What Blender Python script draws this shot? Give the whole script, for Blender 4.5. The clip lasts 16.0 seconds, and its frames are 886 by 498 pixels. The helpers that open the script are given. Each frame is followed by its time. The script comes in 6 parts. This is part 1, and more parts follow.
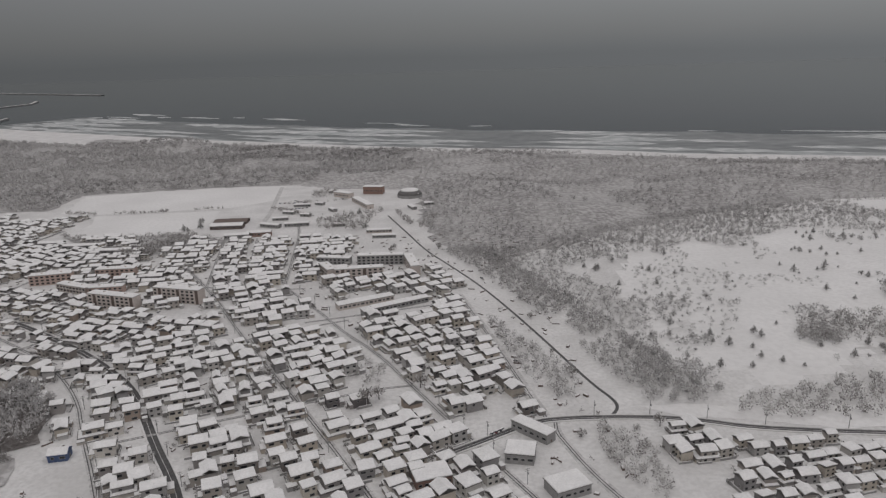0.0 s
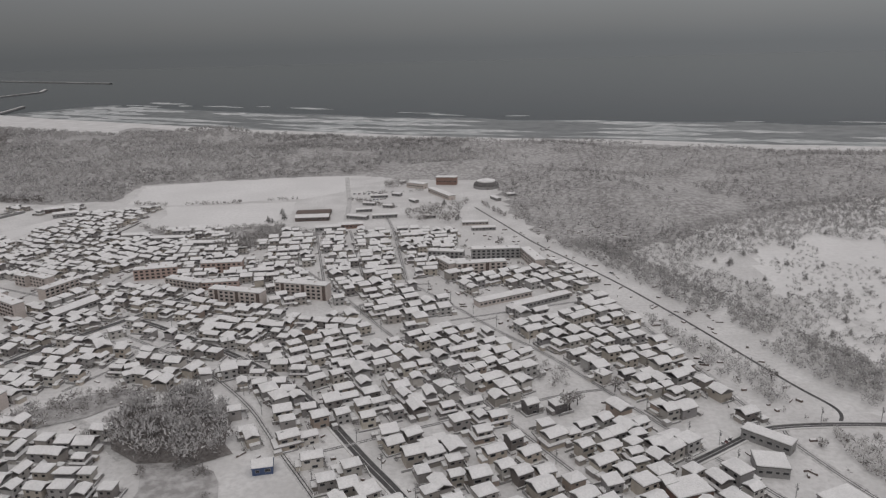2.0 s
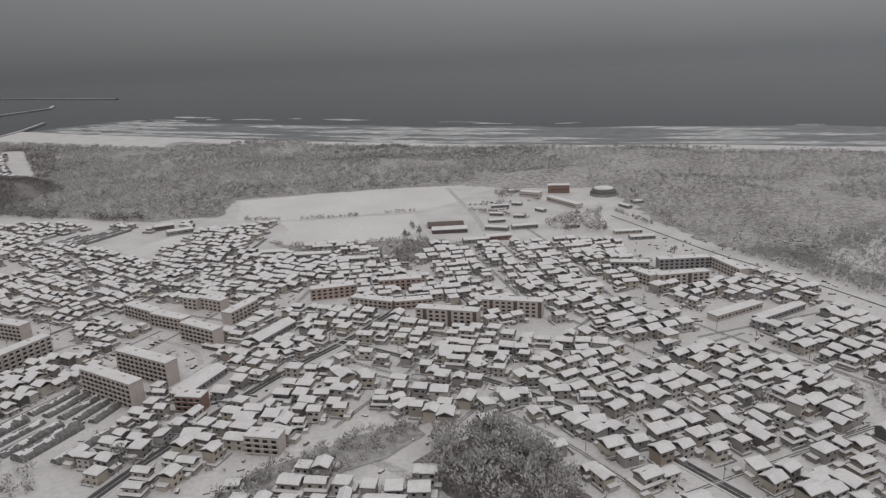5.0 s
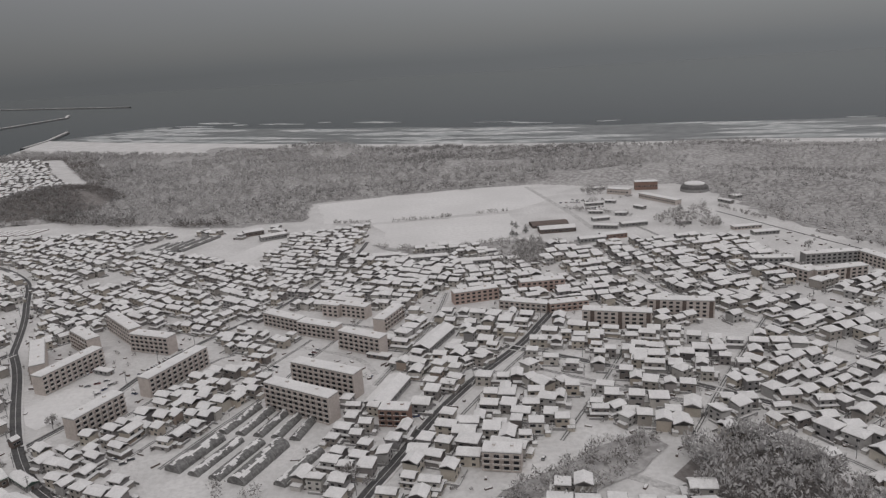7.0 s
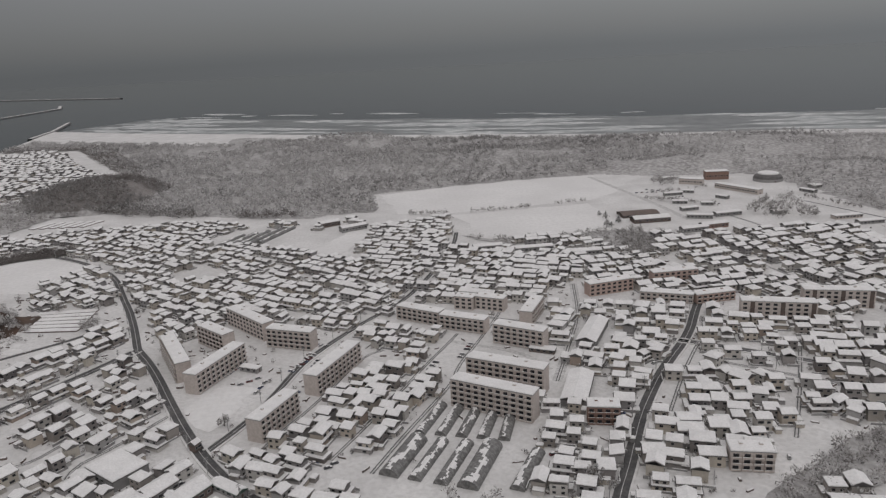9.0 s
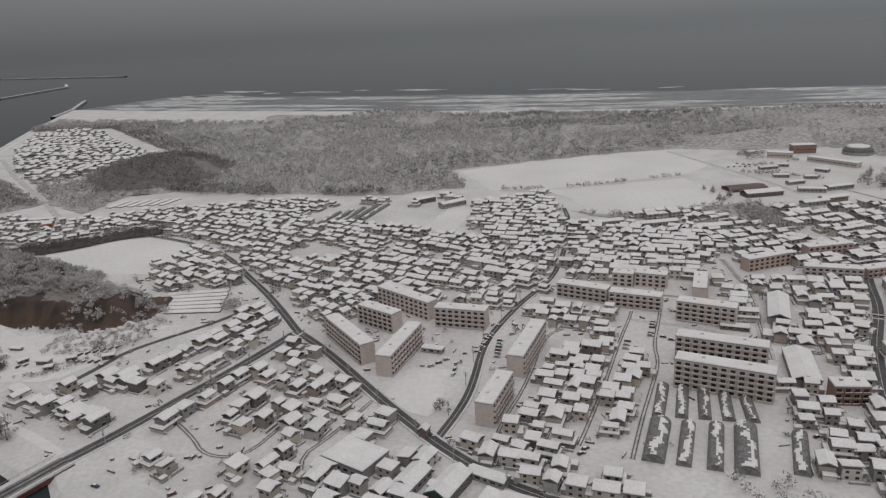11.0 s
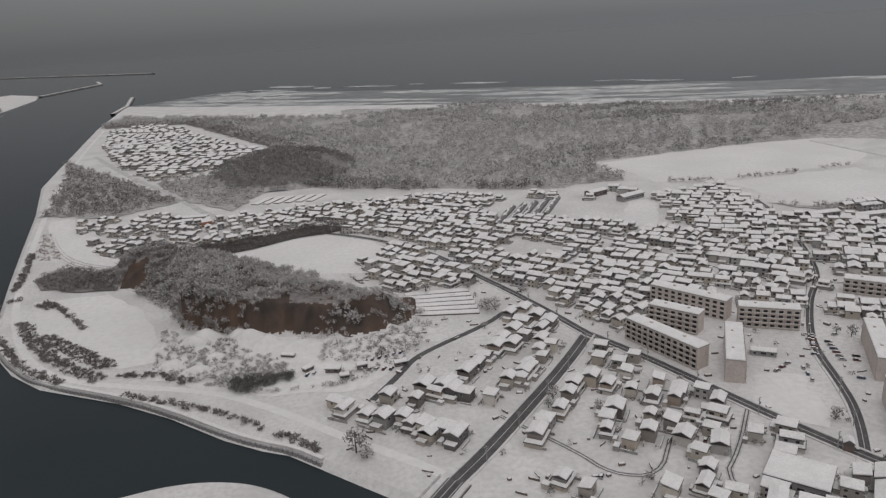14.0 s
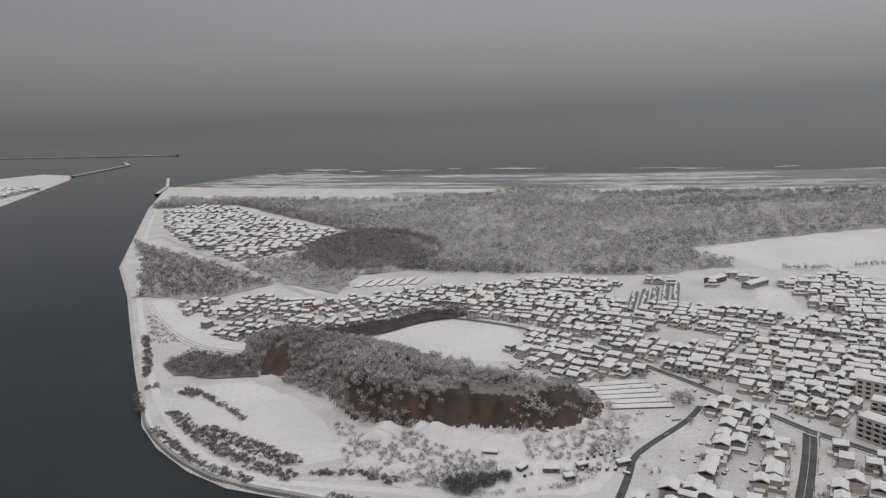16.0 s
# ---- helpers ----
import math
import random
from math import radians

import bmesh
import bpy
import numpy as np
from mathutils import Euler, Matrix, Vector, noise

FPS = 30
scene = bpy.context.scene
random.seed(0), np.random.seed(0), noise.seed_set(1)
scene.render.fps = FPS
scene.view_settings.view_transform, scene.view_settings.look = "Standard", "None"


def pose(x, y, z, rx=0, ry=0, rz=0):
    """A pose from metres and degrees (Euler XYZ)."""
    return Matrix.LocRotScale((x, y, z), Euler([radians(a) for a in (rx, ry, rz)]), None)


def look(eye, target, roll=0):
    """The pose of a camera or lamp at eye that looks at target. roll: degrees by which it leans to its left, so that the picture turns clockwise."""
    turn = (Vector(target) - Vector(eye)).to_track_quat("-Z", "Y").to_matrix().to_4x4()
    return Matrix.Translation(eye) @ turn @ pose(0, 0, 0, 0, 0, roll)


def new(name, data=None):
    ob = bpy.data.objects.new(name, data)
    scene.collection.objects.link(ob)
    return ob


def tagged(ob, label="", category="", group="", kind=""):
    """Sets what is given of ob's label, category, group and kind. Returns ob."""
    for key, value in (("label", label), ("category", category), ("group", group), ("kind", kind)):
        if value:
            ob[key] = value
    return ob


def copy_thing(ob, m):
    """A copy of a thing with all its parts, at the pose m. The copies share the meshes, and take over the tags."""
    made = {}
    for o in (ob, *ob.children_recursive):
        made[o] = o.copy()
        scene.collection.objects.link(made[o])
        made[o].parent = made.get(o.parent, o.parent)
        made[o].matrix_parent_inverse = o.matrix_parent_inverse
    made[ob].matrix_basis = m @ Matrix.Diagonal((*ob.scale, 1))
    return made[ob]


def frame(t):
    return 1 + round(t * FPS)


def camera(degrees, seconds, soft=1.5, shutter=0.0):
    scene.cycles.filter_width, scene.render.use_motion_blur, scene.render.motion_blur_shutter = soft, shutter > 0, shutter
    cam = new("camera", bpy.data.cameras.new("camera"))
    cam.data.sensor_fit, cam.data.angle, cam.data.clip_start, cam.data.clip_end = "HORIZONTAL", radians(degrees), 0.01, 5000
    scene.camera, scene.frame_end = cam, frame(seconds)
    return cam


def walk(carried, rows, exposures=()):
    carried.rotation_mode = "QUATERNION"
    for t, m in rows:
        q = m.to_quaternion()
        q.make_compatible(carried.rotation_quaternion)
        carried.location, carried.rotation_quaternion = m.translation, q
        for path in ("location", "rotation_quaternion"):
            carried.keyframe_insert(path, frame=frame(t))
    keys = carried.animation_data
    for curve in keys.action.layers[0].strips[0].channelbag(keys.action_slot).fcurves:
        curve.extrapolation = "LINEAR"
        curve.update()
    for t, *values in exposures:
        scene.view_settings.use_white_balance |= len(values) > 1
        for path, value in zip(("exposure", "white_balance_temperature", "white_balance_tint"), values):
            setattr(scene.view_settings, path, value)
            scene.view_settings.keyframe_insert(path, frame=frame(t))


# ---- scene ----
cam = camera(64.0, 16.0, soft=1.3)
PATH = [
    (0, (-15.966, -4.035, 123.868), (-15.912, -2.11, 123.329), -1.7),
    (0.5, (-34.034, 1.135, 123.43), (-33.976, 3.054, 122.872), -1.8),
    (1, (-52.101, 6.304, 122.99), (-52.038, 8.222, 122.427), -1.7),
    (1.5, (-70.166, 11.474, 122.546), (-70.093, 13.391, 121.982), -1.6),
    (2, (-88.225, 16.642, 122.098), (-88.151, 18.56, 121.534), -1.4),
    (2.5, (-106.277, 21.809, 121.644), (-106.21, 23.73, 121.089), -1.3),
    (3, (-124.317, 26.971, 121.184), (-124.253, 28.896, 120.645), -1.0),
    (3.5, (-142.344, 32.127, 120.717), (-142.269, 34.058, 120.204), -1.0),
    (4, (-160.352, 37.274, 120.243), (-160.259, 39.208, 119.742), -1.2),
    (4.2, (-167.547, 39.329, 120.05), (-167.446, 41.262, 119.547), -1.5),
    (6.3, (-243.005, 60.879, 117.987), (-242.893, 62.788, 117.401), -3.0),
    (6.5, (-250.179, 62.931, 117.786), (-250.067, 64.842, 117.207), -3.2),
    (7, (-268.082, 68.061, 117.273), (-267.957, 69.986, 116.745), -3.4),
    (7.5, (-285.963, 73.196, 116.751), (-285.816, 75.128, 116.257), -3.2),
    (8, (-303.83, 78.343, 116.227), (-303.661, 80.273, 115.732), -2.9),
    (8.2, (-310.974, 80.409, 116.019), (-310.8, 82.336, 115.512), -3.2),
    (10.3, (-385.966, 102.205, 113.902), (-385.763, 104.108, 113.32), -2.7),
    (10.5, (-393.113, 104.301, 113.744), (-392.908, 106.201, 113.153), -2.9),
    (11, (-410.994, 109.592, 113.468), (-410.787, 111.488, 112.864), -3.2),
    (11.5, (-428.892, 114.939, 113.315), (-428.686, 116.831, 112.699), -3.4),
    (12, (-446.809, 120.341, 113.275), (-446.605, 122.223, 112.632), -3.5),
    (12.5, (-464.751, 125.794, 113.341), (-464.551, 127.664, 112.661), -3.8),
    (13, (-482.727, 131.298, 113.503), (-482.531, 133.158, 112.796), -4.0),
    (13.5, (-500.74, 136.847, 113.75), (-500.543, 138.713, 113.057), -3.9),
    (14, (-518.791, 142.43, 114.06), (-518.586, 144.322, 113.444), -3.8),
    (14.5, (-536.875, 148.04, 114.42), (-536.662, 149.952, 113.874), -3.7),
    (15, (-554.985, 153.667, 114.814), (-554.764, 155.594, 114.326), -3.4),
    (15.5, (-573.111, 159.305, 115.226), (-572.883, 161.244, 114.792), -3.3),
    (16, (-591.243, 164.947, 115.644), (-591.008, 166.894, 115.254), -2.9),
]
walk(cam, [(t, look(eye, target, roll)) for t, eye, target, roll in PATH], exposures=((0, -0.05), (2.5, 0.02), (11.5, 0.02), (13.5, 0.02), (15, 0.12), (16, 0.20)))

# ---- light ----
world = bpy.data.worlds.new("overcast_winter_sky")
scene.world = world
world.use_nodes = True


def link(tree, a, out, b, inp):
    tree.links.new(a.outputs[out], b.inputs[inp])


def build_sky(tree):
    nodes = tree.nodes
    nodes.clear()
    out = nodes.new("ShaderNodeOutputWorld")
    bg = nodes.new("ShaderNodeBackground")
    bg.inputs["Strength"].default_value = 1.0
    sky = nodes.new("ShaderNodeTexSky")
    sky.sky_type, sky.sun_disc = "NISHITA", False
    sky.sun_elevation, sky.sun_rotation = radians(24), radians(200)
    coord = nodes.new("ShaderNodeTexCoord")
    split = nodes.new("ShaderNodeSeparateXYZ")
    link(tree, coord, "Generated", split, 0)
    cloud = nodes.new("ShaderNodeTexNoise")
    cloud.inputs["Scale"].default_value = 3.0
    cloud.inputs["Detail"].default_value = 5.0
    stretch = nodes.new("ShaderNodeMapping")
    stretch.inputs["Scale"].default_value = (1, 1, 4)
    link(tree, coord, "Generated", stretch, 0)
    link(tree, stretch, 0, cloud, "Vector")
    wob = nodes.new("ShaderNodeMath")
    wob.operation = "MULTIPLY_ADD"
    wob.inputs[1].default_value = 0.018
    link(tree, cloud, 0, wob, 0)
    link(tree, split, "Z", wob, 2)
    ramp = nodes.new("ShaderNodeValToRGB")
    stops = [(0, 0.110, 0.116, 0.124), (0.012, 0.121, 0.127, 0.135), (0.052, 0.158, 0.161, 0.170), (0.112, 0.220, 0.218, 0.227),
             (0.22, 0.2746, 0.265, 0.2759), (0.5, 0.5085, 0.49, 0.5008), (1, 0.6712, 0.65, 0.6643)]
    while len(ramp.color_ramp.elements) < len(stops):
        ramp.color_ramp.elements.new(0.5)
    for e, (p, r, g, b) in zip(ramp.color_ramp.elements, stops):
        e.position, e.color = p, (r, g, b, 1)
    link(tree, wob, 0, ramp, 0)
    side = nodes.new("ShaderNodeMath")
    side.operation = "MULTIPLY_ADD"
    side.inputs[1].default_value, side.inputs[2].default_value = 0.36, 1.0
    link(tree, split, "X", side, 0)
    east = nodes.new("ShaderNodeVectorMath")
    east.operation = "SCALE"
    link(tree, ramp, 0, east, 0)
    link(tree, side, 0, east, "Scale")
    mix = nodes.new("ShaderNodeMixRGB")
    mix.blend_type = "ADD"
    mix.inputs[0].default_value = 0.004
    link(tree, east, 0, mix, 1)
    link(tree, sky, 0, mix, 2)
    link(tree, mix, 0, bg, "Color")
    link(tree, bg, 0, out, "Surface")


build_sky(world.node_tree)
sun = new("sun", bpy.data.lights.new("sun", "SUN"))
sun.data.energy, sun.data.angle, sun.data.color = 0.4, radians(25), (1.0, 0.97, 0.93)
sun.matrix_world = look((0, 0, 300), (60, 160, 0))


# ---- materials ----
def mix_node(tree, fac, a, b):
    m = tree.nodes.new("ShaderNodeMixRGB")
    for i, v in ((0, fac), (1, a), (2, b)):
        if isinstance(v, bpy.types.NodeSocket):
            tree.links.new(v, m.inputs[i])
        else:
            m.inputs[i].default_value = v if i == 0 else (*v, 1)
    return m.outputs[0]


def noise_out(tree, scale, detail=4.0, lo=0.35, hi=0.65, stretch=None):
    n = tree.nodes.new("ShaderNodeTexNoise")
    n.inputs["Scale"].default_value, n.inputs["Detail"].default_value = scale, detail
    c = tree.nodes.new("ShaderNodeTexCoord")
    if stretch:
        mp = tree.nodes.new("ShaderNodeMapping")
        mp.inputs["Scale"].default_value = stretch
        tree.links.new(c.outputs["Object"], mp.inputs[0])
        tree.links.new(mp.outputs[0], n.inputs["Vector"])
    else:
        tree.links.new(c.outputs["Object"], n.inputs["Vector"])
    r = tree.nodes.new("ShaderNodeMapRange")
    r.inputs["From Min"].default_value, r.inputs["From Max"].default_value = lo, hi
    tree.links.new(n.outputs[0], r.inputs[0])
    return r.outputs[0]


def material(name, a, b, scale=0.5, rough=0.8, c=None, scale2=6.0, per="", bump=0.0, amount=0.5, stretch=None, metal=0.0, lo=0.35, hi=0.65, per_colours=None, spread=(0.6, 1.35)):
    """a and b blend by a large noise, c is flecked in by a fine one; per: 'object' or 'island' varies the brightness or the colour piece by piece."""
    m = bpy.data.materials.new(name)
    m.use_nodes = True
    tree = m.node_tree
    bs = tree.nodes["Principled BSDF"]
    bs.inputs["Roughness"].default_value, bs.inputs["Metallic"].default_value = rough, metal
    col = mix_node(tree, noise_out(tree, scale, 5, lo, hi, stretch), a, b)
    fine = noise_out(tree, scale2, 4, 0.4, 0.65)
    if c:
        f = tree.nodes.new("ShaderNodeMath")
        f.operation = "MULTIPLY"
        f.inputs[1].default_value = amount
        tree.links.new(fine, f.inputs[0])
        col = mix_node(tree, f.outputs[0], col, c)
    if per:
        if per == "object":
            r = tree.nodes.new("ShaderNodeObjectInfo").outputs["Random"]
        else:
            r = tree.nodes.new("ShaderNodeNewGeometry").outputs["Random Per Island"]
        if per_colours:
            ramp = tree.nodes.new("ShaderNodeValToRGB")
            ramp.color_ramp.interpolation = "CONSTANT"
            while len(ramp.color_ramp.elements) < len(per_colours):
                ramp.color_ramp.elements.new(0.5)
            for i, (e, v) in enumerate(zip(ramp.color_ramp.elements, per_colours)):
                e.position, e.color = i / len(per_colours), (*v, 1)
            tree.links.new(r, ramp.inputs[0])
            mm = tree.nodes.new("ShaderNodeMixRGB")
            mm.blend_type, mm.inputs[0].default_value = "MULTIPLY", 1.0
            tree.links.new(col, mm.inputs[1])
            tree.links.new(ramp.outputs[0], mm.inputs[2])
            col = mm.outputs[0]
        else:
            v = tree.nodes.new("ShaderNodeMapRange")
            v.inputs["To Min"].default_value, v.inputs["To Max"].default_value = spread
            tree.links.new(r, v.inputs[0])
            h = tree.nodes.new("ShaderNodeHueSaturation")
            tree.links.new(v.outputs[0], h.inputs["Value"])
            tree.links.new(col, h.inputs["Color"])
            col = h.outputs[0]
    tree.links.new(col, bs.inputs["Base Color"])
    if bump:
        bp = tree.nodes.new("ShaderNodeBump")
        bp.inputs["Strength"].default_value, bp.inputs["Distance"].default_value = 1.0, bump
        tree.links.new(fine, bp.inputs["Height"])
        tree.links.new(bp.outputs[0], bs.inputs["Normal"])
    return m


M = {}
M["snow"] = material("trodden_snow", (0.58, 0.57, 0.56), (0.72, 0.71, 0.70), 0.045, 0.75, (0.47, 0.46, 0.45), 0.6, bump=0.15, amount=0.45)
M["snow_roof"] = material("roof_snow", (0.845, 0.836, 0.828), (0.75, 0.742, 0.734), 0.25, 0.8, (0.60, 0.592, 0.584), 1.6, bump=0.08, amount=0.4)
M["snow_field"] = material("untouched_snow", (0.76, 0.75, 0.74), (0.68, 0.67, 0.66), 0.02, 0.75, (0.60, 0.59, 0.58), 0.4, bump=0.15, amount=0.45)
M["road"] = material("wet_asphalt", (0.045, 0.045, 0.047), (0.08, 0.078, 0.076), 0.15, 0.75, (0.24, 0.23, 0.23), 0.9, amount=0.22)
M["slush"] = material("slushy_lane", (0.50, 0.49, 0.48), (0.66, 0.65, 0.64), 0.15, 0.7, (0.25, 0.245, 0.24), 0.8, amount=0.6)
M["water"] = material("grey_sea", (0.031, 0.040, 0.0435), (0.038, 0.047, 0.0505), 0.01, 0.10)
M["water"].node_tree.nodes["Principled BSDF"].inputs["IOR"].default_value = 1.08
M["foam"] = material("sea_foam", (0.60, 0.605, 0.60), (0.36, 0.38, 0.38), 0.02, 0.8, (0.22, 0.24, 0.24), 0.06, amount=0.6, stretch=(0.4, 1.6, 1))
M["shoal"] = material("milky_shallow_water", (0.11, 0.12, 0.118), (0.06, 0.068, 0.068), 0.015, 0.3, (0.3, 0.31, 0.30), 0.05, amount=0.4, stretch=(0.4, 1.6, 1))
M["wall"] = material("house_wall", (1.0, 1.0, 1.0), (0.88, 0.88, 0.88), 0.6, 0.8, (0.7, 0.68, 0.65), 3.0, per="object", amount=0.35,
                     per_colours=[(0.42, 0.39, 0.355), (0.28, 0.255, 0.235), (0.5, 0.48, 0.45), (0.20, 0.18, 0.17), (0.38, 0.36, 0.35), (0.45, 0.41, 0.36),
                                  (0.30, 0.29, 0.29), (0.62, 0.58, 0.51), (0.15, 0.14, 0.14), (0.40, 0.33, 0.28), (0.66, 0.63, 0.59), (0.55, 0.49, 0.42)])
# Paler than the near walls: distance haze is put into these colours.
M["wall_far"] = material("far_house_wall_hazed", (0.95, 0.95, 0.95), (0.8, 0.8, 0.8), 0.6, 0.8, (0.6, 0.58, 0.55), 3.0, per="island", amount=0.35,
                         per_colours=[(0.54, 0.51, 0.47), (0.43, 0.40, 0.37), (0.62, 0.60, 0.57), (0.30, 0.28, 0.27), (0.50, 0.49, 0.48), (0.36, 0.35, 0.35), (0.58, 0.53, 0.46)])
M["roof"] = material("dark_roof_edge", (0.12, 0.115, 0.112), (0.2, 0.19, 0.185), 0.6, 0.6, (0.05, 0.05, 0.05), 3.0, per="object")
M["glass"] = material("window_glass", (0.03, 0.032, 0.036), (0.05, 0.05, 0.055), 0.5, 0.12)
M["concrete"] = material("painted_concrete", (0.60, 0.54, 0.505), (0.53, 0.475, 0.443), 0.25, 0.8, (0.38, 0.34, 0.30), 1.4, amount=0.45)
M["pink"] = material("salmon_wall", (0.49, 0.375, 0.33), (0.43, 0.33, 0.29), 0.3, 0.8, (0.36, 0.27, 0.22), 1.4, amount=0.4)
M["brown"] = material("brick_brown_wall", (0.30, 0.19, 0.15), (0.24, 0.155, 0.125), 0.3, 0.8, (0.18, 0.13, 0.11), 1.4, amount=0.4)
M["grey"] = material("grey_concrete", (0.36, 0.355, 0.35), (0.28, 0.275, 0.27), 0.2, 0.8, (0.2, 0.2, 0.2), 1.2, amount=0.4)
M["dark"] = material("dark_shaft", (0.16, 0.12, 0.105), (0.11, 0.09, 0.08), 0.5, 0.8)
M["cliff"] = material("bare_earth_cliff", (0.086, 0.062, 0.050), (0.040, 0.034, 0.030), 0.12, 0.95, (0.15, 0.088, 0.056), 0.07, bump=0.9, amount=0.45, stretch=(1.4, 1.4, 0.22))
M["scrub"] = material("leafless_scrub", (0.25, 0.24, 0.235), (0.38, 0.37, 0.362), 0.03, 0.95, (0.62, 0.61, 0.605), 0.3, bump=0.5, amount=0.6)
M["brush"] = material("dark_brushwood", (0.17, 0.155, 0.147), (0.24, 0.222, 0.212), 0.06, 0.95, (0.40, 0.385, 0.375), 0.5, bump=0.5, amount=0.35)
M["bare"] = material("dark_bare_twigs", (0.135, 0.121, 0.114), (0.19, 0.172, 0.163), 0.06, 0.95, per="island", spread=(0.8, 1.2))
M["reed"] = material("withered_reed", (0.20, 0.135, 0.11), (0.27, 0.19, 0.16), 0.06, 0.95, per="island", spread=(0.8, 1.2))
M["ditch"] = material("dark_wet_brush", (0.06, 0.056, 0.05), (0.09, 0.083, 0.075), 0.08, 0.95, (0.14, 0.13, 0.12), 0.5, amount=0.3)
M["twig"] = material("bare_twigs", (0.19, 0.176, 0.168), (0.26, 0.243, 0.233), 0.05, 0.95, per="island", spread=(0.8, 1.2))
M["frost"] = material("frosted_twigs", (0.54, 0.53, 0.52), (0.42, 0.41, 0.40), 0.04, 0.95, per="island", spread=(0.8, 1.2))
# Rime on twigs, with distance haze mixed in as lifted darks and low contrast.
M["rime"] = material("rimed_hazy_twigs", (0.275, 0.269, 0.263), (0.35, 0.342, 0.336), 0.03, 0.95, per="island", spread=(0.8, 1.2))
M["rime_pale"] = material("pale_rimed_hazy_twigs", (0.52, 0.51, 0.504), (0.45, 0.44, 0.434), 0.02, 0.95, per="island", spread=(0.8, 1.2))
M["pine"] = material("snowy_pine", (0.12, 0.125, 0.115), (0.17, 0.175, 0.165), 0.05, 0.9, per="island", spread=(0.8, 1.2))
M["bark"] = material("bark", (0.07, 0.06, 0.055), (0.11, 0.10, 0.09), 0.8, 0.95)
# Stone colour lightened to paint in the haze over the sea.
M["stone"] = material("hazed_breakwater_stone", (0.2, 0.2, 0.2), (0.26, 0.255, 0.25), 0.05, 0.9, (0.3, 0.3, 0.3), 0.2, amount=0.4)
M["steel"] = material("dark_red_girder", (0.16, 0.05, 0.045), (0.11, 0.04, 0.036), 0.5, 0.5)
M["vinyl"] = material("grey_greenhouse_film", (0.10, 0.098, 0.095), (0.15, 0.147, 0.143), 0.4, 0.6, (0.4, 0.4, 0.39), 1.2, amount=0.4)
M["blue"] = material("blue_sheet_roof", (0.05, 0.08, 0.17), (0.065, 0.10, 0.20), 0.5, 0.6)
M["orange"] = material("orange_tin_roof", (0.42, 0.16, 0.08), (0.36, 0.15, 0.08), 0.5, 0.6)
M["green"] = material("green_tin_roof", (0.10, 0.16, 0.13), (0.09, 0.14, 0.12), 0.5, 0.6)
M["car"] = material("car_paint", (0.9, 0.9, 0.9), (0.85, 0.85, 0.85), 0.5, 0.35, per="object",
                    per_colours=[(0.03, 0.03, 0.035), (0.3, 0.3, 0.3), (0.08, 0.08, 0.09), (0.45, 0.45, 0.45), (0.16, 0.05, 0.05), (0.05, 0.07, 0.14)])
M["rubber"] = material("tyre_rubber", (0.03, 0.03, 0.03), (0.04, 0.04, 0.04), 2, 0.9)


# ---- mesh helpers ----
class Soup:
    """Collects faces with a material slot each, to make one mesh."""

    def __init__(self):
        self.v, self.f, self.m = [], [], []

    def face(self, pts, slot=0):
        n = len(self.v)
        self.v += [tuple(p) for p in pts]
        self.f.append(tuple(range(n, n + len(pts))))
        self.m.append(slot)

    def solid(self, verts, faces, slot=0):
        n = len(self.v)
        self.v += [tuple(p) for p in verts]
        for f in faces:
            self.f.append(tuple(n + i for i in f))
            self.m.append(slot)

    def box(self, x0, x1, y0, y1, z0, z1, slot=0):
        self.solid([(x0, y0, z0), (x1, y0, z0), (x1, y1, z0), (x0, y1, z0), (x0, y0, z1), (x1, y0, z1), (x1, y1, z1), (x0, y1, z1)],
                   [(3, 2, 1, 0), (4, 5, 6, 7), (0, 1, 5, 4), (1, 2, 6, 5), (2, 3, 7, 6), (3, 0, 4, 7)], slot)

    def taper(self, x0, x1, y0, y1, z0, z1, inset, slot=0):
        i = inset
        self.solid([(x0, y0, z0), (x1, y0, z0), (x1, y1, z0), (x0, y1, z0), (x0 + i, y0 + i, z1), (x1 - i, y0 + i, z1), (x1 - i, y1 - i, z1), (x0 + i, y1 - i, z1)],
                   [(3, 2, 1, 0), (4, 5, 6, 7), (0, 1, 5, 4), (1, 2, 6, 5), (2, 3, 7, 6), (3, 0, 4, 7)], slot)

    def add(self, other, m=Matrix(), slot=None):
        n = len(self.v)
        self.v += [tuple(m @ Vector(p)) for p in other.v]
        self.f += [tuple(n + i for i in f) for f in other.f]
        self.m += [s if slot is None else slot for s in other.m]

    def mesh(self, name, mats):
        me = bpy.data.meshes.new(name)
        me.from_pydata(self.v, [], self.f)
        for m in mats:
            me.materials.append(m)
        me.polygons.foreach_set("material_index", self.m)
        me.update()
        return me


def part(name, soup, mats, parent=None, label="", at=None):
    ob = new(name, soup.mesh(name, mats) if isinstance(soup, Soup) else soup)
    if parent:
        ob.parent = parent
    if at is not None:
        ob.matrix_basis = at
    if label:
        ob["label"] = label
    return ob


def inside(x, y, poly):
    hit = False
    for (x0, y0), (x1, y1) in zip(poly, poly[1:] + poly[:1]):
        if (y0 > y) != (y1 > y) and x < (x1 - x0) * (y - y0) / (y1 - y0) + x0:
            hit = not hit
    return hit


def near_line(x, y, line):
    best = 1e9
    for (x0, y0), (x1, y1) in zip(line, line[1:]):
        dx, dy = x1 - x0, y1 - y0
        k = max(0, min(1, ((x - x0) * dx + (y - y0) * dy) / (dx * dx + dy * dy)))
        best = min(best, math.hypot(x - x0 - k * dx, y - y0 - k * dy))
    return best


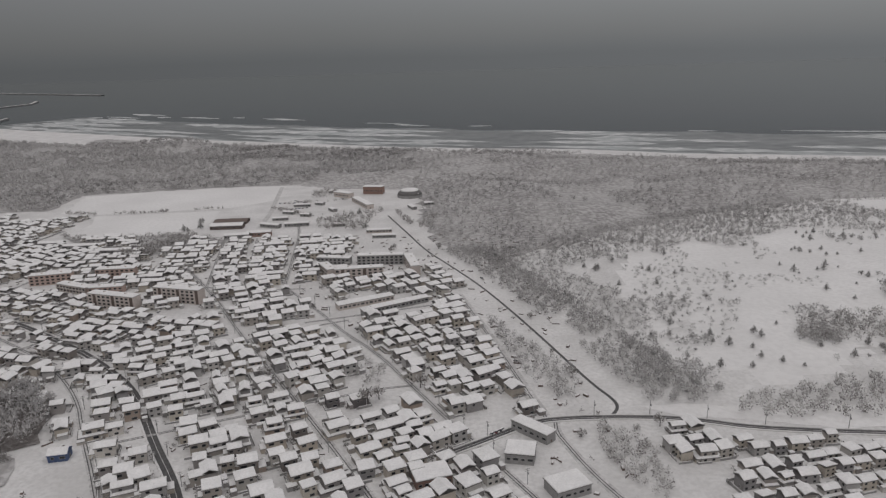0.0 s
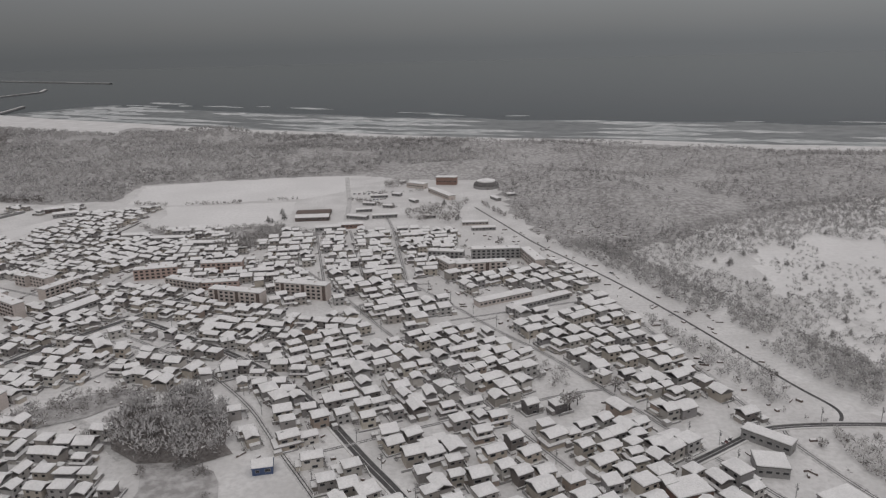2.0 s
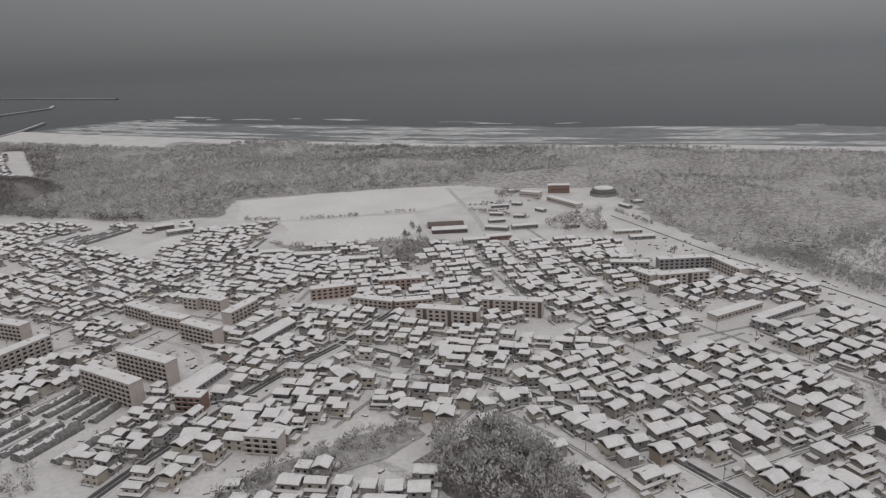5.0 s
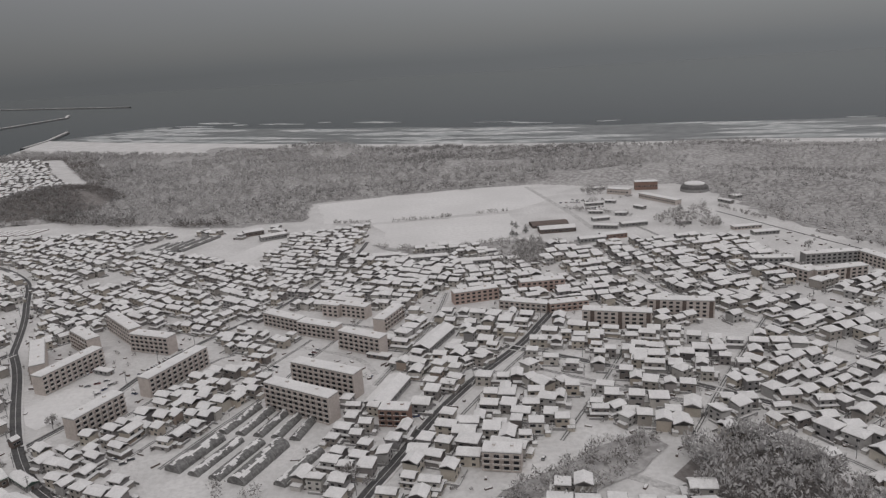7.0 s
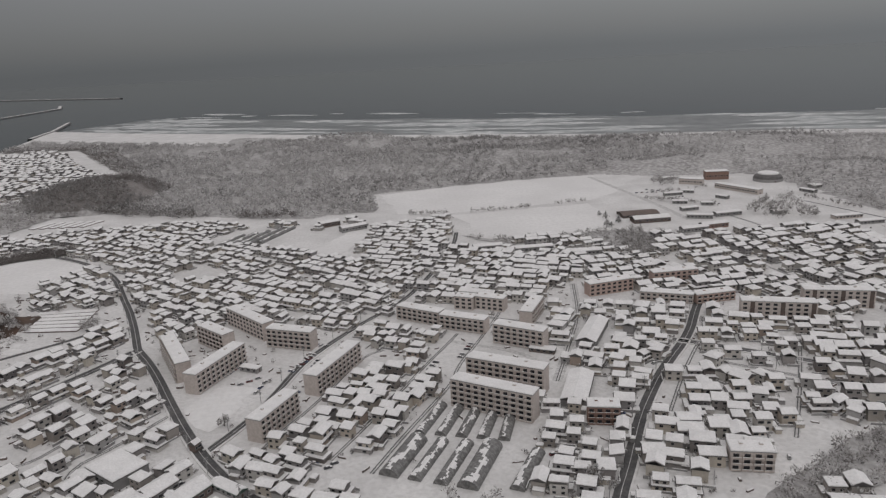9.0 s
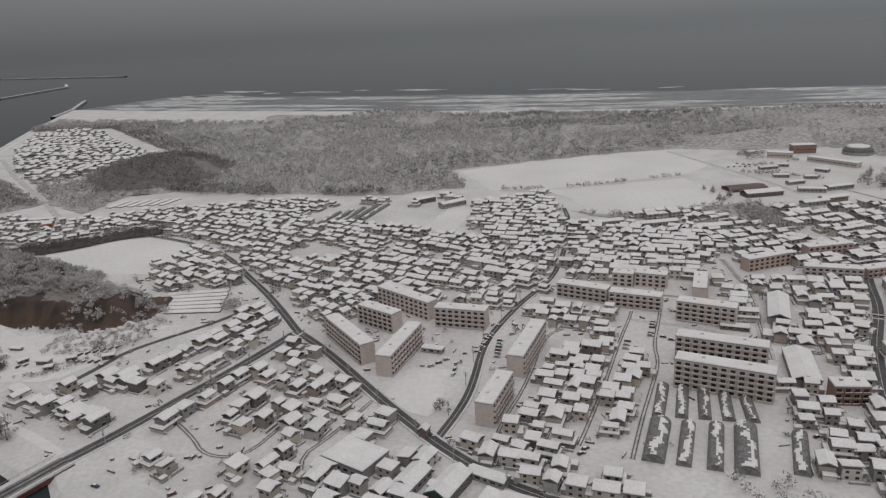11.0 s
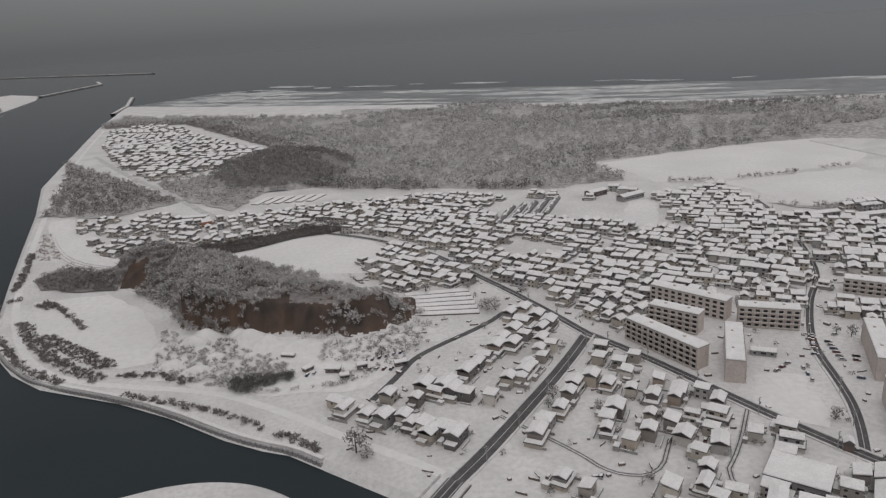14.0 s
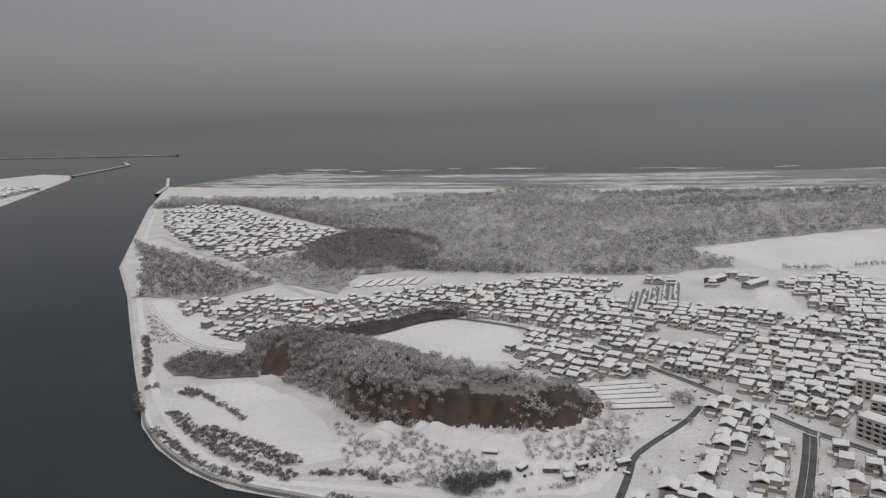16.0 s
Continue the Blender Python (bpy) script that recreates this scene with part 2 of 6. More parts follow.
def smooth_line(line, rounds=2):
    for _ in range(rounds):
        out = [line[0]]
        for (x0, y0), (x1, y1) in zip(line, line[1:]):
            out += [(0.75 * x0 + 0.25 * x1, 0.75 * y0 + 0.25 * y1), (0.25 * x0 + 0.75 * x1, 0.25 * y0 + 0.75 * y1)]
        line = out + [line[-1]]
    return line


def ribbon(soup, line, half, z0, z1, slot=0, shift=0.0):
    """A strip along a line, with thickness from z0 to z1."""
    left, right = [], []
    for i, (x, y) in enumerate(line):
        a, b = line[max(i - 1, 0)], line[min(i + 1, len(line) - 1)]
        d = Vector((b[0] - a[0], b[1] - a[1])).normalized()
        n = Vector((-d.y, d.x))
        left.append((x + n.x * (half + shift), y + n.y * (half + shift)))
        right.append((x - n.x * (half - shift), y - n.y * (half - shift)))
    for i in range(len(line) - 1):
        a, b, c, d = left[i], right[i], right[i + 1], left[i + 1]
        soup.face([(*a, z1), (*b, z1), (*c, z1), (*d, z1)], slot)
        soup.face([(*b, z0), (*c, z0), (*c, z1), (*b, z1)], slot)
        soup.face([(*d, z0), (*a, z0), (*a, z1), (*d, z1)], slot)


# ---- land and water ----
COAST = [(-926, 1500), (-770, 1385), (-625, 1290), (-350, 1118), (-140, 1008), (-15, 942), (180, 880), (290, 815), (430, 765), (660, 690), (1500, 480), (4000, -300)]
WEST_BANK = [(-873.8, 1184.2), (-821, 930.2), (-806.7, 860.8), (-788.2, 773.9), (-750.7, 667.2), (-722.9, 578.3), (-703, 515.4), (-683.1, 455.1), (-679.2, 440.9), (-668.1, 419.6),
             (-653.1, 399.3), (-638, 385), (-605.8, 367.6), (-585.8, 353.4), (-565.9, 336.1), (-554, 328), (-546, 323.9), (-528.3, 307.7), (-512.6, 293.5), (-503.6, 292.4), (-498.8, 283.3), (-485.2, 270.1), (-442.4, 231.5), (-384.3, 192.9), (-307.2, 132.1), (-200, -1500)]
land_outline = COAST + [(4000, -1500)] + WEST_BANK[::-1]
from mathutils.geometry import tessellate_polygon


def flat_sheet(name, outline, z, mats, depth=0.0, slope=0.0):
    """A sheet with the given outline, with skirts that fall by depth and run out by slope."""
    bm = bmesh.new()
    top = [bm.verts.new((x, y, z)) for x, y in outline]
    for tri in tessellate_polygon([[Vector((x, y, 0)) for x, y in outline]]):
        bm.faces.new([top[i] for i in tri])
    if depth:
        low = []
        n = len(outline)
        area = sum(outline[i][0] * outline[(i + 1) % n][1] - outline[(i + 1) % n][0] * outline[i][1] for i in range(n))
        sign = 1 if area > 0 else -1
        for i in range(n):
            a, b = outline[i - 1], outline[(i + 1) % n]
            d = Vector((b[0] - a[0], b[1] - a[1])).normalized() * sign
            low.append(bm.verts.new((outline[i][0] + d.y * slope, outline[i][1] - d.x * slope, z - depth)))
        for i in range(n):
            j = (i + 1) % n
            bm.faces.new((top[i], top[j], low[j], low[i]))
    bmesh.ops.recalc_face_normals(bm, faces=bm.faces)
    me = bpy.data.meshes.new(name)
    bm.to_mesh(me)
    bm.free()
    for m in mats:
        me.materials.append(m)
    if len(me.polygons) and me.polygons[0].normal.z < 0:
        me.flip_normals()
    return new(name, me)


POND = [(-623.2, 537.4), (-609, 542.7), (-594.8, 546.5), (-582.7, 548.4), (-569.6, 552.7), (-553.6, 562.5), (-537.7, 557.9), (-530.8, 546.1), (-541.7, 541.9), (-557.7, 539.7), (-569.8, 533.5), (-581.9, 524.3), (-595, 519.9), (-614.2, 523.5)]
tagged(flat_sheet("ground", land_outline, 0.0, [M["snow"]], 2.6, 4.0), "flat coastal land under fresh snow", "ground", kind="structure")
SOUTH_BANK = [(-700, -1500), (-705.6, 93.9), (-662.2, 262.4), (-620.9, 304.5), (-588.5, 310.8), (-580.4, 312.8), (-568.3, 312.8), (-555.3, 308.7), (-542.5, 297.6), (-524.9, 278.3), (-482, 235.6), (-423.9, 187.8), (-346.4, 112.2), (-240, -1500)]
tagged(flat_sheet("ground_south_bank", smooth_line(SOUTH_BANK, 3), -0.4, [M["snow"]], 2.2, 3.0), "snowy river bank inside the bend", "ground", kind="structure")
FAR_SHORE = [(-1100, 700), (-1120, 1150), (-1146, 1354), (-1227, 1853), (-1268, 1982), (-1376, 2091), (-1440, 2010), (-2400, 1900), (-4500, 1700), (-4500, 700)]
tagged(flat_sheet("ground_far_shore", FAR_SHORE, -0.2, [M["snow"]], 2.2, 5.0), "snowy spit across the river mouth", "ground", kind="structure")
sea = Soup()
sea.face([(-4600, -1500, -1.6), (4600, -1500, -1.6), (4600, 4700, -1.6), (-4600, 4700, -1.6)])
tagged(part("water", sea, [M["water"]]), "dark grey winter sea and river", "water", kind="structure")

# ---- roads ----
ROADS = {}


def road(name, line, half, mat, label, z=0.06):
    line = smooth_line(line)
    ROADS[name] = (line, half)
    s = Soup()
    ribbon(s, line, half, 0.0, z)
    ob = part("road", s, [M[mat]])
    tagged(ob, label, "road", kind="structure")
    if mat == "road" and half > 1.0:
        for shift, w in ((0.0, 0.09), (half + 0.4, 0.35), (-half - 0.4, 0.35)):
            v = Soup()
            ribbon(v, line, w, 0.0, z + (0.04 if shift == 0 else 0.22), shift=shift)
            tagged(part("snow_bank" if shift else "slush_line", v, [M["snow"] if shift else M["slush"]]), "ploughed snow bank along the road" if shift else "line of slush between the wheel tracks", "snow", kind="structure")
    elif mat == "slush":
        for shift in (-0.45, 0.45):
            v = Soup()
            ribbon(v, line, 0.16, 0.0, z + 0.02, shift=shift)
            tagged(part("wheel_track", v, [M["road"]]), "dark wheel track in the snow", "track", kind="structure")
    return ob


WET = "wet dark asphalt road cleared of snow"
LANE = "narrow snow-covered lane with tyre tracks"
road("r0", [(-332.1, 397.4), (-303, 381.6), (-272.2, 364.8)], 1.3, "slush", LANE)
road("r1", [(-228, 337), (-209, 324), (-188, 307), (-167, 290), (-145.5, 268), (-131, 251), (-118.4, 229), (-107, 207.5), (-95.7, 189), (-88, 173), (-66, 129), (-20, 60)], 1.6, "road", WET)
road("r2", [(-197.4, 375.2), (-205, 363.6), (-218.4, 340.1), (-240.7, 312.9), (-253.4, 294.4), (-263.3, 278.4), (-273.3, 258.4), (-283.3, 241.2), (-306, 192.2)], 1.9, "road", WET)
road("r3", [(-442, 374.5), (-452, 360), (-463.4, 344.8), (-474, 331.5), (-484.4, 318.6), (-494, 307), (-503.9, 296.3)], 2.2, "road", WET)
road("r4", [(-442, 374.5), (-450.5, 399), (-460, 424), (-471.5, 449.5), (-486, 485), (-503, 507.5), (-520, 526), (-542, 543)], 1.7, "road", WET, 0.07)
road("r5", [(-442, 374.5), (-433, 359), (-425, 343), (-416, 323), (-407, 304), (-396, 283), (-383.5, 265), (-374, 256), (-353.7, 238), (-305.7, 202.2)], 1.8, "road", WET, 0.08)
road("r6", [(-396, 287.5), (-389, 299), (-383.5, 310), (-379, 323), (-375, 336.5), (-370.5, 348), (-365, 358), (-356, 372), (-347, 385), (-333, 401.2), (-322.3, 420.5), (-305.9, 460.7), (-292.7, 501.3), (-288.1, 527.5)], 1.3, "road", WET, 0.09)
road("r7", [(-43, 541.1), (-27.2, 483.6), (-14.6, 435.7), (-0.8, 401.4), (14, 361.8), (24.9, 324.4), (33.8, 290.5), (40.6, 262.8), (46.3, 239.5), (51, 226.9), (51, 220.7), (46.4, 214.6)], 0.6, "road", "narrow wet asphalt path along the dunes")
road("r8", [(-8.6, 197.1), (0.8, 202.4), (19.5, 213.6), (30.7, 215), (47.3, 214.5), (67.6, 212.2), (79.6, 208.4), (90.6, 203.7), (120.8, 198.1), (219.5, 184.7)], 1.2, "road", WET, 0.07)
road("r9", [(1.5, 348.1), (9.7, 303.4), (15.6, 267.6), (20.5, 237), (24.2, 216.2)], 2.2, "slush", LANE)
road("r11", [(27, 213.4), (26, 206.2), (27.8, 198.9), (31.5, 184.3), (36.9, 169.7), (56.2, 127.7)], 1.6, "slush", LANE, 0.05)
road("l1", [(-92.5, 370), (-71.5, 335), (-53.5, 300.4), (-38.4, 278.6), (-22.4, 245.1), (-9.4, 216.4), (-1.1, 200.6), (7.2, 183), (15.4, 166.3), (37.6, 117.8)], 1.4, "slush", LANE, 0.05)
road("l2", [(-159.8, 413.5), (-126.2, 354.5), (-106.1, 311.9), (-84.4, 271.1), (-67.5, 239.8), (-51.7, 209.6), (-39.8, 186), (-23.3, 153)], 1.5, "slush", LANE, 0.05)
road("l3", [(-221.4, 315.8), (-176.6, 279.5), (-150.1, 246.2), (-136.2, 219.1), (-120.4, 191.1), (-103.9, 159.2)], 1.3, "slush", LANE, 0.05)
road("l5", [(-309, 362), (-311.9, 356.4), (-323.7, 336.3), (-339.9, 306.3), (-353.5, 282.9), (-358.1, 275.4)], 0.7, "slush", LANE, 0.052)
road("l6", [(-287.6, 381.7), (-289.1, 378), (-302.2, 351.1), (-313.1, 330.5), (-316.5, 318.1), (-324.1, 304.8), (-336.1, 284.7), (-346.2, 266.3)], 0.9, "slush", LANE, 0.053)
road("l7", [(-340.1, 351.8), (-348.5, 347.7), (-364.1, 312.2), (-376, 292.6), (-381.2, 280.9)], 0.7, "slush", LANE, 0.054)
road("l8", [(-157, 493), (-147, 430), (-138.2, 376.5)], 0.9, "slush", LANE, 0.056)
road("l9", [(-133, 484), (-124, 425), (-116.4, 373)], 0.9, "slush", LANE, 0.057)
road("l10", [(-280.3, 310.9), (-266.5, 342.7), (-254.8, 369.5), (-245.3, 410.9)], 1.8, "slush", LANE, 0.058)
road("l11", [(-485.1, 326.4), (-468.6, 304.2), (-462.9, 292.1), (-451.1, 289), (-441.9, 303.8)], 0.9, "slush", LANE, 0.059)
road("l12", [(-427.1, 253.6), (-437.3, 283.8), (-426.2, 295.6), (-414.1, 313.2)], 1.0, "slush", LANE, 0.061)
road("l13", [(-74.2, 316.2), (-37, 327.1), (1.7, 337.5)], 0.9, "slush", LANE, 0.062)
road("l14", [(-111.8, 291.1), (-74.1, 308.9), (-53.6, 317.5)], 0.8, "slush", LANE, 0.063)
road("l15", [(-121.9, 212), (-74.2, 229.9), (-36.5, 243), (-22.4, 245.1)], 0.8, "slush", LANE, 0.064)
road("l16", [(-235.8, 314.6), (-202.3, 295.9), (-173.7, 278.4)], 0.8, "slush", LANE, 0.064)
road("l17", [(-439.4, 440.6), (-400, 467.4), (-370.8, 493.9)], 0.9, "slush", LANE, 0.064)
road("l18", [(-419.5, 515.7), (-390.2, 476.3), (-361.2, 417.9), (-346.7, 393.4)], 0.9, "slush", LANE, 0.065)
road("l20", [(-181, 326), (-186.9, 315.5), (-206.1, 285.1), (-222.2, 261.2)], 1.0, "slush", LANE, 0.067)
road("l21", [(-112, 345), (-124.1, 330.2), (-153.7, 294), (-182.1, 257)], 1.3, "slush", LANE, 0.068)
road("l22", [(-218, 332), (-222.9, 325.8), (-236.5, 306.3), (-252.5, 280.6)], 0.8, "slush", LANE, 0.069)
road("l4", [(-112, 530), (-104.4, 493), (-99, 430), (-94, 371)], 1.5, "slush", LANE, 0.055)
road("l19", [(-138.2, 376.5), (-118, 371), (-100, 368), (-82, 367.8)], 1.0, "slush", LANE, 0.066)

# ---- houses ----
WALLH = 3.35  # height of two low storeys at the place's scale


def slab_roof(L, W, z, rise, over, kind):
    """The dark roof and the snow that lies on it."""
    roof, snow = Soup(), Soup()
    a, b = L / 2 + over, W / 2 + over
    lift = rise * b / (W / 2)

    def prism(s, a, b, z0, lift, hip, th):
        r = a - hip
        lo = [(-a, -b, z0), (a, -b, z0), (a, b, z0), (-a, b, z0), (-r, 0, z0 + lift), (r, 0, z0 + lift)]
        hi = [(x, y, zz + th) for x, y, zz in lo]
        s.solid(lo + hi, [(0, 4, 5, 1), (2, 5, 4, 3), (1, 5, 2), (3, 4, 0), (6, 7, 11, 10), (8, 9, 10, 11), (7, 8, 11), (9, 6, 10),
                          (0, 1, 7, 6), (1, 2, 8, 7), (2, 3, 9, 8), (3, 0, 6, 9)])
    if kind == "flat":
        roof.box(-a, a, -b, b, z, z + 0.22)
        snow.taper(-a + 0.06, a - 0.06, -b + 0.06, b - 0.06, z + 0.22, z + 0.5, 0.12)
    elif kind == "shed":
        for s, z0, th, k in ((roof, z, 0.18, 0.0), (snow, z + 0.18, 0.28, 0.07)):
            lo = [(-a + k, -b + k, z0), (a - k, -b + k, z0), (a - k, b - k, z0 + rise), (-a + k, b - k, z0 + rise)]
            s.solid(lo + [(x, y, q + th) for x, y, q in lo], [(3, 2, 1, 0), (4, 5, 6, 7), (0, 1, 5, 4), (1, 2, 6, 5), (2, 3, 7, 6), (3, 0, 4, 7)])
    else:
        hip = b * 0.95 if kind == "hip" else 0.0
        prism(roof, a, b, z - 0.12, lift, hip, 0.2)
        prism(snow, a - 0.07, b - 0.07, z + 0.085, lift * (b - 0.07) / b, hip, 0.26)
    return roof, snow


def gable_body(s, L, W, h, rise, kind):
    """Walls, with the gable ends where the roof has them."""
    if kind != "gable":
        s.box(-L / 2, L / 2, -W / 2, W / 2, 0, h)
        return
    v = []
    for x in (-L / 2, L / 2):
        v += [(x, -W / 2, 0), (x, W / 2, 0), (x, W / 2, h), (x, 0, h + rise), (x, -W / 2, h)]
    s.solid(v, [(4, 3, 2, 1, 0), (5, 6, 7, 8, 9), (0, 5, 9, 4), (1, 2, 7, 6), (0, 1, 6, 5), (4, 9, 8, 3), (3, 8, 7, 2)])


def window_soup(w, h):
    """A frame that stands proud of the wall, with the pane set back in it."""
    s = Soup()
    k = 0.09
    out = [(-w / 2 - k, -k), (w / 2 + k, -k), (w / 2 + k, h + k), (-w / 2 - k, h + k)]
    inn = [(-w / 2, 0), (w / 2, 0), (w / 2, h), (-w / 2, h)]
    v = [(x, 0.0, z) for x, z in out] + [(x, -0.1, z) for x, z in out] + [(x, -0.1, z) for x, z in inn] + [(x, -0.03, z) for x, z in inn]
    for base in (0, 4, 8):
        s_faces = [(base + i, base + (i + 1) % 4, base + 4 + (i + 1) % 4, base + 4 + i) for i in range(4)]
        for f in s_faces:
            s.f.append(f), s.m.append(0)
    s.f.append((12, 13, 14, 15)), s.m.append(1)
    s.v = v
    return s


WIN_MESH = window_soup(0.95, 0.7).mesh("window", [M["grey"], M["glass"]])
WIN_WIDE = window_soup(1.6, 0.8).mesh("window", [M["grey"], M["glass"]])
DOOR_MESH = window_soup(0.75, 1.15).mesh("door", [M["grey"], M["dark"]])


def skirt(L, W, l, w, z, over):
    """A low pent roof all round the upper storey, with its snow."""
    a, b = L / 2 + over, W / 2 + over
    lo = [(-a, -b, z), (a, -b, z), (a, b, z), (-a, b, z)]
    hi = [(-l / 2, -w / 2, z + 0.5), (l / 2, -w / 2, z + 0.5), (l / 2, w / 2, z + 0.5), (-l / 2, w / 2, z + 0.5)]
    s = Soup()
    for i in range(4):
        j = (i + 1) % 4
        up = lambda p, k: (p[0], p[1], p[2] + k)
        s.face([up(lo[i], 0), up(lo[j], 0), up(lo[j], 0.14), up(lo[i], 0.14)], 0)
        s.face([up(lo[i], 0.14), up(lo[j], 0.14), up(hi[j], 0.14), up(hi[i], 0.14)], 0)
        k = 0.94
        s.face([(lo[i][0] * k, lo[i][1] * k, z + 0.3), (lo[j][0] * k, lo[j][1] * k, z + 0.3), up(hi[j], 0.36), up(hi[i], 0.36)], 1)
        s.face([(lo[i][0] * k, lo[i][1] * k, z + 0.12), (lo[j][0] * k, lo[j][1] * k, z + 0.12), (lo[j][0] * k, lo[j][1] * k, z + 0.3), (lo[i][0] * k, lo[i][1] * k, z + 0.3)], 1)
    s.face([(x, y, z) for x, y, z in lo[::-1]], 0)
    return s


def storeys(L, W, wing, seed):
    """Plan of the two storeys: the upper one is smaller where the house has a pent roof."""
    rnd = random.Random(seed)
    h = WALLH * rnd.uniform(0.98, 1.16)
    l, w = (L * rnd.uniform(0.66, 0.82), W * rnd.uniform(0.70, 0.84)) if wing else (L, W)
    return h, l, w, rnd.choice((-1, 1)) * (L - l) / 2 * 0.8, (W - w) / 2 * rnd.choice((0.2, 0.8)), w * rnd.uniform(0.13, 0.24)


def annex(L, W, seed):
    """A one-storey lean-to at the side of a plain house: walls, roof, snow."""
    rnd = random.Random(seed + 7)
    a, b, h = rnd.uniform(1.3, 2.0), W * rnd.uniform(0.3, 0.46), rnd.uniform(1.3, 1.6)
    y = rnd.choice((-1, 1)) * (W / 2 - b) * 0.8
    side = rnd.choice((-1, 1))
    s = Soup()
    x0, x1 = sorted((side * L / 2, side * (L / 2 + a)))
    s.box(x0, x1, y - b, y + b, 0, h, 0)
    x0, x1 = sorted((side * L / 2, side * (L / 2 + a + 0.2)))
    s.box(x0, x1, y - b - 0.2, y + b + 0.2, h, h + 0.12, 1)
    s.taper(x0 + 0.05, x1 - 0.05, y - b - 0.15, y + b + 0.15, h + 0.12, h + 0.36, 0.1, 2)
    return s


def house(L, W, kind, wing, seed, roof_mat="roof"):
    """One house at the origin, its front to -y: two storeys, pent roof, roof, snow, windows, door."""
    h, l, w, ox, oy, rise = storeys(L, W, wing, seed)
    body = Soup()
    if wing:
        body.box(-L / 2, L / 2, -W / 2, W / 2, 0, 1.5)
    else:
        gable_body(body, L, W, h, rise, kind)
    top = part("house", body, [M["wall"]])
    up = top
    if wing:
        part("pent_roof", skirt(L, W, l, w, 1.42, 0.3), [M[roof_mat], M["snow_roof"]], top, "low snowy pent roof")
        ub = Soup()
        gable_body(ub, l, w, h, rise, kind)
        ub.v = [(x, y, max(z, 1.3)) for x, y, z in ub.v]
        up = part("upper_storey", ub, [M["wall"]], top, at=pose(ox * 0.4, oy * 0.4, 0))
    else:
        part("annex", annex(L, W, seed), [M["wall"], M[roof_mat], M["snow_roof"]], top, "low snow-covered annex")
    roof, snow = slab_roof(l, w, h, rise, 0.34, kind)
    r = part("roof", roof, [M[roof_mat]], top, "dark roof edge under snow", at=pose(ox * 0.4, oy * 0.4, 0) if wing else None)
    part("roof_snow", snow, [M["snow_roof"]], r, "thick fresh snow layer")
    dx, dy = (ox * 0.4, oy * 0.4) if wing else (0, 0)
    for x, sy, zf, wide, ll, ww, mx, my in ((-0.25, -1, h * 0.5 + 0.55, True, l, w, dx, dy), (0.26, -1, h * 0.5 + 0.55, False, l, w, dx, dy), (0.1, -1, 0.4, True, L, W, 0, 0), (0.1, 1, h * 0.5 + 0.55, False, l, w, dx, dy)):
        part("window", WIN_WIDE if wide else WIN_MESH, None, top, at=pose(x * ll + mx, sy * ww / 2 + my, zf, 0, 0, 0 if sy < 0 else 180))
    part("door", DOOR_MESH, None, top, at=pose(L / 2, -W * 0.25, 0.1, 0, 0, 90))
    return top


def far_house(L, W, kind, wing, seed):
    """The same kind of house as plain pieces, for a joined district."""
    h, l, w, ox, oy, rise = storeys(L, W, wing, seed)
    s = Soup()
    m = pose(ox * 0.4, oy * 0.4, 0) if wing else Matrix()
    if wing:
        s.box(-L / 2, L / 2, -W / 2, W / 2, 0, 1.5)
        k = skirt(L, W, l, w, 1.42, 0.3)
        k.m = [q + 1 for q in k.m]
        s.add(k)
    else:
        s.add(annex(L, W, seed))
    u = Soup()
    gable_body(u, l, w, h, rise, kind)
    s.add(u, m)
    roof, snow = slab_roof(l, w, h, rise, 0.34, kind)
    s.add(roof, m, 1)
    s.add(snow, m, 2)
    g = Soup()
    for sy in (-1, 1):
        for zf in (0.5, h * 0.5 + 0.55):
            ww = W if zf < 1 else w
            for i in range(2):
                x = -l / 2 + l * (i + 0.5) / 2
                g.box(x - 0.5, x + 0.5, min(sy * ww / 2, sy * (ww / 2 + 0.04)), max(sy * ww / 2, sy * (ww / 2 + 0.04)), zf, zf + 0.75, 3)
    s.add(g, m)
    return s


KINDS = [(6.2, 4.8, "gable", True), (5.4, 4.8, "hip", False), (7.0, 5.0, "gable", False), (4.8, 4.4, "gable", False), (6.2, 5.2, "hip", False),
         (4.8, 4.4, "flat", False), (7.8, 4.8, "gable", True), (5.4, 4.2, "shed", False), (5.8, 5.2, "gable", False), (6.4, 4.2, "gable", False),
         (4.4, 4.0, "gable", False), (8.6, 5.4, "gable", True)]
HOUSE_LABELS = ["two-storey gabled house under thick roof snow", "hip-roofed house with a snow-covered roof", "large gabled house with a snowy lean-to",
                "small plain gabled house capped with snow", "broad hip-roofed house with a low snowy annex", "flat-roofed cube house under a snow cap",
                "long gabled house with a snowy lean-to wing", "house with a single-pitch snowy roof and wing", "square gabled house with a low snowy annex", "slim gabled house under even roof snow",
                "small narrow gabled house under snow", "large old farmhouse with a broad snowy roof"]
PROTO = []
for i, (L, W, kind, wing) in enumerate(KINDS):
    p = tagged(house(L, W, kind, wing, 100 + i), HOUSE_LABELS[i], "house", "houses of the town")
    PROTO.append(p)
FAR = [far_house(*k, 100 + i) for i, k in enumerate(KINDS)]
used_proto = set()
TAKEN = []  # centres and radii of what already stands
LOTS = []   # houses, for what stands round them


SPANS = [(line, half, min(p[0] for p in line), max(p[0] for p in line), min(p[1] for p in line), max(p[1] for p in line)) for line, half in ROADS.values()]


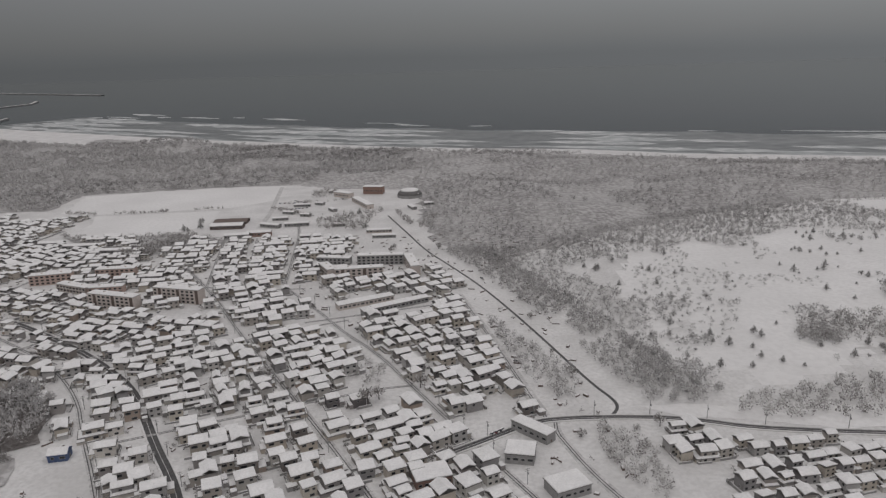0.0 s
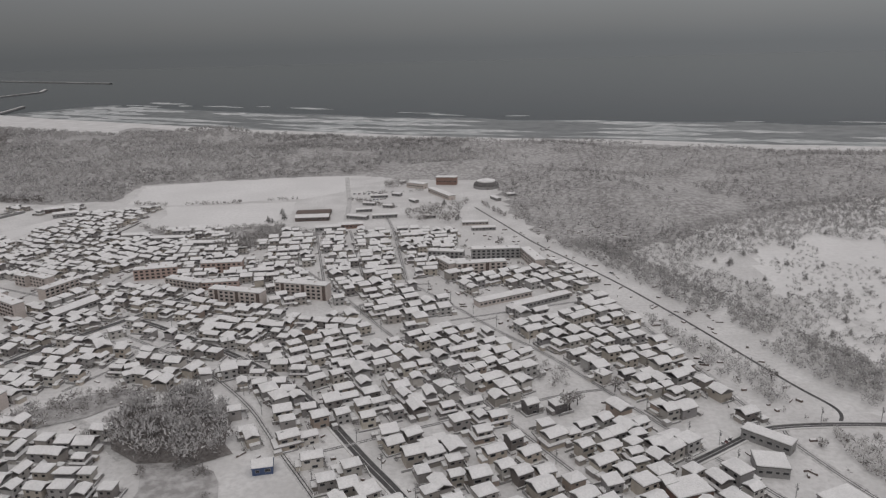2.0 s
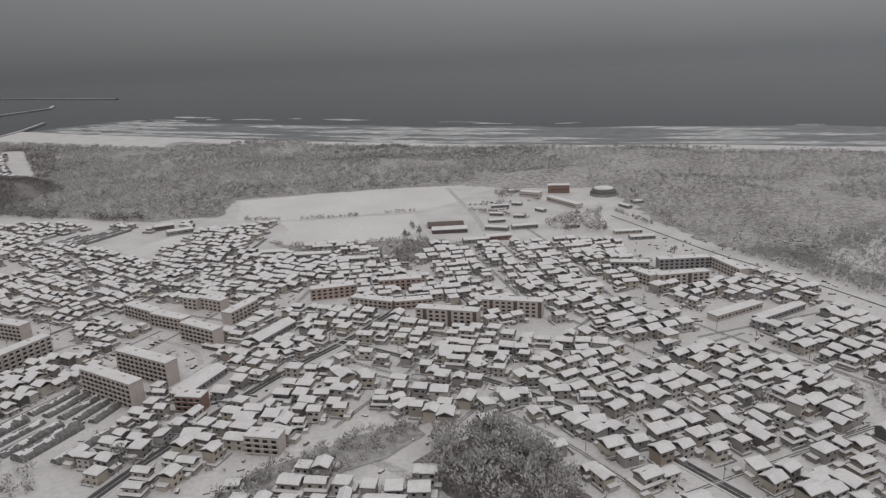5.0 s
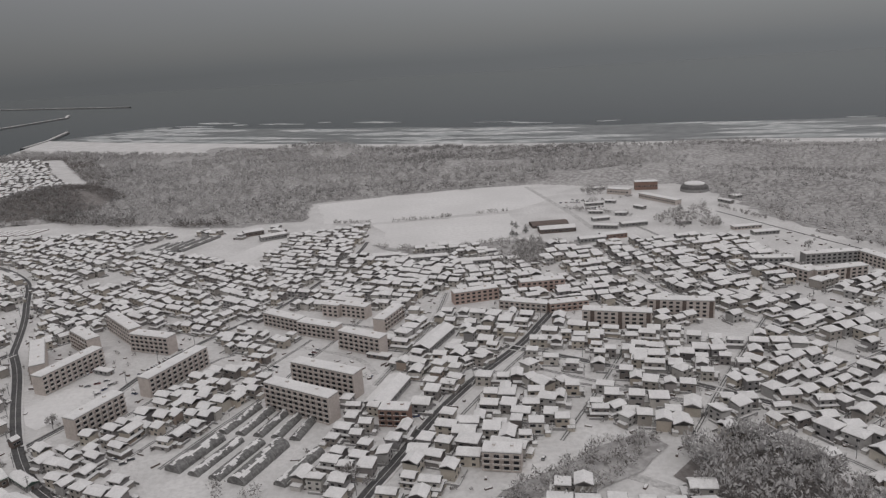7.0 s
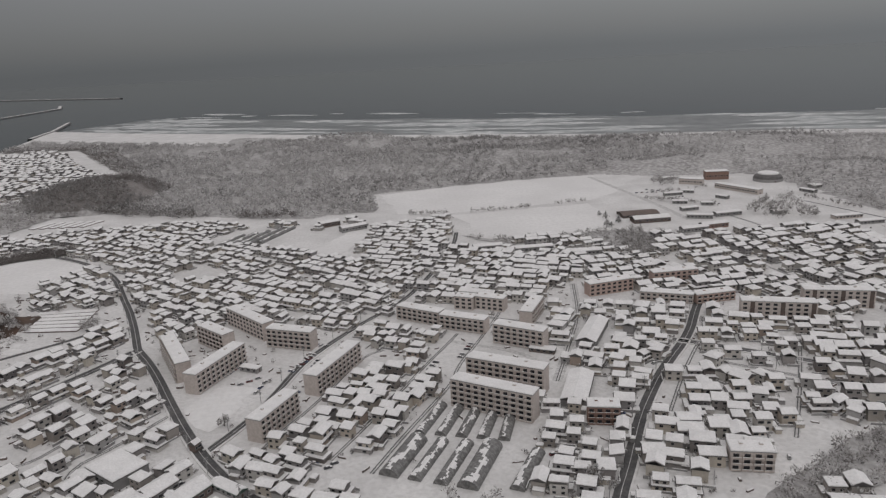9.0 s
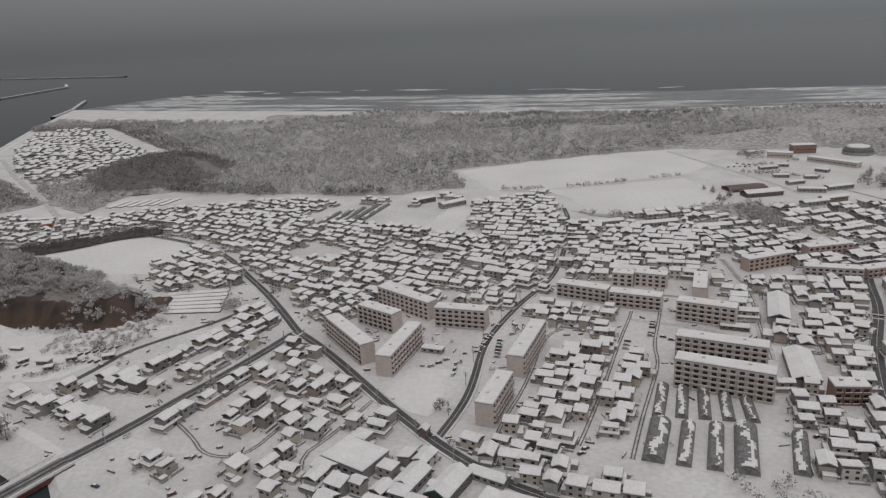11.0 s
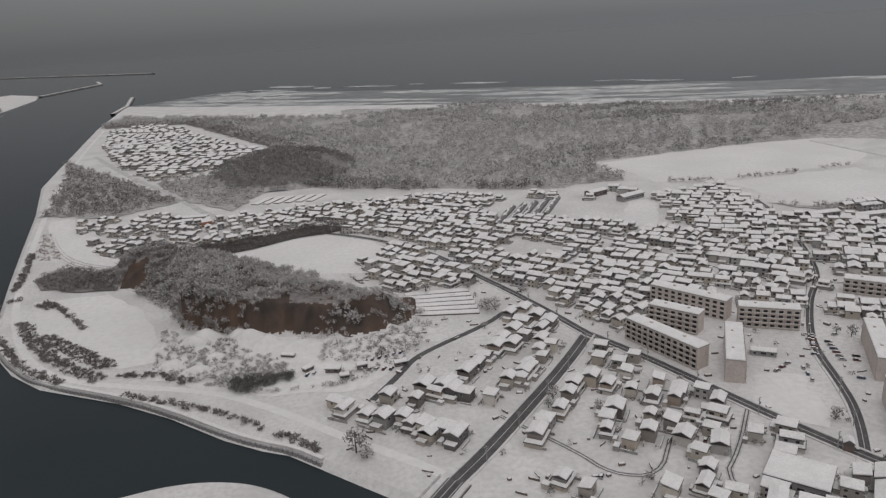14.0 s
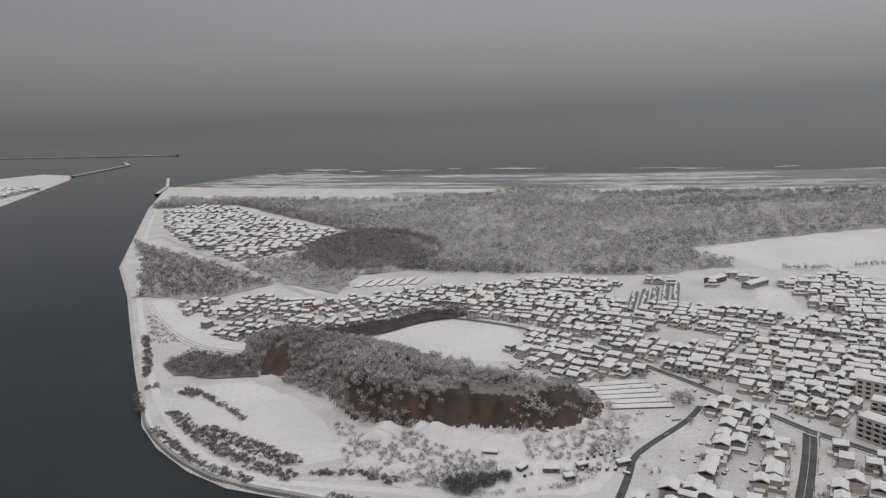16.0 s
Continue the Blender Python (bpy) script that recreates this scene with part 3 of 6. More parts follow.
def off_roads(x, y, margin):
    """True where a spot keeps its margin from every road."""
    for line, half, x0, x1, y0, y1 in SPANS:
        m = half + margin
        if x0 - m < x < x1 + m and y0 - m < y < y1 + m and near_line(x, y, line) <= m:
            return False
    return True


def free_road(x, y, r):
    return off_roads(x, y, r * 0.75)


def free(x, y, r):
    for a, b, q in TAKEN:
        if (a - x) ** 2 + (b - y) ** 2 < (q + r) ** 2:
            return False
    return free_road(x, y, r)


def house_scale(x, rnd, y=0.0):
    """The houses grow from the crowded river side to the roomier east."""
    return (1.3 if x < -590 and y > 720 else 0.92 if x < -440 and y < 400 else 0.84 if x < -400 else 0.88 if x < -280 else 0.95 if x < -120 else 1.02 if x < 60 else 0.8) * rnd.uniform(0.86, 1.14)


def put_house(x, y, turn, i=None, rnd=random):
    i = rnd.randrange(len(KINDS)) if i is None else i
    k = house_scale(x, rnd, y)
    m = pose(x, y, 0, 0, 0, turn) @ Matrix.Diagonal((k, k, 0.4 + 0.6 * k, 1))
    if i in used_proto:
        ob = copy_thing(PROTO[i], m)
    else:
        used_proto.add(i)
        ob = PROTO[i]
        ob.matrix_basis = m
    TAKEN.append((x, y, 2.5 * k))
    LOTS.append((x, y, turn, k))
    return ob


# ---- apartment blocks ----
def apartment(x, y, turn, length, floors, depth=5.6, wall="concrete", label="", bays=0, stairs=False, storey=1.85):
    """A slab block, its balconies to -y: walls, flat snowy roof, parapet, balcony rails, windows."""
    h = floors * storey + 0.3
    bays = bays or max(3, round(length / 2.7))
    s = Soup()
    s.box(-length / 2, length / 2, -depth / 2, depth / 2, 0, h)
    top = part("apartment_block", s, [M[wall]])
    p = Soup()
    a, b = length / 2 + 0.15, depth / 2 + 0.15
    p.box(-a, a, -b, b, h, h + 0.25)
    r = part("roof", p, [M["grey"]], top)
    q = Soup()
    q.taper(-a + 0.08, a - 0.08, -b + 0.08, b - 0.08, h + 0.25, h + 0.55, 0.15)
    part("roof_snow", q, [M["snow_roof"]], r, "smooth snow on the flat roof")
    v = Soup()
    v.box(-0.5, 0.5, -0.4, 0.4, h + 0.5, h + 0.95)
    v.taper(-0.5, 0.5, -0.4, 0.4, h + 0.95, h + 1.15, 0.08, 1)
    for k in (-0.22, 0.24):
        part("roof_hatch", v, [M[wall], M["snow_roof"]], r, at=pose(k * length, 0.6, 0))
    pitch = length / bays
    w = Soup()
    w.box(-pitch * 0.27, pitch * 0.27, -0.05, 0, 0.1, storey * 0.58)
    wm = w.mesh("window", [M["glass"]])
    rail = Soup()
    rail.box(-pitch * 0.44, pitch * 0.44, -0.6, 0, 0, 0.12)
    rail.box(-pitch * 0.44, pitch * 0.44, -0.66, -0.56, 0.0, 0.56)
    rail.box(-pitch * 0.44, -pitch * 0.40, -0.55, 0, 0.1, 1.3)
    rail.taper(-pitch * 0.43, pitch * 0.43, -0.68, -0.54, 0.56, 0.64, 0.02, 1)
    rm = rail.mesh("balcony", [M[wall], M["snow_roof"]])
    sh = Soup()
    sh.box(-pitch * 0.3, pitch * 0.3, -0.16, 0, 0, h - 0.1)
    shm = sh.mesh("stair_shaft", [M["dark"]])
    for i in range(bays):
        x0 = -length / 2 + pitch * (i + 0.5)
        if stairs and i % 4 == 1:
            part("stair_shaft", shm, None, top, at=pose(x0, -depth / 2, 0.1))
            continue
        for f in range(floors):
            part("window", wm, None, top, at=pose(x0, -depth / 2, f * storey + 0.5))
            if not stairs and y < 385:
                part("balcony", rm, None, top, at=pose(x0, -depth / 2, f * storey + 0.22))
    top.matrix_basis = pose(x, y, 0, 0, 0, turn)
    n = max(1, round(length / 5))
    for i in range(n):
        k = (i + 0.5) / n * length - length / 2
        c, sn = math.cos(radians(turn)), math.sin(radians(turn))
        TAKEN.append((x + c * k, y + sn * k, 4.2))
    return tagged(top, label or "beige concrete apartment block with balconies, snow on its flat roof", "apartment building", "apartment blocks")


def plain_hall(x, y, turn, L, W, h, rise, wall, label, name="hall", roof_mat="roof", kind="gable", category="hall", bare=False):
    s = Soup()
    gable_body(s, L, W, h, rise, kind)
    top = part(name, s, [M[wall]])
    roof, snow = slab_roof(L, W, h, rise, 0.25, kind)
    r = part("roof", roof, [M[roof_mat]], top)
    if not bare:
        part("roof_snow", snow, [M["snow_roof"]], r)
    n = max(2, int(L / 2.2))
    for i in range(n):
        for sy in (-1, 1):
            part("window", WIN_WIDE if i % 2 else WIN_MESH, None, top, at=pose(-L / 2 + L * (i + 0.5) / n, sy * W / 2, h * 0.42, 0, 0, 0 if sy < 0 else 180))
    part("door", DOOR_MESH, None, top, at=pose(L / 2, 0, 0.1, 0, 0, 90))
    top.matrix_basis = pose(x, y, 0, 0, 0, turn)
    TAKEN.append((x, y, max(L, W) * 0.45))
    return tagged(top, label, category)


GRID = -29
apartment(-421.0, 354.4, -66.0, 31.7, 4)
apartment(-409.0, 372.4, -47.3, 19.0, 4)
apartment(-397.1, 385.9, -51.7, 30.8, 4)
apartment(-403.1, 341.5, 62.8, 28.9, 4)
apartment(-377.2, 364.8, -25.5, 20.7, 4)
apartment(-358.9, 331.8, 60.8, 30.7, 4)
apartment(-376.9, 299.4, 60.9, 20.6, 4)
apartment(-298.0, 311.4, -33.4, 28.7, 5)
apartment(-305.5, 295.1, -35.2, 29.1, 5)
apartment(-285.8, 345.7, -35.9, 21.5, 4)
apartment(-322.8, 380.8, -38.3, 21.8, 3)
apartment(-305.5, 366.6, -32.2, 20.8, 3)
apartment(-301.3, 391.4, -29.4, 9.0, 3)
apartment(-290.1, 387.5, -31.3, 13.5, 3)
apartment(-274.7, 373.5, 62, 20, 3)
apartment(-232.4, 395.8, 10, 22.6, 3, wall="pink", label="salmon apartment block with snow on its roof")
apartment(-197.8, 402.6, 1, 22.5, 3, wall="pink", label="salmon apartment block with snow on its roof")
apartment(-211.3, 378.7, -27, 23, 2, wall="concrete", label="low beige terrace block bent along the lane")
apartment(-191.8, 374.1, 4, 18.5, 2, wall="pink", label="low salmon terrace block under snow")
apartment(-176.8, 348.1, -20, 29, 4, stairs=True, bays=10, label="pale apartment block with dark stair shafts, snowy roof")
apartment(-145.9, 354.9, -18, 27.9, 4, stairs=True, bays=10, label="pale apartment block with dark stair shafts, snowy roof")
apartment(-71, 415.1, -13, 21, 2, wall="grey", label="grey low block under snow")
apartment(-42.5, 410.7, -2, 28, 3, wall="grey", label="long grey apartment block under snow")
apartment(-23.3, 396.5, -80, 26, 3, wall="concrete")
apartment(-53.4, 385.3, 4, 27.7, 3, stairs=True, bays=9, label="pale apartment block with dark stair shafts, snowy roof")
apartment(-72, 390.2, -65, 16, 3, wall="concrete")
apartment(-273.3, 282.1, -15, 10, 3, wall="brown", label="small brown apartment block under snow")
apartment(-242.4, 250.6, -15.5, 11.5, 3)


# ---- halls, school, sheds ----
plain_hall(-419.6, 279.6, -42, 14.5, 11, 3.2, 0.5, "grey", "wide low warehouse with a flat snow-covered roof", "warehouse", kind="flat", category="warehouse")
plain_hall(-405.1, 267.4, 52, 9.5, 6.0, 2.6, 1.4, "grey", "gabled workshop hall under snow", "workshop", category="workshop")
plain_hall(-396.3, 262.3, 52, 12.5, 6.5, 2.8, 1.8, "dark", "large dark-ended workshop hall under snow", "workshop", "green", category="workshop")
plain_hall(-385.5, 265.1, -40, 11, 3.6, 1.8, 0.7, "grey", "long low shed with a green-edged snowy roof", "shed", "green", category="shed")
plain_hall(-377, 249, -32, 18, 6, 2.6, 1.4, "concrete", "long gabled hall under thick snow", "workshop", category="workshop")
plain_hall(-399.8, 289.2, 60, 2.6, 2.4, 2.6, 0.8, "dark", "small dark gabled hut beside the road", "hut", category="hut")
plain_hall(-391.1, 344, -29, 8, 3, 1.6, 0.4, "grey", "low bicycle shed beside the car park under snow", "shed", kind="flat", category="shed")
plain_hall(-275.6, 301.6, 66, 22, 8.4, 2.6, 1.3, "grey", "large gabled store hall with a snowy roof", "store", category="store")
plain_hall(-255.9, 346.9, 60, 25, 7.6, 2.8, 1.5, "grey", "long narrow hall under snow beside the lane", "hall")
plain_hall(-47, 339.5, 25, 30, 5.5, 2.6, 0.3, "concrete", "long low hall with a flat snowy roof", "hall", kind="flat")
plain_hall(-29.5, 334, 27, 31, 5, 2.6, 0.6, "grey", "long low terrace house under snow", "terrace", category="house")
plain_hall(18.1, 205.5, -48, 15, 4.6, 3.4, 0.3, "grey", "two-storey grey slab building with a flat snowy roof", "office", kind="flat", category="office")
plain_hall(12, 192, -14, 9, 8, 3.4, 0.3, "grey", "square grey office with a flat snowy roof", "office", kind="flat", category="office")
plain_hall(23, 173.6, 20, 11, 8, 3.2, 0.3, "grey", "flat-roofed workshop with dark doors under snow", "workshop", kind="flat", category="workshop")
plain_hall(-16.3, 181.7, 15, 11, 8, 3.2, 0.3, "brown", "brown flat-roofed hall under snow", "hall", kind="flat")
plain_hall(-136.4, 203.9, 8, 6, 4.8, 2.4, 1.2, "blue", "small house clad in bright blue sheet", "house", "blue", kind="gable", category="house")
plain_hall(-618.6, 587.5, 20, 6, 5, 3, 1.6, "orange", "house with orange gables and roof edges", "house", "orange", category="house")
plain_hall(-634.8, 594, 8, 13, 5, 2.8, 0.4, "grey", "long white hall with a flat snowy roof", "hall", kind="flat")
plain_hall(-629.6, 606.2, -4, 17, 5, 2.0, 0.3, "grey", "long low shed under snow", "shed", kind="flat", category="shed")
plain_hall(-147.8, 487, 5, 17, 5, 2.6, 1.0, "grey", "long low terrace house under snow", "terrace", category="house")
plain_hall(-133, 491.6, 5, 17, 5, 2.8, 1.0, "brown", "long brown terrace house under snow", "terrace", category="house")
plain_hall(-275.3, 483.4, 0, 17, 5, 2.6, 0.9, "grey", "long low terrace house under snow", "terrace", category="house")
plain_hall(-251.4, 473.2, 0, 24, 5, 2.6, 0.9, "grey", "long low terrace house under snow", "terrace", category="house")
plain_hall(-224.6, 459.1, -4, 20, 6, 2.4, 0.8, "grey", "long low hall with a snowy roof", "hall")
plain_hall(-59.5, 635.7, -12, 18, 8, 6.5, 0.4, "brown", "red-brown school hall with a flat snowy roof", "school_hall", kind="flat", category="school")
plain_hall(-85.9, 623.9, -38, 18, 7, 4.2, 0.4, "concrete", "beige school wing with a flat snowy roof", "school_wing", kind="flat", category="school")
plain_hall(-66.4, 587, -66, 38, 6, 3.4, 0.3, "concrete", "long beige school wing under snow", "school_wing", kind="flat", category="school")
plain_hall(-47.4, 489.5, 0, 18, 5, 2.0, 0.3, "concrete", "low beige pavilion under snow", "pavilion", kind="flat", category="pavilion")
plain_hall(-129.9, 516.8, -25, 16, 5, 2.4, 0.6, "grey", "low grey shed under snow", "shed", category="shed")
plain_hall(-110.6, 518, 5, 18, 5, 2.4, 0.6, "grey", "low grey shed under snow", "shed", category="shed")
plain_hall(-163.8, 536.6, 0, 25, 13, 1.8, 1.0, "dark", "large dark-roofed nursery shed bare of snow", "nursery_shed", "dark", category="shed", bare=True)
plain_hall(-162.5, 518.7, 0, 24, 9, 2.6, 1.4, "dark", "dark-fronted nursery shed with a snowy roof", "nursery_shed", category="shed")
plain_hall(-371, 572.7, 25, 14, 6, 3, 1, "dark", "dark barn at the field's edge", "barn", category="barn")
plain_hall(-354.5, 555.8, 25, 18, 6, 3, 1, "grey", "long grey barn with a snowy roof", "barn", category="barn")


plain_hall(-562.7, 291.4, -20, 6, 3.4, 1.6, 0.7, "dark", "small dark shed on the river bank, half its roof bare", "shed", "dark", category="shed")
plain_hall(-270.5, 324.8, -30, 8, 4.5, 2.4, 1.2, "grey", "small gabled workshop beside the lane under snow", "workshop", category="workshop")
plain_hall(-279.1, 336.7, -30, 10, 3.4, 1.4, 0.3, "dark", "dark open car shelter with a flat snowy roof", "car_shelter", kind="flat", category="shelter")
for x, y, t, L, W in ((-123.8, 560.6, -20, 10, 4), (-108.8, 550, -20, 8, 4), (-126.8, 539.2, 5, 12, 4), (-89.2, 566.4, -60, 9, 4), (-78.3, 513.2, 0, 9, 5), (-43.2, 474.3, 0, 16, 5), (-24.2, 565.5, -70, 12, 4), (-10.6, 578.5, 10, 8, 6), (-102.9, 592.3, -30, 8, 4), (-96.7, 646.8, 10, 10, 5), (-117.3, 587.4, 0, 14, 3)):
    plain_hall(x, y, t, L, W, 2.0, 0.5, "grey", "low outbuilding of the school under snow", "outbuilding", category="shed")


for x, y, t, L, W, h in ((-535.4, 367.9, -15, 5, 2.6, 1.5), (-525.4, 367.8, 10, 3.5, 2.0, 1.7), (-511.9, 367.1, 10, 4.4, 2.2, 1.4), (-544.3, 371.1, 40, 3.6, 2.0, 1.2), (-552.2, 384.1, -20, 5, 1.6, 0.8), (-531.5, 361.9, 5, 3, 2.2, 1.5)):
    plain_hall(x, y, t, L, W, h, 0.25, "dark", "small dark store shed in the quarry yard", "store_shed", kind="flat", category="shed")


def cold_frame(x, y, turn, L, W):
    """A low planting bed with dark boards and a smooth snow lid."""
    s = Soup()
    s.box(-L / 2, L / 2, -W / 2, W / 2, 0, 0.5)
    top = part("cold_frame", s, [M["dark"]])
    q = Soup()
    q.taper(-L / 2 + 0.1, L / 2 - 0.1, -W / 2 + 0.1, W / 2 - 0.1, 0.5, 0.7, 0.15)
    part("snow_lid", q, [M["snow_roof"]], top)
    top.matrix_basis = pose(x, y, 0, 0, 0, turn)
    TAKEN.append((x, y, 4.0))
    tagged(top, "low planting bed with dark boards under snow", "cold frame", "planting beds")


for i in range(6):
    cold_frame(-491.5 + 0.1 * i, 431.5 - 4.7 * i, -4 - 1.1 * i, 28.5, 3.9)
for i in range(6):
    cold_frame(-590 + 7.5 * i, 641 - 0.8 * i, 62, 20, 5.2)


def dome_hall(x, y, r):
    s = Soup()
    n = 28
    ring = lambda rr, z: [(rr * math.cos(2 * math.pi * i / n), rr * math.sin(2 * math.pi * i / n), z) for i in range(n)]
    prof = [(r, 0), (r, 2.2), (r * 0.93, 4.0), (r * 0.72, 5.6), (r * 0.70, 6.4), (r * 0.4, 7.2), (0.2, 7.6)]
    rings = [ring(*p) for p in prof]
    for k in range(len(prof) - 1):
        for i in range(n):
            j = (i + 1) % n
            s.face([rings[k][i], rings[k][j], rings[k + 1][j], rings[k + 1][i]], 0 if k < 1 else 1 if k < 3 else 2)
    ob = part("domed_hall", s, [M["grey"], M["roof"], M["snow_roof"]])
    ob.matrix_basis = pose(x, y, 0)
    door = part("door", DOOR_MESH, None, ob, at=pose(0, -r, 0.1))
    TAKEN.append((x, y, r))
    tagged(ob, "round domed hall with snow on its crown", "hall")


dome_hall(-26.6, 615.3, 11)


def greenhouse(x0, y0, x1, y1, width, seed):
    """A half-round tunnel of film with hoops, and snow lying in patches along the crown."""
    rnd = random.Random(seed)
    L = math.hypot(x1 - x0, y1 - y0)
    s, snow = Soup(), Soup()
    n, m = 12, max(10, int(L / 0.55))
    arc = [(math.cos(math.pi * i / n) * width / 2, math.sin(math.pi * i / n) ** 0.8 * width * 0.42 if 0 < i < n else 0.0) for i in range(n + 1)]
    for k in range(m):
        u0, u1 = L * k / m, L * (k + 1) / m
        for i in range(n):
            (a, b), (c, d) = arc[i], arc[i + 1]
            s.face([(u0, a, b), (u1, a, b), (u1, c, d), (u0, c, d)])
    for u in (0, L):
        s.face([(u, a, b) for a, b in (arc if u else arc[::-1])])
    top = part("greenhouse", s, [M["vinyl"]])
    mid, half = n / 2, 1.2
    for k in range(m):
        u0, u1 = L * k / m, L * (k + 1) / m
        mid = max(4.0, min(8.0, mid + rnd.uniform(-0.8, 0.8)))
        half = max(0.4, min(1.7, half + rnd.uniform(-0.9, 0.9)))
        for i in range(max(1, round(mid - half)), min(n - 1, max(round(mid + half), round(mid - half) + 1))):
            (a, b), (c, d) = arc[i], arc[i + 1]
            snow.face([(u0, a * 1.03, b * 1.03 + 0.05), (u1, a * 1.03, b * 1.03 + 0.05), (u1, c * 1.03, d * 1.03 + 0.05), (u0, c * 1.03, d * 1.03 + 0.05)])
    if snow.v:
        part("ridge_snow", snow, [M["snow_roof"]], top, "ragged strip of snow along the crown")
    hoop = Soup()
    for i in range(n):
        (a, b), (c, d) = arc[i], arc[i + 1]
        hoop.solid([(-0.06, a * 1.02, b * 1.02), (0.06, a * 1.02, b * 1.02), (0.06, c * 1.02, d * 1.02), (-0.06, c * 1.02, d * 1.02)], [(0, 1, 2, 3)])
    hm = hoop.mesh("hoop", [M["grey"]])
    for k in range(0, m + 1, 7):
        part("hoop", hm, None, top, at=pose(L * k / m, 0, 0))
    ang = math.degrees(math.atan2(y1 - y0, x1 - x0))
    top.matrix_basis = pose(x0, y0, 0, 0, 0, ang)
    for k in range(3):
        TAKEN.append((x0 + (x1 - x0) * (k + 0.5) / 3, y0 + (y1 - y0) * (k + 0.5) / 3, 2.8))
    tagged(top, "film greenhouse tunnel with patchy snow on its crown", "greenhouse", "greenhouse tunnels")


for i in range(5):
    greenhouse(-331 + 6.2 * i, 285 - 2.2 * i, -322 + 5.2 * i, 302 - 3.0 * i, 3.7, 40 + i)
for i, w in enumerate((6.0, 4.0, 4.2, 6.2)):
    greenhouse(-341.5 + 7.0 * i, 264 - 3.3 * i, -331.5 + 7.2 * i, 282 - 2.6 * i, w, 50 + i)
greenhouse(-307.5, 251, -297.5, 268, 4.2, 60)
for i in range(5):
    greenhouse(-446 + 8 * i, 526 + 3 * i, -428 + 8 * i, 562 + 3 * i, 4.2, 61 + i)


# ---- districts ----
def district(poly, turn, pu, pv, seed, near=False, lanes=2, miss=0.04, calm=False, label="snow-roofed houses packed close together"):
    """Rows of houses inside poly, along turn; near: houses as single things, else one joined mesh."""
    rnd = random.Random(seed)
    c, s = math.cos(radians(turn)), math.sin(radians(turn))
    us = [x * c + y * s for x, y in poly]
    vs = [-x * s + y * c for x, y in poly]
    joined, count = Soup(), 0
    v, row = min(vs) + pv * 0.5, 0
    while v < max(vs):
        u = min(us) + rnd.uniform(0.3, 0.9) * pu
        while u < max(us):
            uu, vv = u + rnd.uniform(-0.9, 0.9), v + rnd.uniform(-1.3, 1.3) + 3.0 * noise.noise((u * 0.03, v * 0.02, seed))
            x, y = uu * c - vv * s, uu * s + vv * c
            if inside(x, y, poly) and rnd.random() > miss and free(x, y, 2.35):
                i = rnd.randrange(len(KINDS))
                t = turn + (rnd.choice((-18.2, 176.2)) + rnd.uniform(-3, 3) if calm else rnd.choice((0, 0, 0, 180, 180, 90, -90)) + rnd.uniform(-6, 6))
                if near:
                    put_house(x, y, t, i)
                else:
                    k = house_scale(x, rnd, y)
                    joined.add(FAR[i], pose(x, y, 0, 0, 0, t) @ Matrix.Diagonal((k, k, 0.4 + 0.6 * k, 1)))
                    TAKEN.append((x, y, 2.5 * k))
                    LOTS.append((x, y, t, k))
                count += 1
            u += pu * rnd.uniform(0.9, 1.12)
        row += 1
        v += pv + (2.2 if row % lanes == 0 else 0)
    if joined.v:
        tagged(part("houses", joined, [M["wall_far"], M["roof"], M["snow_roof"], M["glass"]]), label, "houses", kind="stuff")
    return count


KEEP = [(-610.1, 532.1, 9), (-589.9, 535.2, 10), (-570.7, 542.2, 10), (-549.7, 551.8, 9), (-535.7, 550.2, 6), (-565.9, 518.9, 22), (-533, 502.1, 18), (-581.9, 640.6, 14), (-562, 637.6, 14), (-559.3, 375.2, 30), (-589.4, 385.6, 20), (-539.2, 380.9, 14), (-519.3, 376.6, 8),   # open snow: fields, playing ground, lots, gardens
    (-36.5, 248.5, 12), (-40.3, 232.2, 8), (-393.4, 318.6, 11), (-399.5, 306, 7), (12.1, 217.5, 5), (-142.1, 333.5, 10), (-406.1, 324.8, 7), (-494, 416.4, 12), (-484.1, 411.2, 10), (-442.1, 479, 11), (-429.4, 473.6, 8),
    (-361.1, 521.2, 14), (-355.4, 539.3, 12), (-424.3, 553.4, 22), (-309.7, 236.9, 14), (-341.5, 257.3, 10), (-303.9, 285.7, 8), (-321.7, 271.6, 10), (-317, 263.6, 10), (-133.7, 198.1, 12), (-167.5, 237.4, 22), (-166.8, 218.3, 20), (-160.4, 203.7, 14), (-180.6, 258.9, 10), (-155, 236.9, 10), (-212.5, 250.6, 15), (-238.7, 237.9, 8),
    (-198.2, 240.4, 8), (-375.9, 394.7, 5), (2.8, 216, 8), (-357.9, 268.5, 7), (-306.2, 343.7, 4), (-195, 470, 14), (-134.7, 332.5, 9), (-272.4, 288.2, 5)]
TAKEN += KEEP
placed = [0]


def houses_at(spots, turn, seed):
    """Single houses at their own places."""
    rnd = random.Random(seed)
    for x, y in spots:
        if placed[0] >= 345 or any((a - x) ** 2 + (b - y) ** 2 < (q + 0.8) ** 2 for a, b, q in TAKEN if q < 3) or not free_road(x, y, 2.4):
            continue
        put_house(x, y, turn + rnd.choice((0, 0, 0, 180, 90)) + rnd.uniform(-5, 5), None, rnd=rnd)
        placed[0] += 1


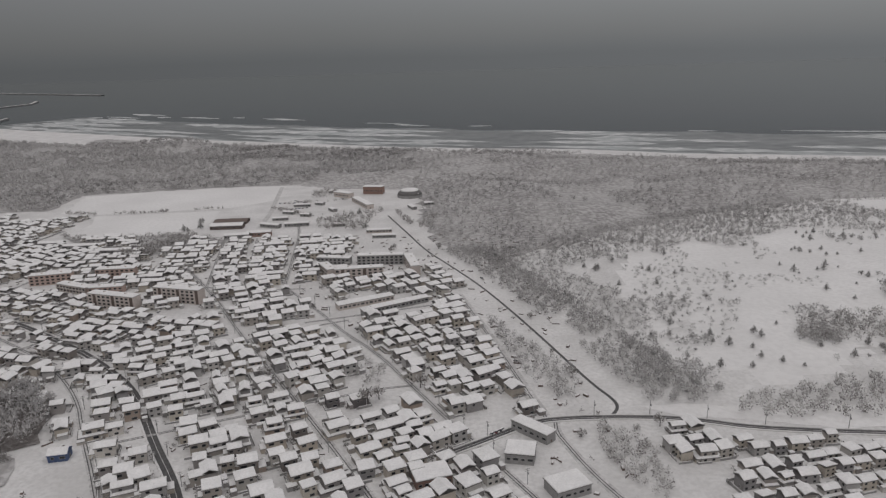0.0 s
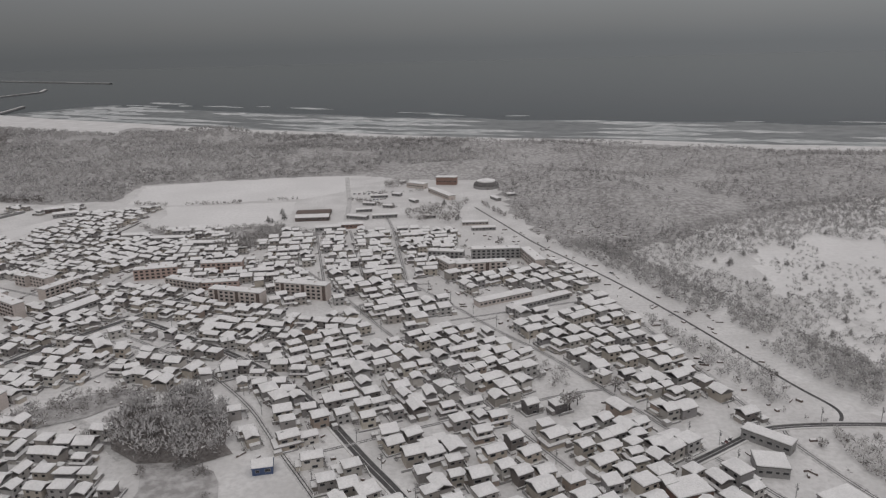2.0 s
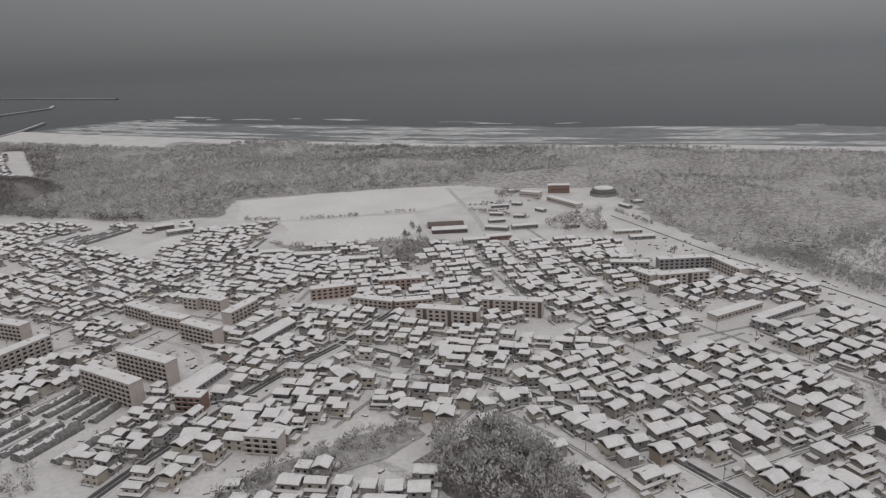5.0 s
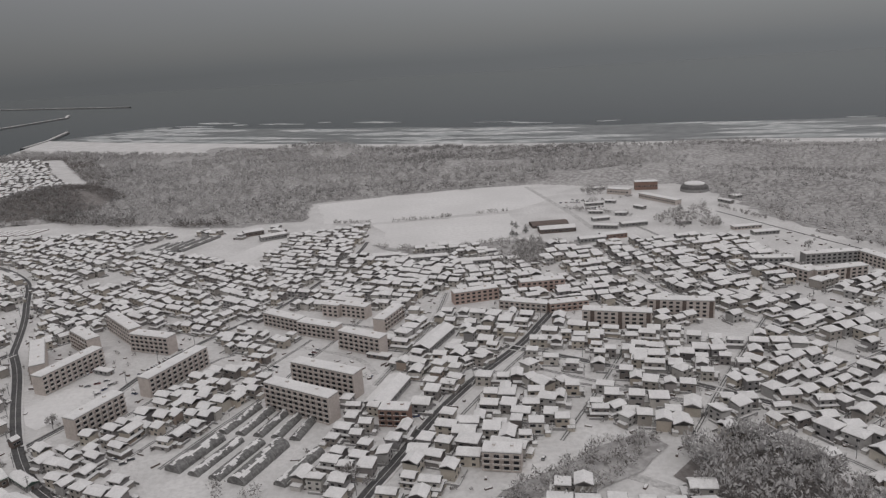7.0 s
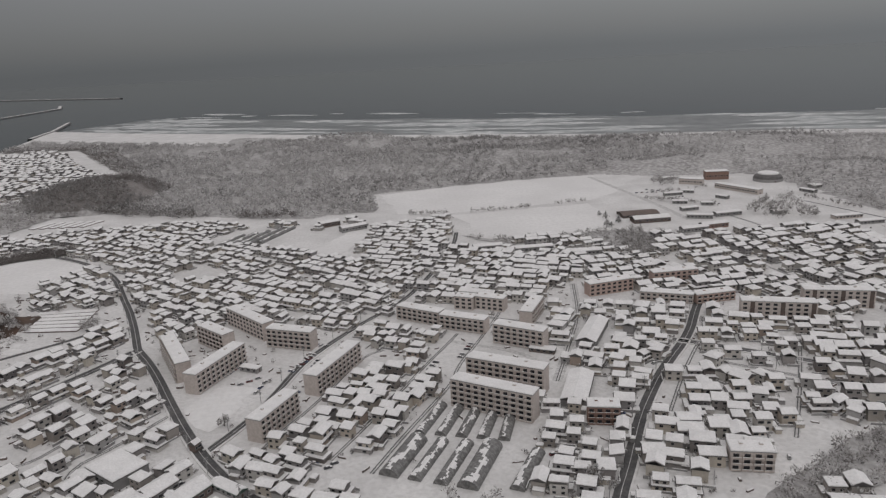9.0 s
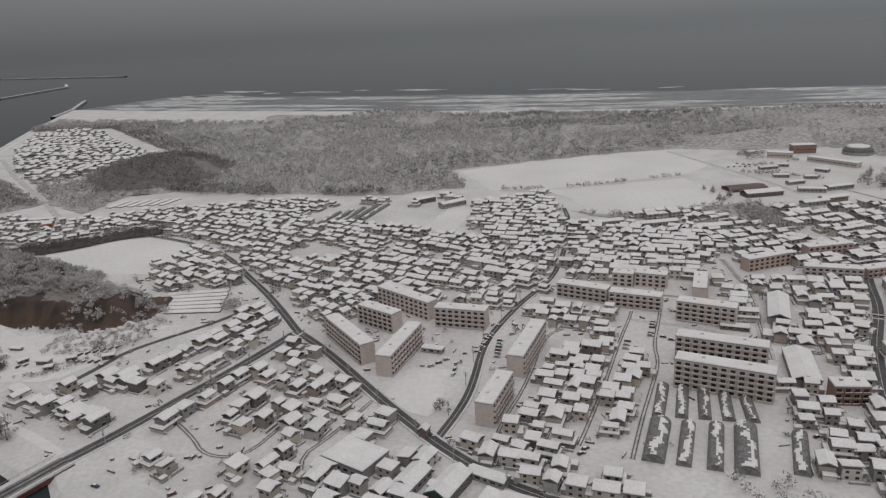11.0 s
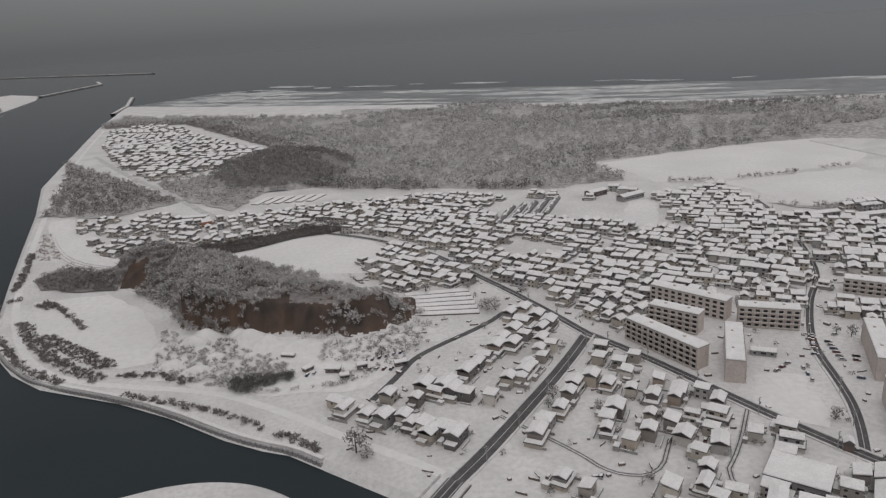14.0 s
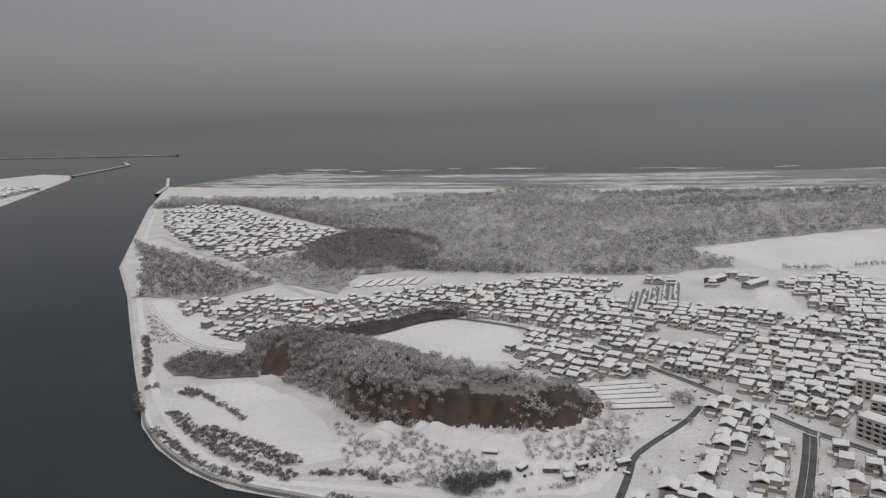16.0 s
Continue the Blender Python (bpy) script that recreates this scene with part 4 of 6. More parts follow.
houses_at([(-533.5, 343), (-524.5, 332.5), (-519.5, 329.5), (-513.5, 328.5), (-507.5, 322.8), (-501.5, 319.5), (-517.5, 342.5), (-509, 338.5), (-505.5, 347), (-498.5, 345.5), (-493.5, 338.5), (-486, 335), (-490.5, 353), (-486.2, 358.3), (-482.8, 363.3), (-478.5, 344), (-472, 347.5), (-470, 353.5), (-477.6, 368),
           (-471.5, 368.5), (-474, 373.8), (-463.8, 361.5), (-458.6, 364.5), (-460.5, 370.5), (-465.5, 376), (-468.3, 381.3), (-463.3, 386.2), (-458.2, 378.8), (-454, 384.5), (-456.8, 391.5), (-460.2, 398.5), (-466.2, 396.5)], 54, 197)
houses_at([(-353.6, 370.7), (-348.8, 368.6), (-344.9, 363.6), (-340, 373.9), (-335.1, 368), (-340.1, 362.4), (-343, 355.8), (-330.3, 364.9), (-324.5, 359.8), (-317.7, 363.3), (-320.6, 356.8), (-336.2, 354.6), (-331.9, 351.5), (-326.6, 347.4), (-328.5, 341.7), (-318.8, 349), (-329.6, 333.1),
           (-342.8, 331.7), (-336, 330), (-348.8, 326.5), (-342.4, 321), (-337.6, 318.9), (-350.3, 318.3), (-345.4, 315.2), (-341.6, 312.2), (-355.2, 317.5), (-352.3, 311.6), (-347.4, 310.4), (-357.6, 312.7), (-356.3, 305.8), (-350.5, 303.7), (-360.3, 299.1), (-353.5, 296.9), (-366.3, 295.3), (-357.5, 291.2), (-353.1, 289.1), (-368.3, 290.5), (-361.5, 287.3)], GRID, 198)
houses_at([(-322.9, 321.7), (-326.9, 316.6), (-328.9, 311.3), (-330.4, 306), (-334.9, 303.2), (-339.8, 300.5), (-335.9, 296.4), (-342.8, 295.2), (-340, 287.8), (-344, 283), (-347.9, 279.1)], GRID, 199)
houses_at([(-477.4, 311.3), (-473.4, 317.4), (-467.1, 323.5), (-462.5, 330.5), (-458.9, 336.2), (-452.6, 338.6), (-448.8, 333.7), (-440.4, 339.6), (-445.4, 351.7), (-433.9, 349.8), (-443.3, 328.5), (-438.4, 323.6), (-432.7, 332.6), (-432.5, 321.2), (-451.7, 319.8), (-455.7, 315.2), (-457.8, 309.7), (-443.5, 313.6), (-453.3, 303.4), (-447.2, 305.7), (-467.3, 300.8), (-461.5, 295.4), (-457.6, 292.1), (-476.2, 290.8), (-471.4, 285.8), (-451.5, 281.7), (-460.8, 269.2), (-455, 270.1)], 54, 200)
houses_at([(-431.9, 311.6), (-425, 310.5), (-430.1, 303.6), (-421, 317.3), (-438.1, 293.8), (-433.4, 284.7), (-442.4, 275.9), (-441.6, 268.8), (-432.7, 267.7), (-438.8, 260.8), (-431.9, 259.7), (-421.1, 257.6), (-387.1, 281), (-379.3, 278.9), (-374.5, 274.8), (-399.3, 261.3)], -40, 201)
houses_at([(-531.1, 338.1), (-525.8, 330.8), (-520.5, 326.7), (-516, 340.8), (-509.6, 336.5), (-511.9, 325), (-507, 319), (-499.6, 316.5), (-502.2, 341.3), (-497.2, 341), (-493, 336.1), (-489.6, 350.1), (-485.6, 357), (-485.2, 332.4), (-479.5, 341.4), (-473.8, 344.6), (-469.8, 350.3), (-463.7, 357.6), (-480.4, 362)], 54, 202)
houses_at([(-359.3, 301), (-354.6, 290.1), (-349.6, 296.8), (-352.4, 305.7), (-346.5, 305.5), (-342.6, 309.3), (-345.4, 319.1), (-344.3, 326.9), (-344.7, 298.6), (-338.9, 294.6), (-335.1, 287.6), (-339.1, 280.9), (-338.3, 274), (-336.7, 314), (-345.2, 266.3), (-361.4, 295.2), (-378.3, 282.8), (-378.4, 276.9), (-370.5, 277.7), (-367.6, 272.7), (-367.4, 283.5), (-361.7, 277.5), (-440.3, 346.3), (-430.6, 334.3), (-425.9, 313.4), (-418.1, 310.3), (-423.2, 302.5), (-448, 360.3), (-442.1, 359.1), (-432.2, 357.9)], -29, 203)
houses_at([(-337.5, 327.6), (-332.6, 330.3), (-330.7, 318.6), (-325.6, 340.7), (-330.4, 351.4), (-337.1, 361.3), (-344.9, 367.4), (-323.6, 348.3), (-318.7, 356.7), (-314.9, 348.8), (-325, 310.7), (-327, 304.9), (-333, 296.3), (-335.1, 288.6), (-333.3, 277.8)], -29, 204)
houses_at([(-269.2, 270), (-266.3, 267.9), (-271.3, 260.3), (-258.4, 282.1), (-255.3, 291.6), (-250.5, 295.2), (-258.6, 262.8), (-261.7, 255.2), (-268.5, 252.5), (-290.7, 261.9), (-284.9, 258.8), (-282.9, 265.5), (-293.4, 271.7), (-269.5, 323.8), (-264.8, 316), (-257.1, 312.7), (-255, 327.9), (-247.2, 338.9), (-247.3, 327.5), (-241.5, 332.9), (-234.7, 339.1), (-251.2, 321), (-243.6, 310.2), (-246.5, 304.6)], -25, 205)
houses_at([(-63.9, 224.9), (-57.3, 214.4), (-60.2, 210.8), (-56.5, 203.2), (-50, 199.3), (-53.8, 192), (-46.3, 188), (-55.8, 185.5), (-52.2, 177.9), (-45.5, 179.6), (-51.5, 231.8), (-42.1, 231.4), (-48.8, 217.8), (-47, 211.3), (-41.3, 212.9), (-39.5, 204.5), (-35.8, 196.1), (-31.2, 191.3), (-36, 185.9), (-38.6, 201.7), (-31.9, 208.9), (-32, 203.4), (-28.2, 210.6), (-23.5, 214.1), (-21.6, 210.4), (-25.4, 200.4), (-17.9, 203.9), (-25.5, 194.9), (-12.2, 207.3), (-20.9, 184.6), (-26.7, 178.2)], 22, 206)
houses_at([(-22.4, 226.9), (-18.7, 216.7), (-20.6, 257.8), (-20.5, 246), (-12.1, 252.8), (-4.7, 250.7), (-8.4, 247.2), (2.7, 259.3), (-1.9, 240.6), (-12.1, 239.2), (-6.5, 239), (5.6, 236.7), (4.6, 246.6), (13, 243.6), (15.8, 235.4), (12, 257.1), (8.3, 250.1), (7.3, 271.6), (10.1, 265.2), (-8.4, 227.3), (-6.5, 223.6), (-0.9, 225.2), (18.6, 227.2), (18.6, 220.8), (-11.5, 189.9), (-39, 176.7), (-62.8, 251.6), (-56.2, 241.2), (-61.9, 238.7), (-57.1, 264.2), (-66.5, 261), (-70.3, 270.4), (-61.8, 277.2), (-54.3, 283.2)], 24, 207)
houses_at([(-179.4, 283.4), (-172, 255.6), (-161.7, 241.9), (-152.2, 235.9), (-145.6, 224.2), (-135.9, 235.2), (-133.1, 228.5), (-133.9, 249.3), (-124.7, 218.7), (-122, 205.4), (-131.4, 217.1), (-122.6, 229), (-116.1, 217.5), (-111.5, 210.7), (-109.7, 200.2), (-116.5, 193.8), (-109.9, 189.8), (-107.2, 182.1), (-99.5, 188.6), (-117.9, 230.7), (-127.3, 236.8), (-148.1, 257.4), (-154.8, 258.7), (-135.7, 257.8), (-129, 265), (-121.3, 272.1), (-116.7, 249.5), (-106.5, 227.5), (-106.3, 245.3), (-108.3, 236.9), (-99, 217.8), (-91.6, 204.4), (-86.7, 209.8), (-82.9, 212.5), (-96.9, 231.8), (-93.3, 220.4), (-88.9, 195.8)], 18, 208)
houses_at([(-84.2, 189.1), (-79.4, 192.7), (-72.8, 191.6), (-79.3, 201.2), (-87.1, 186.3), (-80.6, 179.6), (-72, 184), (-90.3, 233.4), (-90.2, 238), (-95.8, 247.6), (-99.6, 255.2), (-90.1, 254.8), (-92.9, 264.2), (-87.2, 266.6), (-83.5, 258.1), (-85.5, 242.5), (-79.9, 232.9), (-83.7, 225.6), (-76.2, 223.5), (-66.9, 204.5), (-69.6, 215.8), (-62.1, 211.8), (-73.2, 244.7), (-69.5, 231.6), (-62.9, 223.9), (-69.3, 259.3), (-60.5, 192.2), (-55.8, 185.5), (-58.4, 200.5), (-65.5, 176.4)], 20, 209)
houses_at([(-212.6, 345.4), (-206.9, 342.3), (-201.2, 339.1), (-196.4, 336), (-191.6, 332), (-182.1, 338.9), (-227.1, 331.2), (-233.9, 322.1), (-239.7, 312.9), (-235.9, 307.9), (-221.4, 316.7), (-213.7, 327.6), (-212.7, 317.2), (-202.2, 316.6), (-206.1, 310.3), (-209.9, 305.7), (-193.6, 317.1), (-196.5, 307.9), (-200.4, 300.5), (-183, 319.3), (-185, 305.4), (-188.9, 299.9), (-187, 295.1), (-173.5, 311.3), (-177.4, 299.3), (-164, 318.2), (-166.9, 309.1), (-162.1, 310.7), (-158.3, 305.8), (-160.2, 300.3), (-171.7, 292.5), (-171.7, 285.9), (-163.1, 290.1), (-193.7, 294.5)], -18, 210)
houses_at([(-182.3, 287.3), (-177.5, 287.1), (-228.2, 304.7), (-234.1, 295.5), (-239.9, 291), (-241.9, 283.4), (-224.5, 290.3), (-227.5, 282.8), (-211, 291.6), (-216.8, 285.2), (-207.2, 287.6), (-203.4, 285.5), (-199.5, 283.4), (-206.3, 279), (-191.9, 280.2), (-185.2, 278), (-177.6, 274.8), (-206.4, 274.2), (-196.8, 271.9), (-194, 267), (-189.2, 263), (-184.4, 260.9), (-184.3, 268.5), (-249.8, 273.1), (-240.1, 270.8), (-234.3, 272.5), (-228.6, 268.5), (-222.7, 274), (-233.5, 262.9), (-219.9, 270), (-257.7, 260.8), (-146.9, 316.3), (-145.9, 297.6), (-136.4, 307.3), (-159.4, 279.6), (-168.1, 264.9), (-163.2, 274.2)], -15, 211)
district([(-174.5, 302.9), (-103.3, 307.1), (-27.9, 162.4), (-80.9, 163.5)], 26, 8.0, 7.8, 1)
district([(-103.3, 307.1), (-38.5, 303), (15.4, 161.8), (-27.9, 162.4)], 26, 7.8, 7.6, 2)
district([(-38.5, 301.2), (9.7, 298.1), (21.4, 225.3), (-2, 205.2), (-17.7, 231.3)], 24, 7.6, 7.4, 3)
district([(-74.9, 379.3), (-38, 386.6), (-15.4, 398.5), (2.8, 368), (9.7, 298.1), (-38.5, 297.6)], 26, 7.4, 7.2, 4)
district([(-169.9, 276.4), (-134.8, 254), (-86.6, 163.6), (-108.6, 164)], 26, 8.0, 7.8, 5)
district([(-254.9, 341.2), (-174.6, 287), (-133.3, 219), (-150.6, 213), (-159.9, 227.6), (-207.4, 267.6), (-236, 297.5)], 28, 7.8, 7.6, 6)
district([(-159.5, 390.8), (-97.4, 381.2), (-53.5, 302.2), (-105.2, 306.3)], 20, 8.2, 8.0, 7, miss=0.15)
district([(-193.7, 479.9), (-63.3, 472.3), (-65.6, 374), (-168.9, 385.1)], 7, 6.8, 7.0, 8)
district([(-266.4, 386.2), (-206.9, 369.3), (-159.2, 340.2), (-104.2, 309), (-159.3, 284.3), (-221.4, 315.8)], -20, 7.6, 7.6, 9)
district([(60.3, 204.4), (78.7, 204), (75, 187.2), (58.4, 185.6)], 10, 6.6, 6.6, 10)
district([(80.5, 195.1), (152.5, 191.9), (134.4, 148.3), (65.6, 156.8)], 10, 6.4, 6.4, 11)
district([(-527.5, 589.5), (-424.3, 542.2), (-346.5, 473.7), (-332.1, 389.8), (-385.7, 395.1), (-439.7, 398.1), (-488.4, 492.6)], -40, 6.2, 6.3, 12)
district([(-351.6, 552.8), (-288.6, 570.1), (-299.1, 425.7), (-351.4, 436.3)], -30, 6.3, 6.4, 13)
district([(-303.2, 489.2), (-231.4, 474.3), (-237.7, 419.7), (-266.4, 398.3), (-303, 419.4)], -30, 6.3, 6.4, 14)
district([(-255.5, 499.1), (-216.4, 487.4), (-204.6, 453.7), (-256, 448.7)], 5, 7.0, 7.0, 15)
district([(-211.7, 361.2), (-140.2, 329.7), (-169.1, 258.4), (-245.6, 297.9)], -20, 6.8, 7.0, 18)
district([(-260.2, 290.8), (-212.8, 303), (-228.7, 260.8), (-280.7, 226.4)], -20, 7.0, 7.0, 19)
district([(-266.4, 376.8), (-206.9, 367.4), (-250.4, 302.9), (-272.5, 316.3)], GRID, 6.8, 6.8, 20)
district([(-149.7, 335), (-111.8, 309.5), (-121.5, 245), (-194, 259.4), (-173.8, 270.9)], 0, 7.8, 7.6, 21)
district([(-246.5, 240.1), (-207.7, 244.6), (-179.4, 213.9), (-170.8, 170.2), (-267.6, 171.8)], -10, 7.2, 7.2, 33)
district([(-440, 352), (-410, 302), (-418, 245), (-446, 262)], 54, 6.6, 6.6, 23)
district([(-441.4, 278.8), (-401.8, 283.3), (-353.9, 227.8), (-432.6, 228.4)], -40, 6.4, 6.4, 24)
district([(-384.9, 292.8), (-333.3, 276.8), (-343.8, 242.5), (-394.2, 269.2)], GRID, 6.6, 6.8, 25)
district([(-503.2, 512.4), (-466, 438), (-510.7, 438), (-526.2, 480.6)], -45, 6.2, 6.4, 26)
district([(-597.5, 586.5), (-546.3, 602.8), (-461.4, 611.6), (-400, 551.8), (-486.4, 507.8), (-557.6, 556.9)], -35, 6.4, 6.5, 27)
district([(-838, 1118), (-775, 1142), (-692, 985), (-604, 838), (-640, 785), (-690, 750), (-742, 835), (-800, 975)], -22, 10.6, 10.4, 28, calm=True, label="fishing hamlet of low snow-roofed houses")
district([(-711, 625.5), (-652.7, 622.6), (-597.9, 543.3), (-666.9, 534.1)], -30, 7.6, 7.6, 29, miss=0.25)
district([(-637.8, 593.1), (-535.3, 612.5), (-537.6, 561.7), (-597.9, 533.6)], 15, 7.4, 7.4, 30, miss=0.25)
district([(-444.6, 402.2), (-430.1, 374.5), (-400.4, 400.5), (-414.9, 425.2)], -53, 7.0, 7.0, 31)
district([(-419.5, 590.2), (-351.8, 584.9), (-346.8, 557), (-429.2, 567.7)], -30, 7.5, 7.5, 32, miss=0.5)
district([(-245.5, 457.1), (-194.6, 480), (-193.9, 425.5), (-159.5, 384.4), (-168.9, 373.1), (-241.4, 390.2)], 5, 6.8, 6.8, 35)
district([(-332, 435.2), (-266.4, 403), (-266.4, 379.6), (-283.7, 392.8), (-332.1, 402.1)], GRID, 6.6, 6.6, 36)
district([(-294, 299.9), (-230.9, 325.7), (-228.7, 260.8), (-295.4, 223.8), (-304.6, 246.6)], -20, 6.6, 6.6, 37)
district([(-279.1, 342.4), (-266.4, 384.3), (-206.9, 367.4), (-237.8, 314.7)], GRID, 6.4, 6.4, 38)
district([(-159.5, 390.8), (-103, 386.1), (-97.6, 308.6), (-178.3, 322.8)], 20, 7.2, 7.0, 39)
district([(-341.7, 416.9), (-299.1, 425.7), (-289.1, 524.8), (-346.5, 473.7)], -30, 6.6, 6.8, 40)
district([(-392.5, 400.2), (-336.9, 397.6), (-351.7, 371.6), (-376, 385.1)], GRID, 6.4, 6.6, 41)
district([(-1184.4, 1616.8), (-1199.4, 1416.8), (-1469.4, 1416.8), (-1469.4, 1816.8)], 30, 12, 12, 34, label="far snow-roofed sheds on the spit")


# ---- woods ----
def ease(a, b, x):
    k = max(0.0, min(1.0, (x - a) / (b - a)))
    return k * k * (3 - 2 * k)


def dune_height(x, y):
    if x < 62:
        return 0.0
    fringe = min(545, 410 + 0.52 * (x - 28))
    edge = ease(62, 100, x) * ease(222, 256, y) * (1 - ease(-40, 4, y - fringe))
    return edge * max(0.0, 3.2 + 4.5 * noise.noise((x * 0.014, y * 0.014, 7)) + 1.3 * noise.noise((x * 0.06, y * 0.06, 8)))


def np_mesh(name, verts, quads, slots, mats):
    me = bpy.data.meshes.new(name)
    me.vertices.add(len(verts))
    me.vertices.foreach_set("co", np.asarray(verts, np.float32).ravel())
    me.loops.add(len(quads) * 4)
    me.loops.foreach_set("vertex_index", np.asarray(quads, np.int32).ravel())
    me.polygons.add(len(quads))
    me.polygons.foreach_set("loop_start", np.arange(0, len(quads) * 4, 4, dtype=np.int32))
    for m in mats:
        me.materials.append(m)
    me.polygons.foreach_set("material_index", np.asarray(slots, np.int32))
    me.update(calc_edges=True)
    return me


def leaf_cloud(rng, centres, radii, heights, each, size, frosty, thin=0.3, upward=0.0):
    """Small ragged pieces of twig round each centre; returns vertices, quads and slots."""
    n = len(centres) * each
    base = np.repeat(np.asarray(centres), each, axis=0)
    rad = np.repeat(np.asarray(radii), each)
    hei = np.repeat(np.asarray(heights), each)
    frost = np.repeat(np.broadcast_to(np.asarray(frosty, float), len(centres)), each)
    d = rng.normal(size=(n, 3))
    d /= np.linalg.norm(d, axis=1)[:, None]
    d *= (rng.random(n) ** 0.45)[:, None]
    pos = base.copy()
    lump = 0.75 + 0.5 * rng.random(n)
    pos[:, 0] += d[:, 0] * rad * lump
    pos[:, 1] += d[:, 1] * rad * lump
    pos[:, 2] += hei * (0.58 + 0.42 * d[:, 2] * lump)
    a = rng.normal(size=(n, 3))
    a /= np.linalg.norm(a, axis=1)[:, None]
    if upward:
        a = a * 0.8 + d * upward + np.array([0, 0, 0.7 * upward])
        a /= np.linalg.norm(a, axis=1)[:, None]
    b = np.cross(a, rng.normal(size=(n, 3)))
    b /= np.linalg.norm(b, axis=1)[:, None]
    sz = size * rad * (0.6 + 0.8 * rng.random(n))
    a *= sz[:, None]
    b *= (sz * thin * (0.5 + rng.random(n)))[:, None]
    v = np.stack([pos - a * 0.9 - b * 0.4, pos - a * 0.1 - b, pos + a + b * 0.2, pos - a * 0.2 + b], axis=1).reshape(-1, 3)
    q = np.arange(n * 4).reshape(-1, 4)
    # Upper pieces take the pale slot: frost, plus crown shading put into colour.
    up = (d[:, 2] + rng.normal(size=n) * 0.32) > (0.72 - frost * 1.45)
    return v, q, up.astype(np.int32)


SHEETS = []


def ragged(poly, wobble, seed):
    """The outline with an uneven edge."""
    out = []
    for (x0, y0), (x1, y1) in zip(poly, poly[1:] + poly[:1]):
        n = max(1, int(math.hypot(x1 - x0, y1 - y0) / 7))
        for i in range(n):
            x, y = x0 + (x1 - x0) * i / n, y0 + (y1 - y0) * i / n
            out.append((x + wobble * noise.noise((x * 0.11, y * 0.11, seed)), y + wobble * noise.noise((x * 0.11, y * 0.11, seed + 9))))
    return out


def wood(name, poly, step, rad, height, seed, each, frosty, mats, label, holes=(), floor=True, ground=None, floor_mat="scrub", size=0.36, thin=0.3, gaps=-0.75, upward=0.8, patch=0.25, gap_at=None, frost_at=None, wobble=0):
    rng = np.random.default_rng(seed)
    xs, ys = [p[0] for p in poly], [p[1] for p in poly]
    pts = []
    y = min(ys)
    while y < max(ys):
        x = min(xs)
        while x < max(xs):
            px, py = x + rng.uniform(-0.6, 0.6) * step, y + rng.uniform(-0.6, 0.6) * step
            if inside(px, py, poly) and not any(inside(px, py, h) for h in holes):
                if noise.noise((px * 0.012, py * 0.012, seed)) + 0.6 * noise.noise((px * 0.04, py * 0.04, seed)) > (gap_at(px, py) if gap_at else gaps) and off_roads(px, py, rad * 0.7):
                    pts.append((px, py, ground(px, py) if ground else 0.0))
            x += step
        y += step
    if not pts:
        return
    k = 0.7 + 0.6 * rng.random(len(pts))
    fr = [frosty + patch * noise.noise((px * 0.011, py * 0.011, seed + 40)) + 0.5 * patch * noise.noise((px * 0.035, py * 0.035, seed + 41)) + (frost_at(px, py) if frost_at else 0) for px, py, _ in pts]
    v, q, s = leaf_cloud(rng, pts, rad * k, height * k, each, size, fr, thin, upward)
    ob = new(name, np_mesh(name, v, q, s, mats))
    tagged(ob, label, "wood", kind="stuff")
    if floor:
        SHEETS.append(1)
        sheet = flat_sheet("undergrowth", ragged(poly, wobble or rad * 1.6, seed), 0.10 + 0.03 * len(SHEETS), [M[floor_mat]])
        tagged(sheet, "leafless brushwood floor dusted with snow", "undergrowth", kind="stuff")
    return ob


RIDGE_WOOD = [(-545, 1190), (-500, 900), (-440, 700), (-345, 650), (-335, 672), (-225, 695), (-140, 690), (-95, 660), (-20, 650), (30, 520), (70, 470), (160, 490), (290, 560), (620, 520), (640, 640), (430, 730), (285, 780), (180, 840), (-15, 900), (-140, 970), (-350, 1080)]


def coast_relief(x, y):
    """Low wooded dune ridges between the fields and the beach."""
    if not inside(x, y, RIDGE_WOOD):
        return 0.0
    k = ease(0, 55, near_line(x, y, RIDGE_WOOD + RIDGE_WOOD[:1]))
    return k * max(0.0, 5.0 + 9.0 * noise.noise((x * 0.007 + y * 0.004, y * 0.013, 21)) + 4.0 * noise.noise((x * 0.022, y * 0.028, 22)))


# Lower and upper twig colours; the pale tops also paint in crown shading.
BROAD = [M["twig"], M["frost"]]
BARE = [M["bare"], M["twig"]]
RIMED_HAZY = [M["rime"], M["rime_pale"]]
KNOLL = [(-641.2, 730.3), (-621.6, 685.2), (-581.7, 665.9), (-541.8, 678.1), (-521.9, 717), (-526.4, 767.2), (-565.5, 797.4), (-610.2, 792.1)]
wood("coastal_wood", [(-868, 1290), (-872, 1182), (-845, 1160), (-748, 1149), (-594, 858), (-636, 716), (-517, 652), (-400, 602), (-338, 606), (-338, 675), (-148, 700), (-86, 716), (-32, 682), (-20, 890), (-110, 930), (-190, 975), (-340, 1025), (-460, 1055), (-600, 1125), (-735, 1210)], 8, 3.8, 5.0, 1, 44, 0.58, RIMED_HAZY, "leafless coastal wood dusted with snow", size=0.26, ground=coast_relief, gaps=-0.42, patch=1.25,
     frost_at=lambda x, y: 0.34 * (1 - ease(-380, -180, x)) - 0.42 * max(0.0, 1 - near_line(x, y, [(-636.6, 697.4), (-517.3, 652.4), (-400.1, 602.5), (-337.7, 619.9), (-333.5, 675)]) / 60))
